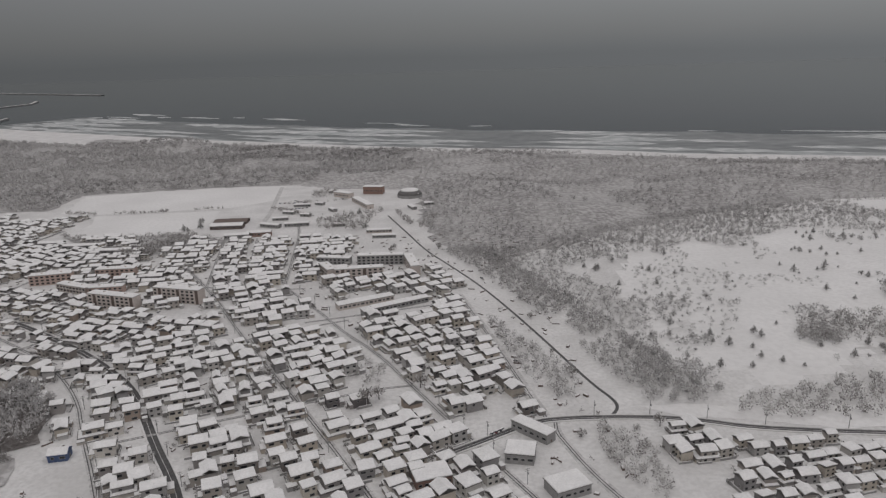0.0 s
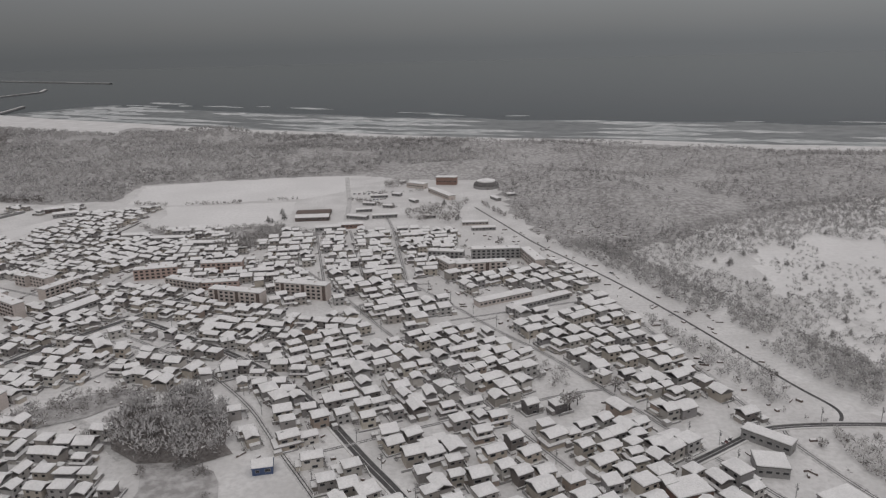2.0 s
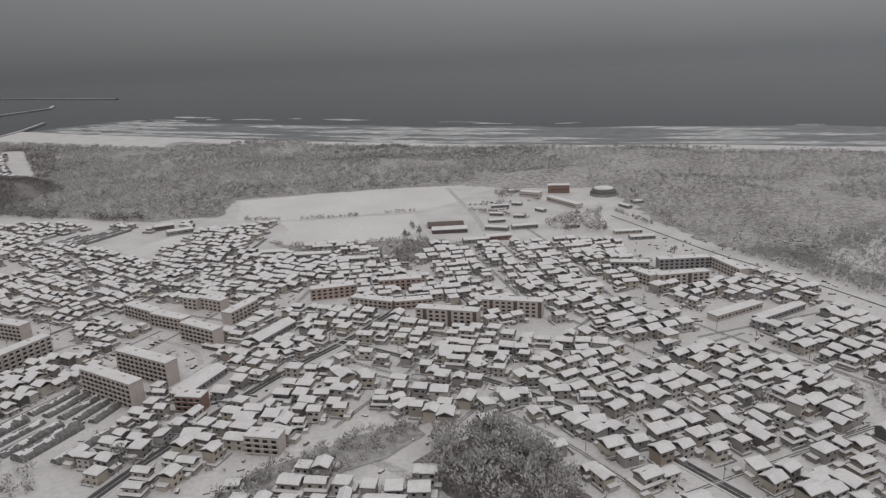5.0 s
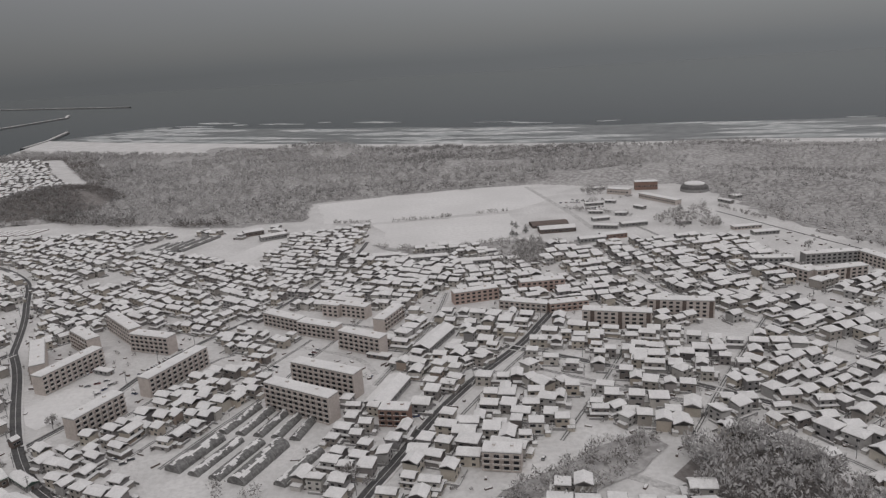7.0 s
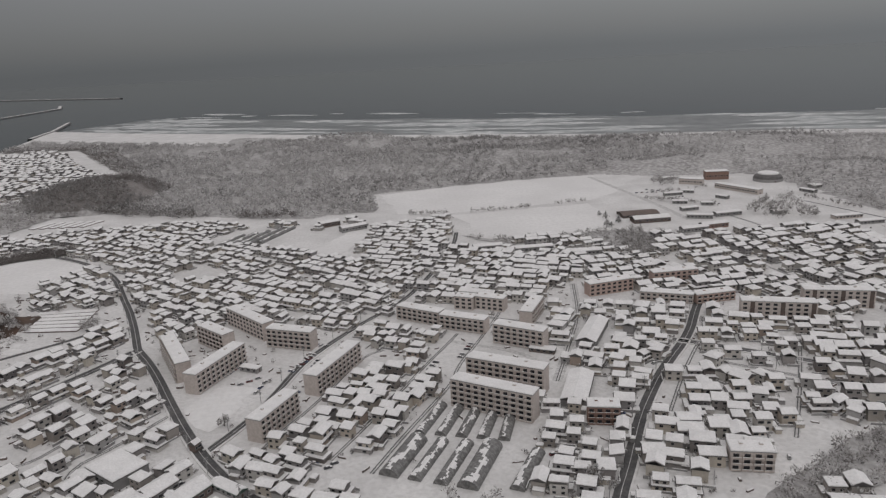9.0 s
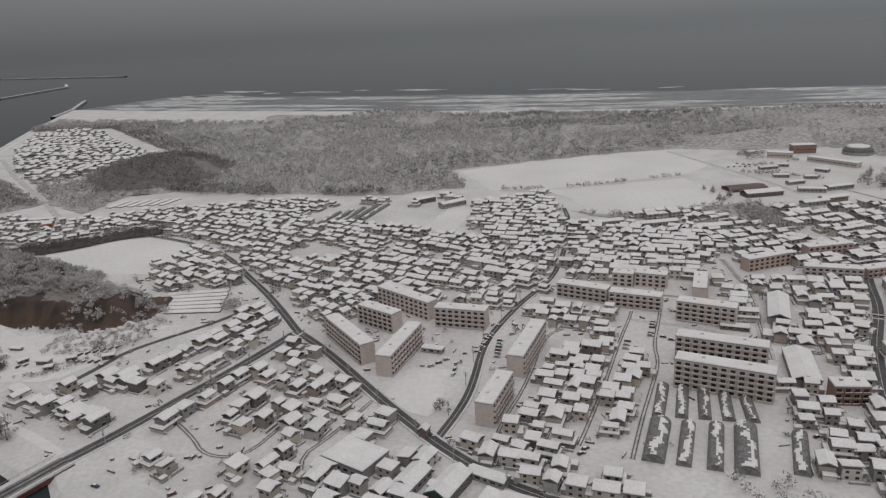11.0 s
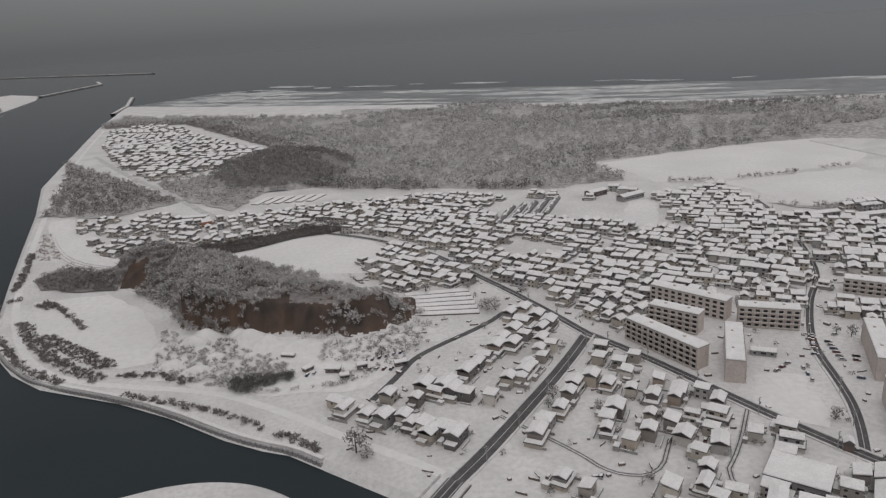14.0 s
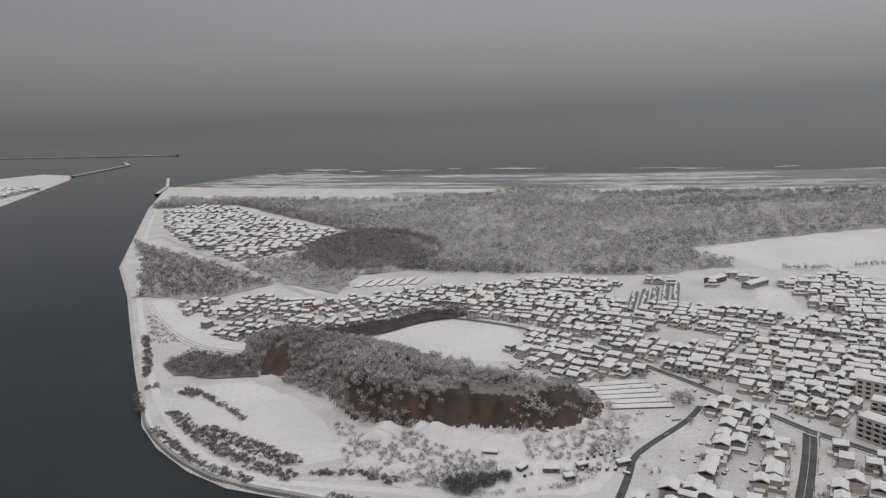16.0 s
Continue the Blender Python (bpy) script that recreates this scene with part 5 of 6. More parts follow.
wood("coastal_wood_edge", [(-580, 690), (-522, 645), (-400, 597), (-352, 606), (-356, 634), (-372, 645), (-405, 632), (-507, 676), (-575, 710)], 5.4, 3.0, 5.0, 61, 56, 0.30, [M["bare"], M["rime"]], "dark leafless trees at the edge of the wood", size=0.24, thin=0.3, floor=False, gaps=-0.05, patch=0.7)
wood("pine_wood", [(-20, 890), (-32, 682), (-16, 579), (-19, 512), (1.5, 441), (25, 405), (65, 430), (120, 472), (201, 512), (280, 530), (402, 513), (768, 500), (748, 610), (500, 690), (330, 748), (240, 772), (175, 785), (150, 830), (60, 862)],
     6.5, 2.3, 4.4, 2, 26, 0.58, RIMED_HAZY, "young coastal pines powdered with snow", size=0.28, ground=coast_relief, gaps=-0.35, patch=1.0, wobble=16)
FRINGE = [(1.5, 441.6), (25.4, 404.8), (64.8, 430.1), (119.6, 472.7), (201.2, 512.2), (279.9, 529.9)]
wood("pine_wood_edge", [(8, 436.6), (31.7, 378.4), (49.5, 325.2), (61.4, 281), (74.6, 252.4), (146.8, 260.1), (247.7, 337.3), (333.5, 465.3), (295, 534.8), (192.2, 521.4), (110.6, 478), (51.1, 435.9)], 3.7, 1.7, 3.2, 22, 32, 0.44, RIMED_HAZY, "scattered frosted pines at the dune's edge",
     floor=False, size=0.28, gap_at=lambda x, y: -0.7 + 1.0 * min(1.0, near_line(x, y, FRINGE) / 120) + (0.0 if x > 62 else -0.2), ground=lambda x, y: dune_height(x, y))
wood("dune_edge_wood", [(-4.6, 434.6), (9.2, 400.4), (24, 361), (35, 323.6), (43.9, 289.9), (51.6, 262.2), (58.3, 237.3), (85.9, 227.6), (81.9, 253.9), (72.2, 288.2), (62.3, 321.7), (52.2, 358.5), (38.3, 397.5), (24.1, 439)], 3.0, 1.7, 3.4, 3, 50, 0.44, RIMED_HAZY, "frosted brushwood beside the dune path", size=0.25, thin=0.3, floor=False, gaps=-0.7)
wood("verge_wood", [(9, 306), (14, 318), (24, 290), (40, 252), (40, 230), (30, 226), (24, 240), (15, 274)], 3.4, 1.8, 3.6, 4, 50, 0.62, RIMED_HAZY, "frosted brushwood between two lanes", size=0.25, thin=0.3, floor=False, gaps=-0.5)
wood("roadside_wood", [(39, 208), (43, 210), (54, 195), (55, 178), (50, 166), (42, 176), (38, 192)], 3.0, 1.8, 3.2, 5, 60, 0.62, BROAD, "frosted bushes on a snowy slope", size=0.24, thin=0.28, floor=False)
wood("dune_wood", [(90, 211), (97, 221), (108, 226), (131, 231), (156, 235), (200, 240), (205, 214), (138, 205), (108, 208)], 3.6, 1.9, 4.4, 6, 54, 0.58, BROAD, "frosted wood on the snowy dune", size=0.25, thin=0.3, floor=False)
wood("dune_wood", [(140, 265), (147, 282), (156, 290), (195, 300), (215, 300), (200, 275), (180, 268)], 3.8, 1.9, 4.6, 7, 54, 0.58, BROAD, "frosted wood on the snowy dune", size=0.25, thin=0.3, floor=False, ground=dune_height)
wood("dune_wood", [(62, 226), (66, 256), (76, 270), (92, 250), (96, 232), (82, 222), (70, 219)], 3.4, 1.9, 4.0, 71, 54, 0.6, RIMED_HAZY, "frosted wood at the foot of the dune", size=0.25, thin=0.3, floor=False, ground=dune_height)
wood("town_wood", [(-194, 236), (-188, 248), (-171, 251), (-156, 244), (-151, 227), (-148, 213), (-161, 207), (-177, 210), (-188, 220)], 4.2, 3.0, 8.2, 8, 150, 0.62, [M["twig"], M["rime_pale"]], "dense leafless wood in the town, frosted boughs", size=0.2, thin=0.34, upward=1.0, patch=0.7, floor=True, floor_mat="brush", gaps=-0.6)
wood("town_brush", [(-176, 211), (-161, 209), (-151, 205), (-146, 190), (-150, 176), (-168, 180), (-170, 196)], 3.2, 1.8, 2.2, 88, 50, 0.30, [M["twig"], M["rime"]], "brown brushwood below the town wood", size=0.24, thin=0.3, floor=True, gaps=-0.3)
wood("garden_wood", [(-256, 224), (-244, 239), (-225, 247), (-210, 258), (-196, 262), (-192, 252), (-205, 241), (-217, 234), (-229, 227), (-246, 219)], 3.6, 2.1, 4.2, 9, 64, 0.5, BROAD, "frosted garden trees among houses", size=0.24, thin=0.28, floor=True)
wood("garden_wood", [(-327.3, 234.3), (-326, 252), (-312.4, 247.8), (-305, 229.9)], 4.0, 2.0, 3.8, 10, 64, 0.50, BROAD, "frosted trees behind a yard wall", size=0.24, thin=0.28, floor=False)
wood("garden_wood", [(-50.5, 269.3), (-30.9, 266.4), (-27.1, 251.7), (-38.3, 243.1), (-48.6, 252.8)], 4.4, 1.9, 3.4, 11, 64, 0.75, BROAD, "frosted orchard trees in a snowy lot", size=0.24, thin=0.28, floor=False)
wood("garden_wood", [(-213.2, 458.1), (-200.1, 468.8), (-192.3, 452.7), (-195.9, 429.3), (-211.1, 433.3)], 5.0, 2.6, 6.0, 12, 64, 0.35, BROAD, "bare dark trees by the field", size=0.24, thin=0.28, floor=False)
wood("school_wood", [(-93.2, 522), (-75.7, 545.6), (-47.1, 555.3), (-56.4, 513.9), (-64.8, 492.5), (-92.5, 497.5)], 6.0, 2.8, 6.5, 13, 50, 0.50, BROAD, "bare trees round the school yard", size=0.24, thin=0.28, floor=False)
wood("school_wood", [(-114.8, 621.4), (-112, 644.9), (-94.4, 655.7), (-91.7, 633.3), (-103.7, 616.4)], 4.5, 2.2, 5.0, 25, 50, 0.4, BROAD, "bare trees behind the school", size=0.24, thin=0.28, floor=False)
wood("school_wood", [(-19.5, 444), (-30.6, 501.1), (-24.9, 538.6), (-14.2, 579), (-3.9, 510.3), (0.6, 441.7)], 5, 2.2, 4.5, 26, 40, 0.6, BROAD, "frosted trees beside the school yard", size=0.24, thin=0.28, floor=False, gaps=-0.1)
wood("field_edge_scrub", [(-288.1, 519.2), (-267.9, 502.9), (-195.9, 505.3), (-150.5, 481), (-155.8, 463.7), (-200.2, 476.9), (-266.8, 491.9)], 4.6, 2.0, 3.0, 14, 32, 0.45, BROAD, "brown leafless scrub along the field", size=0.25, thin=0.3)
wood("field_corner_wood", [(-214, 460), (-196, 446), (-184, 458), (-180, 478), (-178, 496), (-204, 500), (-212, 482)], 3.6, 2.2, 4.2, 27, 56, 0.42, BROAD, "leafless trees at the corner of the fields", size=0.24, thin=0.28, gaps=-0.6)
wood("bend_wood", [(-478.2, 407.1), (-469.2, 414.7), (-466.3, 406.8), (-473.3, 399.2)], 3.0, 1.8, 4.0, 15, 60, 0.6, BROAD, "bare trees beside the road bend", size=0.24, thin=0.28, floor=False)
wood("ditch_scrub", POND, 2.2, 1.5, 2.0, 58, 60, 0.04, [M["bare"], M["twig"]], "dark overgrown ditch behind the hill", size=0.24, thin=0.28, floor_mat="ditch", gaps=-0.95)
wood("pond_scrub", [(-628.3, 534.7), (-607.9, 548.5), (-582.7, 554.2), (-553.5, 568.2), (-533.6, 562.4), (-537.7, 556.9), (-553.6, 562.5), (-582.7, 548.4), (-609, 542.7), (-623.2, 535.5)], 3.4, 1.5, 2.4, 16, 40, 0.4, BROAD, "frosted scrub on the pond bank", size=0.24, thin=0.28, floor=False)
wood("bank_wood", [(-809, 885.9), (-697.1, 729.5), (-652.2, 662.6), (-686.2, 633.9), (-741.6, 651.2), (-768.6, 762.9)], 6.0, 3.0, 4.6, 17, 50, 0.24, BROAD, "grey leafless wood by the river bank", size=0.25, thin=0.3, patch=0.6, wobble=9)
wood("hamlet_wood", [(-686.7, 740), (-635.7, 762.2), (-586.4, 694.1), (-607.2, 620.3), (-647.1, 665.1)], 6.5, 3.0, 4.4, 18, 40, 0.65, BROAD, "frosted leafless wood behind the hamlet", size=0.25, thin=0.3)
wood("hamlet_belt", [(-865.5, 1168.5), (-753.2, 1154.4), (-594.2, 858), (-579.1, 878.7), (-722, 1174.2), (-852.7, 1199.3)], 7, 3.2, 5.0, 19, 44, 0.2, BROAD, "dark tree belt behind the hamlet", floor_mat="brush", size=0.25, thin=0.3, wobble=9)
wood("bank_scrub", [(-690, 508), (-679, 524), (-662, 512), (-646, 503), (-640, 478), (-660, 481), (-680, 490)], 2.8, 1.7, 3.0, 20, 60, 0.24, [M["bare"], M["rime"]], "dark scrub on the river flat", size=0.24, thin=0.28, floor_mat="brush")
wood("reed_patch", [(-722, 600), (-709, 600), (-690, 542), (-702, 540)], 3.4, 1.5, 1.2, 21, 30, 0.35, [M["reed"], M["frost"]], "brown withered reeds in snow", size=0.25, thin=0.3, floor=False)
for line, seed in (([(-269.7, 580), (-226.4, 581.7)], 30), ([(-215.3, 585.7), (-184.6, 587.4)], 31), ([(-315.5, 589.8), (-286.8, 580.8)], 32), ([(-37.2, 553.9), (-23.5, 505.3)], 33), ([(-131.3, 596.2), (-81.6, 606.3)], 38), ([(-140, 581.8), (-102.2, 544.8)], 39)):
    pl = [(x + 1.6, y + 1.6) for x, y in line] + [(x - 1.6, y - 1.6) for x, y in line[::-1]]
    wood("hedge_row", pl, 2.4, 1.3, 3.2, seed, 30, 0.4, BROAD, "brown hedge row in the snow", floor=False)
for line, half, seed in (([(-655, 428), (-640, 413), (-629, 402), (-617, 391)], 2.3, 36), ([(-688, 480), (-673, 451), (-659, 426), (-645, 407), (-632, 393), (-618, 382)], 1.9, 35), ([(-692, 470), (-680, 441), (-664, 416), (-648, 396), (-632, 383)], 1.3, 34),
                         ([(-664, 466), (-651, 448), (-640, 432)], 0.9, 37), ([(-644, 421), (-634, 413)], 2.0, 44), ([(-672, 470), (-664, 462)], 2.2, 45), ([(-606, 368), (-572, 349), (-538, 320)], 1.0, 40), ([(-712, 560), (-700, 520), (-693, 492)], 1.4, 41), ([(-612, 384), (-596, 380), (-585, 372)], 1.3, 42), ([(-650, 268), (-615, 291), (-588, 298), (-568, 299), (-556, 294), (-536, 275)], 1.6, 43)):
    pl = [(x + half, y + half) for x, y in line] + [(x - half, y - half) for x, y in line[::-1]]
    wood("hedge_row", pl, 1.7, 1.2, 1.1, seed, 34, 0.42, BARE, "low brown withered brush in the snow", floor=False, gaps=-0.4)


# ---- hills ----
QUARRY_EDGE = [(-663.2, 498.5), (-651.1, 488.3), (-638, 476.1), (-618.9, 456.9), (-606.9, 440.7), (-600, 421.7), (-587, 414.5), (-566, 403.3), (-534.1, 393.7), (-512, 398.2), (-499, 403.8), (-485, 415.2)]


def hill_height(x, y):
    d = near_line(x, y, QUARRY_EDGE)
    front = False
    best = 1e9
    for (x0, y0), (x1, y1) in zip(QUARRY_EDGE, QUARRY_EDGE[1:]):
        dd = near_line(x, y, [(x0, y0), (x1, y1)])
        if dd < best:
            best = dd
            front = (x1 - x0) * (y - y0) - (y1 - y0) * (x - x0) < 0
    if front:
        return 0.0
    along = ease(-660, -628, x) * (1 - ease(-518, -498, x))
    steep = 0.35 + 0.65 * ease(-615, -590, x) * (1 - ease(-530, -505, x))
    gully = 2.2 * abs(noise.noise((x * 0.16, 0.3, 9))) + 1.2 * noise.noise((x * 0.37, y * 0.1, 4))
    rough = noise.noise((x * 0.028, y * 0.028, 6)) * 6.0 + noise.noise((x * 0.07, y * 0.07, 3)) * 3.0 + noise.noise((x * 0.22, y * 0.22, 5)) * 1.3
    face = ease(0, 9 + 15 * (1 - steep), d + rough * 1.1 - gully)
    return along * face * (11.5 + rough * 0.6) * (1 - ease(26 - 12 * ease(-540, -505, x), 62 - 34 * ease(-550, -505, x), d))


def red_scar(x, y):
    """Below one on the small landslip in the hill's river side."""
    return math.hypot((x + 633) / 7.5, (y - 479) / 13) + 0.35 * noise.noise((x * 0.2, y * 0.2, 8))


def height_patch(name, box, step, height, mats, pick, label, category):
    x0, x1, y0, y1 = box
    nx, ny = int((x1 - x0) / step), int((y1 - y0) / step)
    s = Soup()
    zs = [[height(x0 + i * step, y0 + j * step) for i in range(nx + 1)] for j in range(ny + 1)]
    index = {}
    for j in range(ny):
        for i in range(nx):
            c = [(i, j), (i + 1, j), (i + 1, j + 1), (i, j + 1)]
            z = [zs[b][a] for a, b in c]
            if max(z) < 0.02:
                continue
            ids = []
            for (a, b), zz in zip(c, z):
                if (a, b) not in index:
                    index[(a, b)] = len(s.v)
                    s.v.append((x0 + a * step, y0 + b * step, zz - 0.05))
                ids.append(index[(a, b)])
            s.f.append(tuple(ids))
            s.m.append(pick(x0 + (i + 0.5) * step, y0 + (j + 0.5) * step, (max(z) - min(z)) / step))
    ob = part(name, s, mats)
    for p in ob.data.polygons:
        p.use_smooth = True
    return tagged(ob, label, category, kind="structure")


height_patch("ground_hill", (-662, -484, 386, 540), 1.1, hill_height, [M["snow"], M["cliff"], M["brush"], M["scrub"]],
             lambda x, y, k: 1 if (x > -600 + 8 * noise.noise((y * 0.1, 1, 1)) or red_scar(x, y) < 1) and 0.4 < hill_height(x, y) and k > 0.34 else (2 if hill_height(x, y) > 0.8 else 0), "wooded hill with a bare brown quarry face", "hill")
HILL = [(-650.7, 520.8), (-638.8, 493.9), (-620.8, 467.8), (-598.8, 445.5), (-580.8, 433.3), (-554.7, 424.8), (-544.6, 434.4), (-545, 468), (-572, 491), (-604, 503), (-634, 518)]
wood("crest_scrub", [(-556, 424), (-532, 411), (-512, 405), (-506, 412), (-515, 434), (-529, 449), (-550, 464)], 2.2, 1.2, 2.2, 56, 44, 0.82, RIMED_HAZY, "pale frosted scrub along the quarry crest", size=0.25, thin=0.28, floor=False, ground=hill_height)
wood("hill_wood", HILL, 3.4, 2.2, 3.8, 50, 110, 0.64, BROAD, "leafless hill wood with frosted crowns", size=0.24, thin=0.28, floor=False, ground=hill_height, patch=0.9, gap_at=lambda x, y: 2 if red_scar(x, y) < 1 else -0.75, frost_at=lambda x, y: -0.3 + 0.6 * ease(-572, -540, x))
wood("quarry_scrub", [(-655.1, 496.3), (-639, 478.1), (-620.9, 457.9), (-604.9, 435.7), (-589, 417.6), (-560.9, 407.1), (-531, 398.6), (-509, 403.1), (-497, 407.7), (-510.9, 415.9), (-558.8, 422.9), (-598.8, 447.5), (-626.8, 475.8)],
     2.9, 1.6, 3.0, 51, 40, 0.72, BROAD, "frosted scrub clinging to the quarry edge", floor=False, ground=hill_height, gap_at=lambda x, y: 2 if red_scar(x, y) < 1 else -0.9 if x < -598 or hill_height(x, y) > 10.5 or abs(x + 571) < 6 or abs(x + 529) < 4.5 else 0.14)


wood("slope_wood", [(-661.2, 497.4), (-649, 489.2), (-635.9, 475.1), (-616.9, 455.8), (-604.9, 439.7), (-599.1, 417.7), (-587, 412.6), (-569, 403.3), (-565.9, 415.2), (-584.9, 427.4), (-598.8, 445.5), (-620.7, 473.7), (-643.8, 500.9)],
     3.2, 1.9, 4.6, 53, 100, 0.55, BROAD, "frosted trees covering the lower slope", size=0.24, thin=0.28, floor=False, ground=hill_height, patch=1.1, gap_at=lambda x, y: 2 if red_scar(x, y) < 1 else -0.1 if x > -600 else -0.6)
wood("slope_wood", [(-571, 403.3), (-544, 394.9), (-519.1, 390.5), (-495.1, 396.8), (-485, 413.2), (-499, 407.7), (-529, 400.6), (-558.9, 409.1)],
     2.7, 1.5, 3.2, 54, 50, 0.72, BROAD, "frosted trees at the foot of the quarry face", size=0.24, thin=0.28, floor=False, ground=hill_height, gaps=0.16)


def mound_height(x, y):
    u, v = (x + 583) / 61, (y - 738) / 69
    return 15 * max(0.0, 1 - (u * u + v * v)) ** 0.8


height_patch("ground_mound", (-650, -520, 670, 822), 5, mound_height, [M["brush"], M["scrub"]], lambda x, y, k: 0 if mound_height(x, y) > 4 + 3 * noise.noise((x * 0.06, y * 0.06, 1)) else 1, "round wooded knoll", "hill")
wood("knoll_wood", KNOLL, 4.4, 3.0, 5.5, 52, 56, 0.26, [M["twig"], M["rime"]], "dark leafless wood on a round knoll", size=0.24, thin=0.28, floor=False, ground=mound_height, patch=0.6, frost_at=lambda x, y: 0.45 * max(0.0, 1 - near_line(x, y, KNOLL + KNOLL[:1]) / 18) + 0.35 * (1 - ease(-640, -590, x)), gaps=-0.5)


height_patch("ground_coast", (-560, 650, 460, 1200), 10, coast_relief, [M["scrub"]], lambda x, y, k: 0, "low wooded dune ridges dusted with snow", "dune")
height_patch("ground_dune", (60, 480, 220, 620), 6, dune_height, [M["snow_field"], M["snow"]], lambda x, y, k: 1 if x < 92 + 32 * noise.noise((x * 0.04, y * 0.04, 1)) or y < 246 + 26 * noise.noise((x * 0.04, y * 0.04, 2)) else 0, "rolling dune under untouched snow", "dune")


wood("dune_scrub", [(35.5, 373.8), (74.6, 408.1), (120.3, 460.5), (173.3, 508.8), (273.6, 530.9), (333.5, 465.3), (270.7, 367), (198.3, 299.6), (119.4, 278.1), (74.7, 247.2), (63.2, 280.9)], 4.6, 1.15, 1.9, 23, 34, 0.32, RIMED_HAZY,
     "frosted low scrub scattered over the dune", floor=False, ground=dune_height, size=0.28, thin=0.24, gaps=0.14)
wood("dune_thicket", [(139, 266), (146, 280), (156, 284), (163, 274), (156, 263), (146, 260)], 2.8, 1.6, 3.4, 24, 60, 0.35, RIMED_HAZY, "thick clump of frosted trees on the dune", floor=False, ground=dune_height, size=0.25, thin=0.28)
wood("dune_thicket", [(95, 222), (99, 233), (120, 236), (150, 250), (190, 262), (196, 246), (150, 226), (118, 220)], 3.0, 1.5, 3.2, 26, 56, 0.38, RIMED_HAZY, "thick clump of frosted trees on the dune", floor=False, ground=dune_height, size=0.25, thin=0.28, gaps=-0.15)

wood("quarry_floor_scrub", [(-605.1, 419.8), (-559, 402.1), (-531.1, 390.7), (-499.1, 397.9), (-505.3, 376.4), (-529.5, 356.9), (-559.6, 357.2), (-599.5, 379.7)], 2.4, 1.2, 1.6, 24, 36, 0.55, BROAD, "frosted weeds and brush on the quarry floor", floor=False, size=0.3, thin=0.26, gaps=0.03)
wood("quarry_floor_scrub", [(-605.1, 419.8), (-559, 402.1), (-531.1, 390.7), (-499.1, 397.9), (-505.3, 376.4), (-529.5, 356.9), (-559.6, 357.2), (-599.5, 379.7)], 2.4, 1.2, 1.5, 124, 40, 0.42, BROAD, "frosted weeds and brush on the quarry floor", floor=False, size=0.3, thin=0.26, gaps=0.12)
wood("yard_hedge", [(-568.9, 360.5), (-569.7, 368), (-563.4, 369.4), (-549.6, 369), (-548.6, 364.4), (-559.8, 362.3), (-564, 357.3)], 1.4, 1.3, 2.4, 55, 110, 0.05, [M["pine"], M["bare"]], "dark evergreen hedge beside the quarry yard", floor=False, size=0.24, thin=0.3, gaps=-0.9)

# ---- what stands round the houses ----
rnd = random.Random(99)
walls, sheds, bushes = Soup(), Soup(), []
for x, y, turn, k_ in LOTS:
    m = pose(x, y, 0, 0, 0, turn) @ Matrix.Diagonal((k_, k_, 1, 1))
    a, b = rnd.uniform(3.6, 4.3), rnd.uniform(3.2, 4.0)
    for k in rnd.sample(range(4), rnd.choice((2, 2, 3))):
        w = Soup()
        h = rnd.uniform(0.45, 0.95)
        if k < 2:
            q = b if k else -b
            w.box(-a, a * rnd.uniform(0.2, 1), q - 0.09, q + 0.09, 0, h)
            w.box(-a, a * 0.2, q - 0.11, q + 0.11, h, h + 0.12, 1)
        else:
            q = a if k == 2 else -a
            w.box(q - 0.09, q + 0.09, -b, b * rnd.uniform(0.2, 1), 0, h)
            w.box(q - 0.11, q + 0.11, -b, b * 0.2, h, h + 0.12, 1)
        walls.add(w, m)
    if rnd.random() < 0.75:
        c = Soup()
        l, w_, h = rnd.uniform(0.7, 1.4), rnd.uniform(0.6, 1.1), rnd.uniform(0.9, 1.5)
        c.box(-l, l, -w_, w_, 0, h)
        c.box(-l - 0.12, l + 0.12, -w_ - 0.12, w_ + 0.12, h, h + 0.1, 1)
        c.taper(-l - 0.08, l + 0.08, -w_ - 0.08, w_ + 0.08, h + 0.1, h + 0.35, 0.1, 2)
        sheds.add(c, m @ pose(rnd.choice((-1, 1)) * (a - l * 0.4), rnd.choice((-1, 1)) * (b - 0.4), 0))
    for _ in range(rnd.choice((4, 5, 6, 7))):
        p = m @ Vector((rnd.choice((-1, 1)) * a * rnd.uniform(0.75, 1.05), rnd.uniform(-b, b), 0))
        bushes.append(tuple(p))
clutter = Soup()
tries = 0
spots = 0
while spots < 1500 and tries < 9000:
    tries += 1
    x, y = rnd.uniform(-530, 45), rnd.uniform(170, 480)
    if y < 165 + 0.0 * x or (x < -440 and y < 300 - (x + 440)* 0.6 - 40) or not free(x, y, 0.9):
        continue
    spots += 1
    m = pose(x, y, 0, 0, 0, rnd.uniform(0, 180))
    kind = rnd.random()
    c = Soup()
    if kind < 0.4:
        l, w_, h = rnd.uniform(0.3, 1.2), rnd.uniform(0.25, 0.6), rnd.uniform(0.3, 0.8)
        c.box(-l, l, -w_, w_, 0, h)
        c.taper(-l * 0.9, l * 0.9, -w_ * 0.9, w_ * 0.9, h, h + 0.15, 0.08, 1)
    elif kind < 0.7:
        l, h = rnd.uniform(0.7, 1.9), rnd.uniform(0.3, 0.7)
        c.box(-l, l, -0.08, 0.08, 0, h)
        c.box(-l * 0.6, l * 0.8, -0.1, 0.1, h, h + 0.08, 1)
    else:
        bushes.append((x, y, 0))
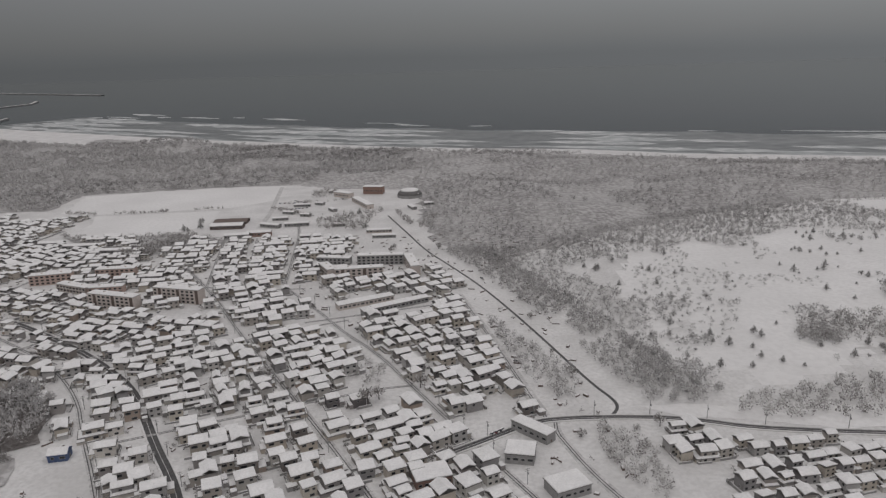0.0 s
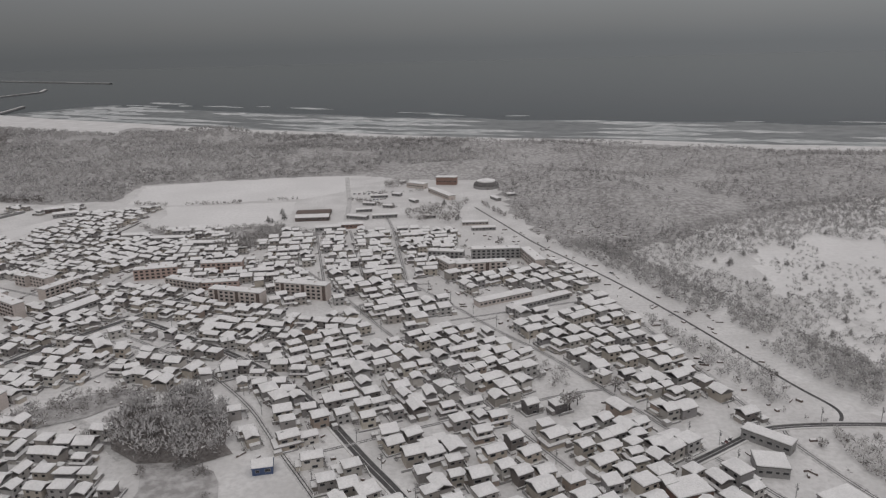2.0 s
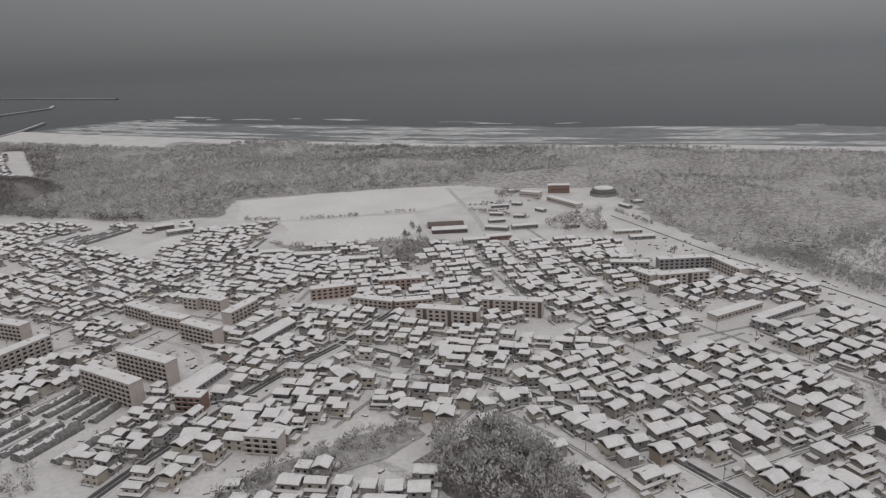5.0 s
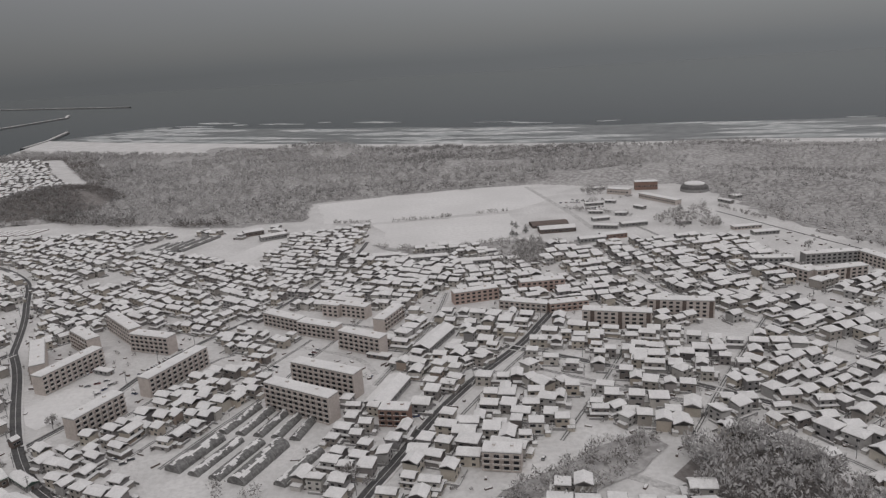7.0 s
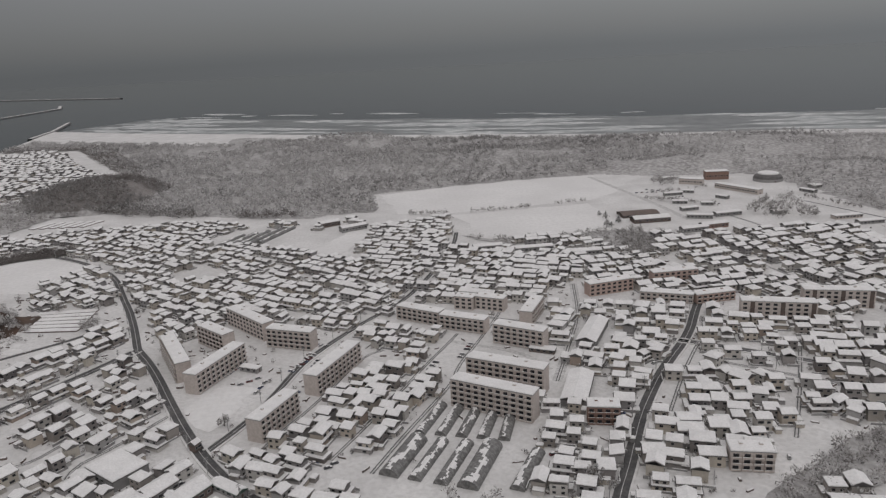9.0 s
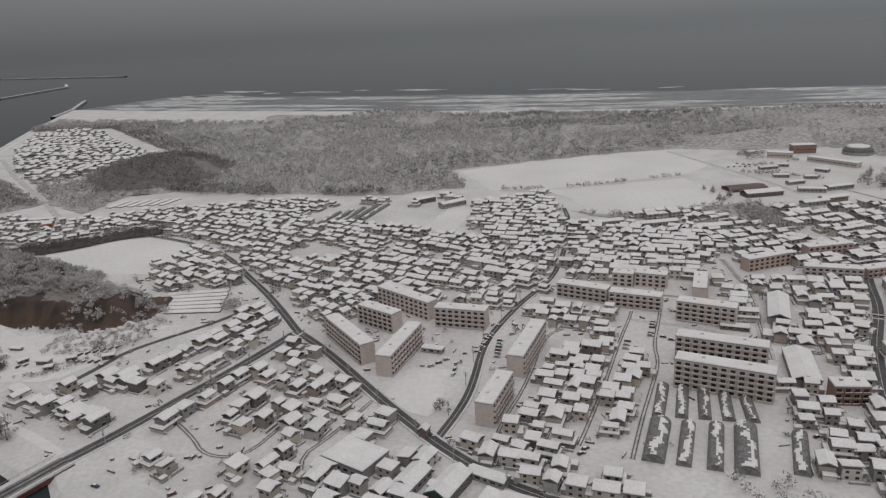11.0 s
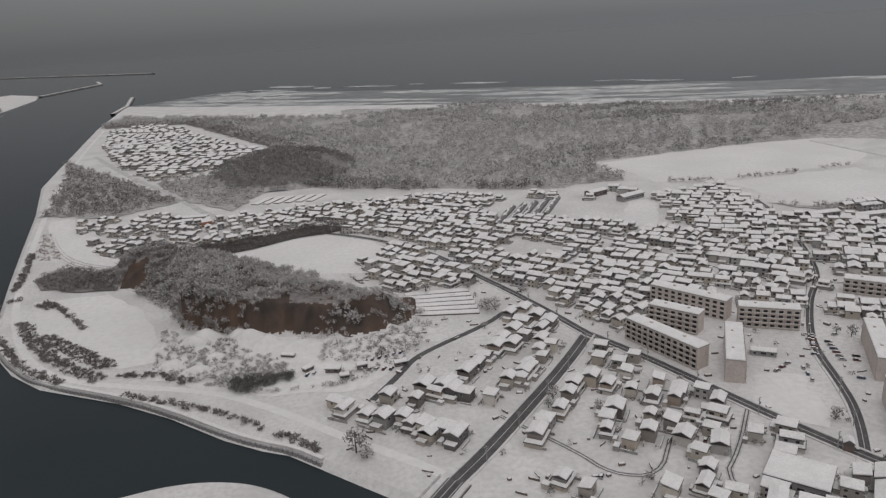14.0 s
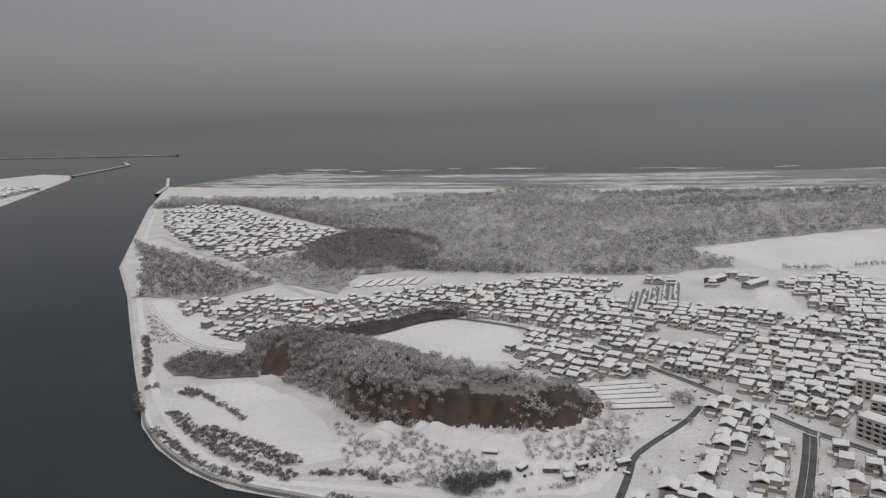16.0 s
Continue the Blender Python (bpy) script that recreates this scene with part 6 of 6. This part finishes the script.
        bushes.append((x + rnd.uniform(-1, 1), y + rnd.uniform(-1, 1), 0))
        continue
    clutter.add(c, m)
tagged(part("yard_clutter", clutter, [M["dark"], M["snow_roof"]]), "stacked timber, crates and low fences under snow", "yard clutter", kind="stuff")
tagged(part("garden_walls", walls, [M["grey"], M["snow_roof"]]), "low grey garden walls capped with snow", "garden wall", kind="stuff")
tagged(part("garden_sheds", sheds, [M["wall_far"], M["roof"], M["snow_roof"]]), "small sheds and car shelters under snow", "shed", kind="stuff")
rng = np.random.default_rng(8)
v, q, sl = leaf_cloud(rng, bushes, 0.5 + 0.6 * rng.random(len(bushes)), 0.9 + 1.2 * rng.random(len(bushes)), 16, 0.42, 0.42, 0.3)
tagged(new("garden_shrubs", np_mesh("garden_shrubs", v, q, sl, [M["bare"], M["rime"]])), "dark garden shrubs flecked with snow", "shrub", kind="stuff")
for i, outline in enumerate(([(-334.4, 667.9), (-307, 673.9), (-233.4, 693.1), (-149, 689.7), (-149.3, 616), (-180, 592.1), (-286.8, 582.6), (-321.2, 593.1)], [(-284.9, 577), (-183.5, 582), (-182.4, 532.4), (-196.9, 507.2), (-266.9, 504.7)],
                             [(-599.1, 515.2), (-576.8, 538.6), (-541.8, 539), (-518, 522.6), (-504.3, 481.8), (-520.3, 468.8), (-551.3, 473.7), (-578.1, 498.9)], [(-675.8, 473), (-643.1, 474.2), (-625, 452), (-605.2, 413.8), (-601.4, 391.8), (-612.6, 387.9), (-645.8, 410.3), (-663.9, 436.7)],
                             [(-378.6, 509.4), (-355.5, 554), (-340, 547.3), (-363, 492.5)], [(-605.1, 421.8), (-559, 403.1), (-531.1, 391.7), (-504.1, 398), (-511.4, 370.5), (-523.6, 352.8), (-555.6, 355.2), (-599.6, 377.7), (-601.4, 391.8)], [(-403, 330.6), (-386.4, 329.2), (-397.6, 299), (-410.1, 317.1)], [(60.2, 221.3), (210, 214.3), (210.4, 196.9), (120.7, 200.7), (70.4, 213.9)], [(-715.2, 621.8), (-692.8, 602.4), (-648.7, 521.7), (-659, 515.1), (-692.2, 561.4)])):
    tagged(flat_sheet("ground_field", ragged(outline, 3.5, i), 0.05 + 0.004 * i, [M["snow_field"]]), "smooth untouched snow field", "field", kind="structure")

# ---- single trees ----
def tree(rad, height, seed, mats, frosty, conical, label):
    rng = np.random.default_rng(seed)
    t = Soup()
    n = 6
    for k, (r0, r1, z0, z1) in enumerate(((0.16, 0.12, 0, height * 0.35), (0.12, 0.03, height * 0.35, height * 0.92))):
        for i in range(n):
            a, b = 2 * math.pi * i / n, 2 * math.pi * (i + 1) / n
            t.face([(r0 * math.cos(a), r0 * math.sin(a), z0), (r0 * math.cos(b), r0 * math.sin(b), z0), (r1 * math.cos(b), r1 * math.sin(b), z1), (r1 * math.cos(a), r1 * math.sin(a), z1)])
    for i in range(3):
        w = 2.2 * i + seed
        z, r = height * (0.25 + 0.1 * i), rad * 0.8
        dx, dy = math.cos(w), math.sin(w)
        t.solid([(-dy * 0.05, dx * 0.05, z), (dy * 0.05, -dx * 0.05, z), (0, 0, z + 0.1), (dx * r, dy * r, z + r * 0.6)], [(0, 1, 3), (1, 2, 3), (2, 0, 3)])
    top = part("tree", t, [M["bark"]])
    if conical:
        cs = [(0, 0, height * (0.12 + 0.62 * k / 6)) for k in range(7)]
        rs = [rad * (1.05 - 0.13 * k) for k in range(7)]
        v, q, s = leaf_cloud(rng, cs, np.array(rs), np.full(7, height * 0.22), 26, 0.36, frosty)
    else:
        ang = rng.random(9) * 6.28
        cs = [(rad * 0.55 * math.cos(a), rad * 0.55 * math.sin(a), height * (0.05 + 0.3 * rng.random())) for a in ang]
        v, q, s = leaf_cloud(rng, cs, np.full(9, rad * 0.55), np.full(9, height * 0.6), 20, 0.4, frosty)
    crown = new("crown", np_mesh("crown", v, q, s, mats))
    crown.parent = top
    return tagged(top, label, "tree", "single trees")


TREES = [tree(1.5, 3.8, 1, RIMED_HAZY, 0.45, True, "young pine dusted with snow on open snow"), tree(1.3, 3.0, 2, RIMED_HAZY, 0.6, True, "small pine laden with snow"),
         tree(1.6, 3.4, 3, BROAD, 0.5, False, "bare tree with frosted twigs"), tree(1.9, 4.6, 4, BROAD, 0.4, False, "spreading leafless tree with frosted twigs"),
         tree(1.6, 4.2, 5, [M["pine"], M["rime_pale"]], 0.66, True, "dark pine with snow on its boughs"), tree(1.2, 2.2, 6, BROAD, 0.6, False, "low frosted bush in the snow")]
tree_used = set()


def put_tree(i, x, y, z, rnd, size=1.0):
    m = pose(x, y, z, 0, 0, rnd.uniform(0, 360)) @ Matrix.Scale(size * rnd.uniform(0.8, 1.6), 4)
    if i in tree_used:
        ob = copy_thing(TREES[i], m)
    else:
        tree_used.add(i)
        ob = TREES[i]
        ob.matrix_basis = m


rnd = random.Random(77)
DUNE = [(70.2, 408.6), (111.5, 461.6), (173.1, 511.1), (273.4, 532.4), (317.8, 466.9), (271.8, 351.7), (209, 250.5), (129.3, 239.3), (91.1, 246.6), (66.5, 298.1)]
n_trees = 0
while n_trees < 185:
    x, y = rnd.uniform(60, 340), rnd.uniform(225, 560)
    edge = near_line(x, y, DUNE + DUNE[:1])
    if inside(x, y, DUNE) and rnd.random() < 0.45 + 0.4 * math.exp(-edge / 28):
        put_tree(rnd.choice((0, 0, 1, 1, 4, 5)), x, y, dune_height(x, y) - 0.05, rnd, 0.78)
        n_trees += 1
for x, y, i in ((52.9, 205.4, 5), (61.2, 207, 3), (-59.7, 502.2, 4), (-57.9, 503.7, 4), (-65.9, 549.4, 4), (-193.3, 513.1, 4), (-190.4, 512.8, 4), (-183.1, 520.1, 4), (-108.8, 630.8, 3), (-188.2, 543.7, 4), (-187.1, 533.8, 4), (-34.6, 234.7, 3), (-38.4, 230.3, 3), (-287, 249.1, 3), (-282.2, 247, 2), (-528.1, 316.7, 3), (-525.2, 313.7, 5), (-518.3, 376.6, 2), (-393.6, 302.9, 2)):
    put_tree(i, x, y, 0, rnd)
made = 0
while made < 70:
    x, y = rnd.uniform(-500, 40), rnd.uniform(180, 480)
    if free(x, y, 0.8):
        put_tree(rnd.choice((2, 5, 5, 2, 3)), x, y, 0, rnd)
        made += 1

# ---- sea, surf, breakwaters ----
rnd = random.Random(5)
surf = Soup()


SHORE = smooth_line(COAST[:11], 3)


def coast_at(k, off):
    """A point off the coast, k from 0 (river mouth) to 1 (far east)."""
    pts = SHORE
    lens = [math.hypot(b[0] - a[0], b[1] - a[1]) for a, b in zip(pts, pts[1:])]
    d = k * sum(lens)
    for (a, b), l in zip(zip(pts, pts[1:]), lens):
        if d <= l:
            u = d / l
            n = Vector((-(b[1] - a[1]), b[0] - a[0])) / l
            return a[0] + (b[0] - a[0]) * u + n.x * off, a[1] + (b[1] - a[1]) * u + n.y * off
        d -= l
    return pts[-1]


LEVEL = [-1.54]


def foam_line(k0, k1, off, width, seed, ragged=0.5):
    n = max(6, int((k1 - k0) * 240))
    LEVEL[0] += 0.0015
    z = LEVEL[0]
    left, right = [], []
    for i in range(n + 1):
        k = k0 + (k1 - k0) * i / n
        o = off + 14 * noise.noise((k * 22, seed, 0.3)) + 5 * noise.noise((k * 90, seed, 1.7))
        w = width * (0.25 + max(0.0, 0.75 + 1.3 * ragged * noise.noise((k * 70, seed, 4.1)))) * min(1, 4 * i / n + 0.05, 4 * (n - i) / n + 0.05)
        left.append(coast_at(k, o + w / 2)), right.append(coast_at(k, o - w / 2))
    for i in range(n):
        surf.face([(*right[i], z), (*right[i + 1], z), (*left[i + 1], z), (*left[i], z)])


for i, (off, w) in enumerate(((9, 14), (38, 26), (80, 32), (132, 38), (190, 40))):
    k = 0.0
    while k < 1:
        l = rnd.uniform(0.06, 0.28)
        foam_line(k, min(k + l, 1), off, w, i * 7 + k, 0.9)
        k += l + rnd.uniform(0.0, 0.03 + 0.022 * i)
for i in range(16):
    k = rnd.random() * 0.95
    foam_line(k, k + rnd.uniform(0.012, 0.06), rnd.uniform(215, 330), rnd.uniform(8, 18), i + 0.5, 0.6)
for i in range(14):
    k = rnd.random() * 0.05
    foam_line(k, k + rnd.uniform(0.02, 0.05), rnd.uniform(20, 330), rnd.uniform(8, 22), i + 80.5, 0.6)
shoal = Soup()
n = 120
near_ = [coast_at(i / n, -8) for i in range(n + 1)]
far_ = [coast_at(i / n, 225 + 40 * noise.noise((i * 0.15, 2, 2))) for i in range(n + 1)]
for i in range(n):
    shoal.face([(*near_[i], -1.56), (*near_[i + 1], -1.56), (*far_[i + 1], -1.56), (*far_[i], -1.56)])
tagged(part("water_shoal", shoal, [M["shoal"]]), "milky shallow water in the surf zone", "water", kind="structure")
tagged(part("surf", surf, [M["foam"]]), "broken white surf lines along the beach", "surf", kind="stuff")


def mole(line, half, height, label):
    rnd2 = random.Random(len(line) + int(half * 10))
    s = Soup()
    ribbon(s, line, half, -2.5, height)
    top = part("breakwater", s, [M["stone"]])
    cap = Soup()
    ribbon(cap, line, half * 0.55, height, height + 0.25)
    part("snow_cap", cap, [M["snow"]], top)
    return tagged(top, label, "breakwater")


mole([(-2600, 3730), (-2034, 3329), (-1190, 2740)], 6, 1.0, "long dark offshore breakwater of concrete blocks")
mole([(-1254, 1950), (-1222, 2290), (-1275, 2430)], 6, 0.8, "short dark breakwater at the river mouth")
mole([(-912, 1372), (-926, 1500), (-972, 1700)], 4, 1.2, "dark mole beside the river mouth")

# ---- river bank and bridge ----
bank = [(-683.1, 455.1), (-679.2, 440.9), (-668.1, 419.6), (-653.1, 399.3), (-638, 385), (-605.8, 367.6), (-585.8, 353.4), (-565.9, 336.1), (-554, 328), (-546, 323.9), (-537.2, 315.8)]
bank_s = smooth_line(bank, 2)
rv = Soup()
ribbon(rv, bank_s, 0.7, -0.6, 0.35)
revet = tagged(part("revetment", rv, [M["snow_field"]]), "concrete river wall with a snowy crest", "river wall", kind="structure")
blk = Soup()
blk.taper(-0.85, 0.85, -0.5, 0.5, -2.4, -0.2, 0.12)
bm_ = blk.mesh("block", [M["grey"]])
run = 0.0
for (x0, y0), (x1, y1) in zip(bank_s, bank_s[1:]):
    L = math.hypot(x1 - x0, y1 - y0)
    while run < L:
        u = run / L
        nx, ny = (y1 - y0) / L, -(x1 - x0) / L
        x, y = x0 + (x1 - x0) * u - nx * -1.6, y0 + (y1 - y0) * u - ny * -1.6
        part("block", bm_, None, revet, at=pose(x, y, 0.1, 0, 0, math.degrees(math.atan2(y1 - y0, x1 - x0))))
        run += 1.9
    run -= L
dam = Soup()
DAM = smooth_line([(-722, 632), (-716, 616), (-700, 578), (-681, 543), (-664, 526), (-650, 518)])
ribbon(dam, DAM, 8.0, 0.0, 0.5)
ribbon(dam, DAM, 6.6, 0.5, 1.1)
ribbon(dam, DAM, 5.2, 1.1, 1.6)
tagged(part("embankment", dam, [M["snow_field"]]), "broad smooth embankment under snow", "embankment", kind="structure")
track = Soup()
ribbon(track, smooth_line([(-856.3, 1150.1), (-810.7, 924.5), (-756.3, 704.1), (-711.9, 555.2), (-683, 467.1), (-665, 426.7), (-646, 397.2), (-625.8, 381.9), (-604.7, 373.7), (-575.6, 363.4), (-552.7, 346.1), (-531, 324.8), (-513.3, 309.6), (-505.5, 301.5)]), 1.6, 0, 0.07)
tagged(part("road", track, [M["snow_field"]]), "snow-covered dike track above the river", "road", kind="structure")
track = Soup()
ribbon(track, smooth_line([(-794.1, 920.8), (-733.5, 805.9), (-687.9, 729.8), (-646.2, 659.4), (-621.4, 612.5), (-593.5, 579.6), (-557.6, 556.9), (-540.7, 545.6)]), 2.4, 0, 0.08)
tagged(part("road", track, [M["slush"]]), "straight snow-covered road to the hamlet", "road", kind="structure")
track = Soup()
ribbon(track, smooth_line([(-522.7, 344.8), (-512.5, 360.6), (-507.4, 370.5), (-498.3, 378.2), (-477.3, 392.4), (-467.3, 402.9)]), 1.2, 0, 0.07)
tagged(part("road", track, [M["road"]]), "wet winding lane between yards", "road", kind="structure")
for pts, half in (([(-511.4, 370.5), (-529.4, 366.9), (-544.4, 370.1)], 0.9), ([(-151.4, 682.4), (-144.6, 611), (-139.6, 566.1), (-138.2, 514.2)], 2.0), ([(-221.1, 250.9), (-207.8, 239.8), (-195.5, 228.8), (-181.3, 213)], 1.8),                   ([(-312.9, 354.5), (-286.8, 338), (-280.2, 320.5)], 1.2)):
    track = Soup()
    ribbon(track, smooth_line(pts), half, 0, 0.055)
    tagged(part("road", track, [M["slush"]]), LANE, "road", kind="structure")


def bridge():
    a, b = (-502.5, 298), (-563.3, 221)
    L = math.hypot(b[0] - a[0], b[1] - a[1])
    ang = math.degrees(math.atan2(b[1] - a[1], b[0] - a[0]))
    s = Soup()
    s.box(0, L, -4.6, 4.6, 0.02, 0.3)
    top = part("bridge", s, [M["grey"]])
    d = Soup()
    d.box(0, L, -2.3, 2.3, 0.3, 0.36)
    part("carriageway", d, [M["road"]], top, "wet asphalt with slush tracks")
    for y in (-1.95, -0.06, 1.8):
        w = Soup()
        w.box(0, L, y, y + 0.22, 0.36, 0.40)
        part("slush_strip", w, [M["slush"]], top, "strip of slush between wheel tracks")
    for y in (-4.3, 2.5):
        w = Soup()
        w.box(0, L, y, y + 1.8, 0.3, 0.44)
        part("footway", w, [M["snow"]], top, "snow-covered footway")
    for y in (-4.6, 4.5):
        g = Soup()
        g.box(0, L, y, y + 0.1, -1.1, 0.3)
        part("girder", g, [M["steel"]], top, "dark red steel girder")
        r = Soup()
        r.box(0, L, y, y + 0.08, 0.85, 0.95)
        part("rail", r, [M["grey"]], top)
        p = Soup()
        p.box(-0.05, 0.05, y, y + 0.08, 0.3, 0.86)
        pm = p.mesh("post", [M["grey"]])
        for k in range(int(L / 2.5)):
            part("post", pm, None, top, at=pose(1 + 2.5 * k, 0, 0))
    for k in (0.28, 0.55):
        q = Soup()
        q.taper(L * k - 0.8, L * k + 0.8, -4, 4, -2.6, 0.02, 0.15)
        part("pier", q, [M["grey"]], top)
    top.matrix_basis = pose(*a, 0.0, 0, 0, ang)
    tagged(top, "girder bridge over the river with a wet roadway", "bridge")


bridge()


# ---- snow heaps, poles, cars ----
def heap(x, y, r, h, seed):
    s = Soup()
    n, k = 16, 5
    rings = []
    for j in range(k + 1):
        f = j / k
        rings.append([(r * (1 - f) * (1 + 0.55 * noise.noise((1.3 * math.cos(a), 1.3 * math.sin(a), seed))) * math.cos(a), r * 0.62 * (1 - f) * (1 + 0.55 * noise.noise((math.cos(a), math.sin(a), seed + 3))) * math.sin(a),
                       h * ease(0, 1, f) * (1 + 0.2 * noise.noise((f * 3, math.cos(a), seed)))) for a in [2 * math.pi * i / n for i in range(n)]])
    idx = len(s.v)
    for ring in rings:
        s.v += ring
    for j in range(k):
        for i in range(n):
            s.f.append((j * n + i, j * n + (i + 1) % n, (j + 1) * n + (i + 1) % n, (j + 1) * n + i))
            s.m.append(0)
    ob = part("spoil_mound", s, [M["snow_field"]])
    for p in ob.data.polygons:
        p.use_smooth = True
    ob.matrix_basis = pose(x, y, -0.02)
    tagged(ob, "smooth snow-covered heap of quarry spoil", "heap", "spoil heaps")


for i, (x, y, r, h) in enumerate(((-583.4, 379.5, 8, 2.6), (-565.2, 387.3, 6, 2.0), (-547.3, 377.1, 5, 1.6), (-603.3, 399.8, 7, 2.4), (-535, 394.8, 7, 2.4), (-514, 400.2, 6, 1.8), (-589.2, 403.6, 9, 4.0), (-573, 407.3, 7, 3.4), (-561, 398.2, 8, 3.2), (-544.1, 389, 7, 2.4), (-529.2, 384.7, 6, 1.8), (-593.4, 385.7, 10, 3.0), (-579.2, 390.5, 6, 1.8), (-555.3, 379.2, 6, 1.5), (-519.1, 392.5, 5, 1.4), (-586, 409, 9, 4.2), (-569, 404, 8, 4.2), (-549, 393, 8, 2.2), (-511, 389, 7, 1.8), (-503, 394, 7, 1.6), (-498, 386, 5, 1.2), (-541, 383, 5, 1.4), (-524, 378, 4, 1.2))):
    heap(x, y, r, h, i * 3.3)


def pole(h):
    s = Soup()
    n = 6
    for i in range(n):
        a, b = 2 * math.pi * i / n, 2 * math.pi * (i + 1) / n
        s.face([(0.13 * math.cos(a), 0.13 * math.sin(a), 0), (0.13 * math.cos(b), 0.13 * math.sin(b), 0), (0.08 * math.cos(b), 0.08 * math.sin(b), h), (0.08 * math.cos(a), 0.08 * math.sin(a), h)])
    top = part("utility_pole", s, [M["grey"]])
    for z in (h - 0.4, h - 1.0):
        c = Soup()
        c.box(-0.75, 0.75, -0.05, 0.05, z, z + 0.1)
        part("crossarm", c, [M["grey"]], top)
    t = Soup()
    t.taper(-0.25, 0.25, -0.45, -0.1, h - 2.0, h - 1.3, 0.05)
    part("transformer", t, [M["grey"]], top)
    return tagged(top, "concrete utility pole with crossarms beside the lane", "utility pole", "utility poles")


POLE = pole(5.6)
first = True
rnd = random.Random(12)
for key, side in (("r1", 1), ("r2", -1), ("r3", 1), ("r5", -1), ("r6", 1), ("l1", 1), ("l2", -1), ("l3", 1), ("r4", 1), ("r8", 1)):
    line, half = ROADS[key]
    acc = 6.0
    for (x0, y0), (x1, y1) in zip(line, line[1:]):
        L = math.hypot(x1 - x0, y1 - y0)
        acc += L
        if acc > 17:
            acc = 0.0
            n = Vector((-(y1 - y0), x1 - x0)) / L * side * (half + 0.5)
            m = pose(x1 + n.x, y1 + n.y, 0, 0, 0, math.degrees(math.atan2(y1 - y0, x1 - x0)) + 90)
            if first:
                POLE.matrix_basis = m
                first = False
            else:
                copy_thing(POLE, m)


def car(snowy):
    s = Soup()
    s.taper(-1.25, 1.25, -0.5, 0.5, 0.16, 0.5, 0.06)
    top = part("car", s, [M["car"]])
    c = Soup()
    c.taper(-0.85, 0.6, -0.46, 0.46, 0.5, 0.84, 0.16)
    part("cabin", c, [M["glass"]], top)
    r = Soup()
    r.taper(-0.72, 0.46, -0.33, 0.33, 0.83, 0.83 + 0.12 * snowy, 0.06)
    part("roof_snow", r, [M["snow_roof"]], top)
    if snowy > 0.5:
        b = Soup()
        b.taper(0.62, 1.2, -0.42, 0.42, 0.49, 0.58, 0.06)
        part("bonnet_snow", b, [M["snow_roof"]], top)
    w = Soup()
    n = 10
    for i in range(n):
        a, q = 2 * math.pi * i / n, 2 * math.pi * (i + 1) / n
        w.face([(0.19 * math.cos(a), -0.07, 0.19 * math.sin(a)), (0.19 * math.cos(q), -0.07, 0.19 * math.sin(q)), (0.19 * math.cos(q), 0.07, 0.19 * math.sin(q)), (0.19 * math.cos(a), 0.07, 0.19 * math.sin(a))])
    wm = w.mesh("wheel", [M["rubber"]])
    for x in (-0.75, 0.78):
        for y in (-0.47, 0.47):
            part("wheel", wm, None, top, at=pose(x, y, 0.19))
    return tagged(top, "parked car with snow on its roof" if snowy < 0.6 else "parked car half buried under snow", "car", "parked cars")


CARS = [car(1.0), car(0.4)]
car_used = set()


def park(x, y, turn, rnd):
    i = rnd.choice((0, 1))
    m = pose(x, y, 0.0, 0, 0, turn)
    if i in car_used:
        copy_thing(CARS[i], m)
    else:
        car_used.add(i)
        CARS[i].matrix_basis = m


rnd = random.Random(31)
for x0, y0, x1, y1, n, turn in ((-400.9, 340.4, -394.9, 351.9, 9, -30), (-375.4, 339.6, -367.5, 352.9, 8, -30), (-371.8, 321.9, -363.8, 335.3, 6, -30), (-393.2, 332.3, -387.3, 336.1, 3, 20), (-386.4, 324.3, -384.4, 332.1, 3, 60), (-435.1, 299.7, -429.1, 303.6, 4, 60),
                                 (-368.8, 264.8, -362.7, 274.6, 5, -30), (4.6, 206.8, 11.1, 211.1, 5, 60), (-127.3, 612.9, -117.8, 603, 4, 20), (-124.3, 578, -112.5, 580.7, 5, 60), (-309.1, 339, -305.3, 333.1, 3, -30), (-373.2, 366.7, -363.5, 360.5, 6, 60), (-180.2, 342.5, -151.6, 338.8, 9, 90), (-305.2, 349.4, -311.1, 338.1, 6, -29), (-320.8, 335.6, -323.8, 330, 3, -29), (-369.4, 353.9, -371.5, 346.3, 3, -29), (-365.6, 347, -370.2, 331.6, 7, -29), (-356.9, 273.4, -363.9, 265.7, 5, 20), (-138.9, 604.2, -122.3, 601.9, 5, 40), (-280, 347.2, -272.3, 342.1, 4, 60), (-260.1, 298.5, -255.2, 302.1, 3, -30),
                                 (-524.3, 372.7, -511.3, 376.5, 6, 70), (-525.4, 366.8, -515.4, 364.6, 5, 60), (-544.4, 367.1, -537.4, 369, 4, 70), (-131, 362.1, -123.4, 357.9, 4, 80), (-404.1, 267.4, -400.1, 271.3, 2, 50)):
    for k in range(n):
        if rnd.random() < 0.85:
            u = k / max(1, n - 1)
            park(x0 + (x1 - x0) * u, y0 + (y1 - y0) * u, turn + rnd.uniform(-6, 6), rnd)
made = 0
while made < 30:
    x, y = rnd.uniform(-490, 40), rnd.uniform(185, 380)
    if free(x, y, 1.0):
        park(x, y, rnd.choice((-29, 61, 26, -64, 10)), rnd)
        TAKEN.append((x, y, 1.2))
        made += 1
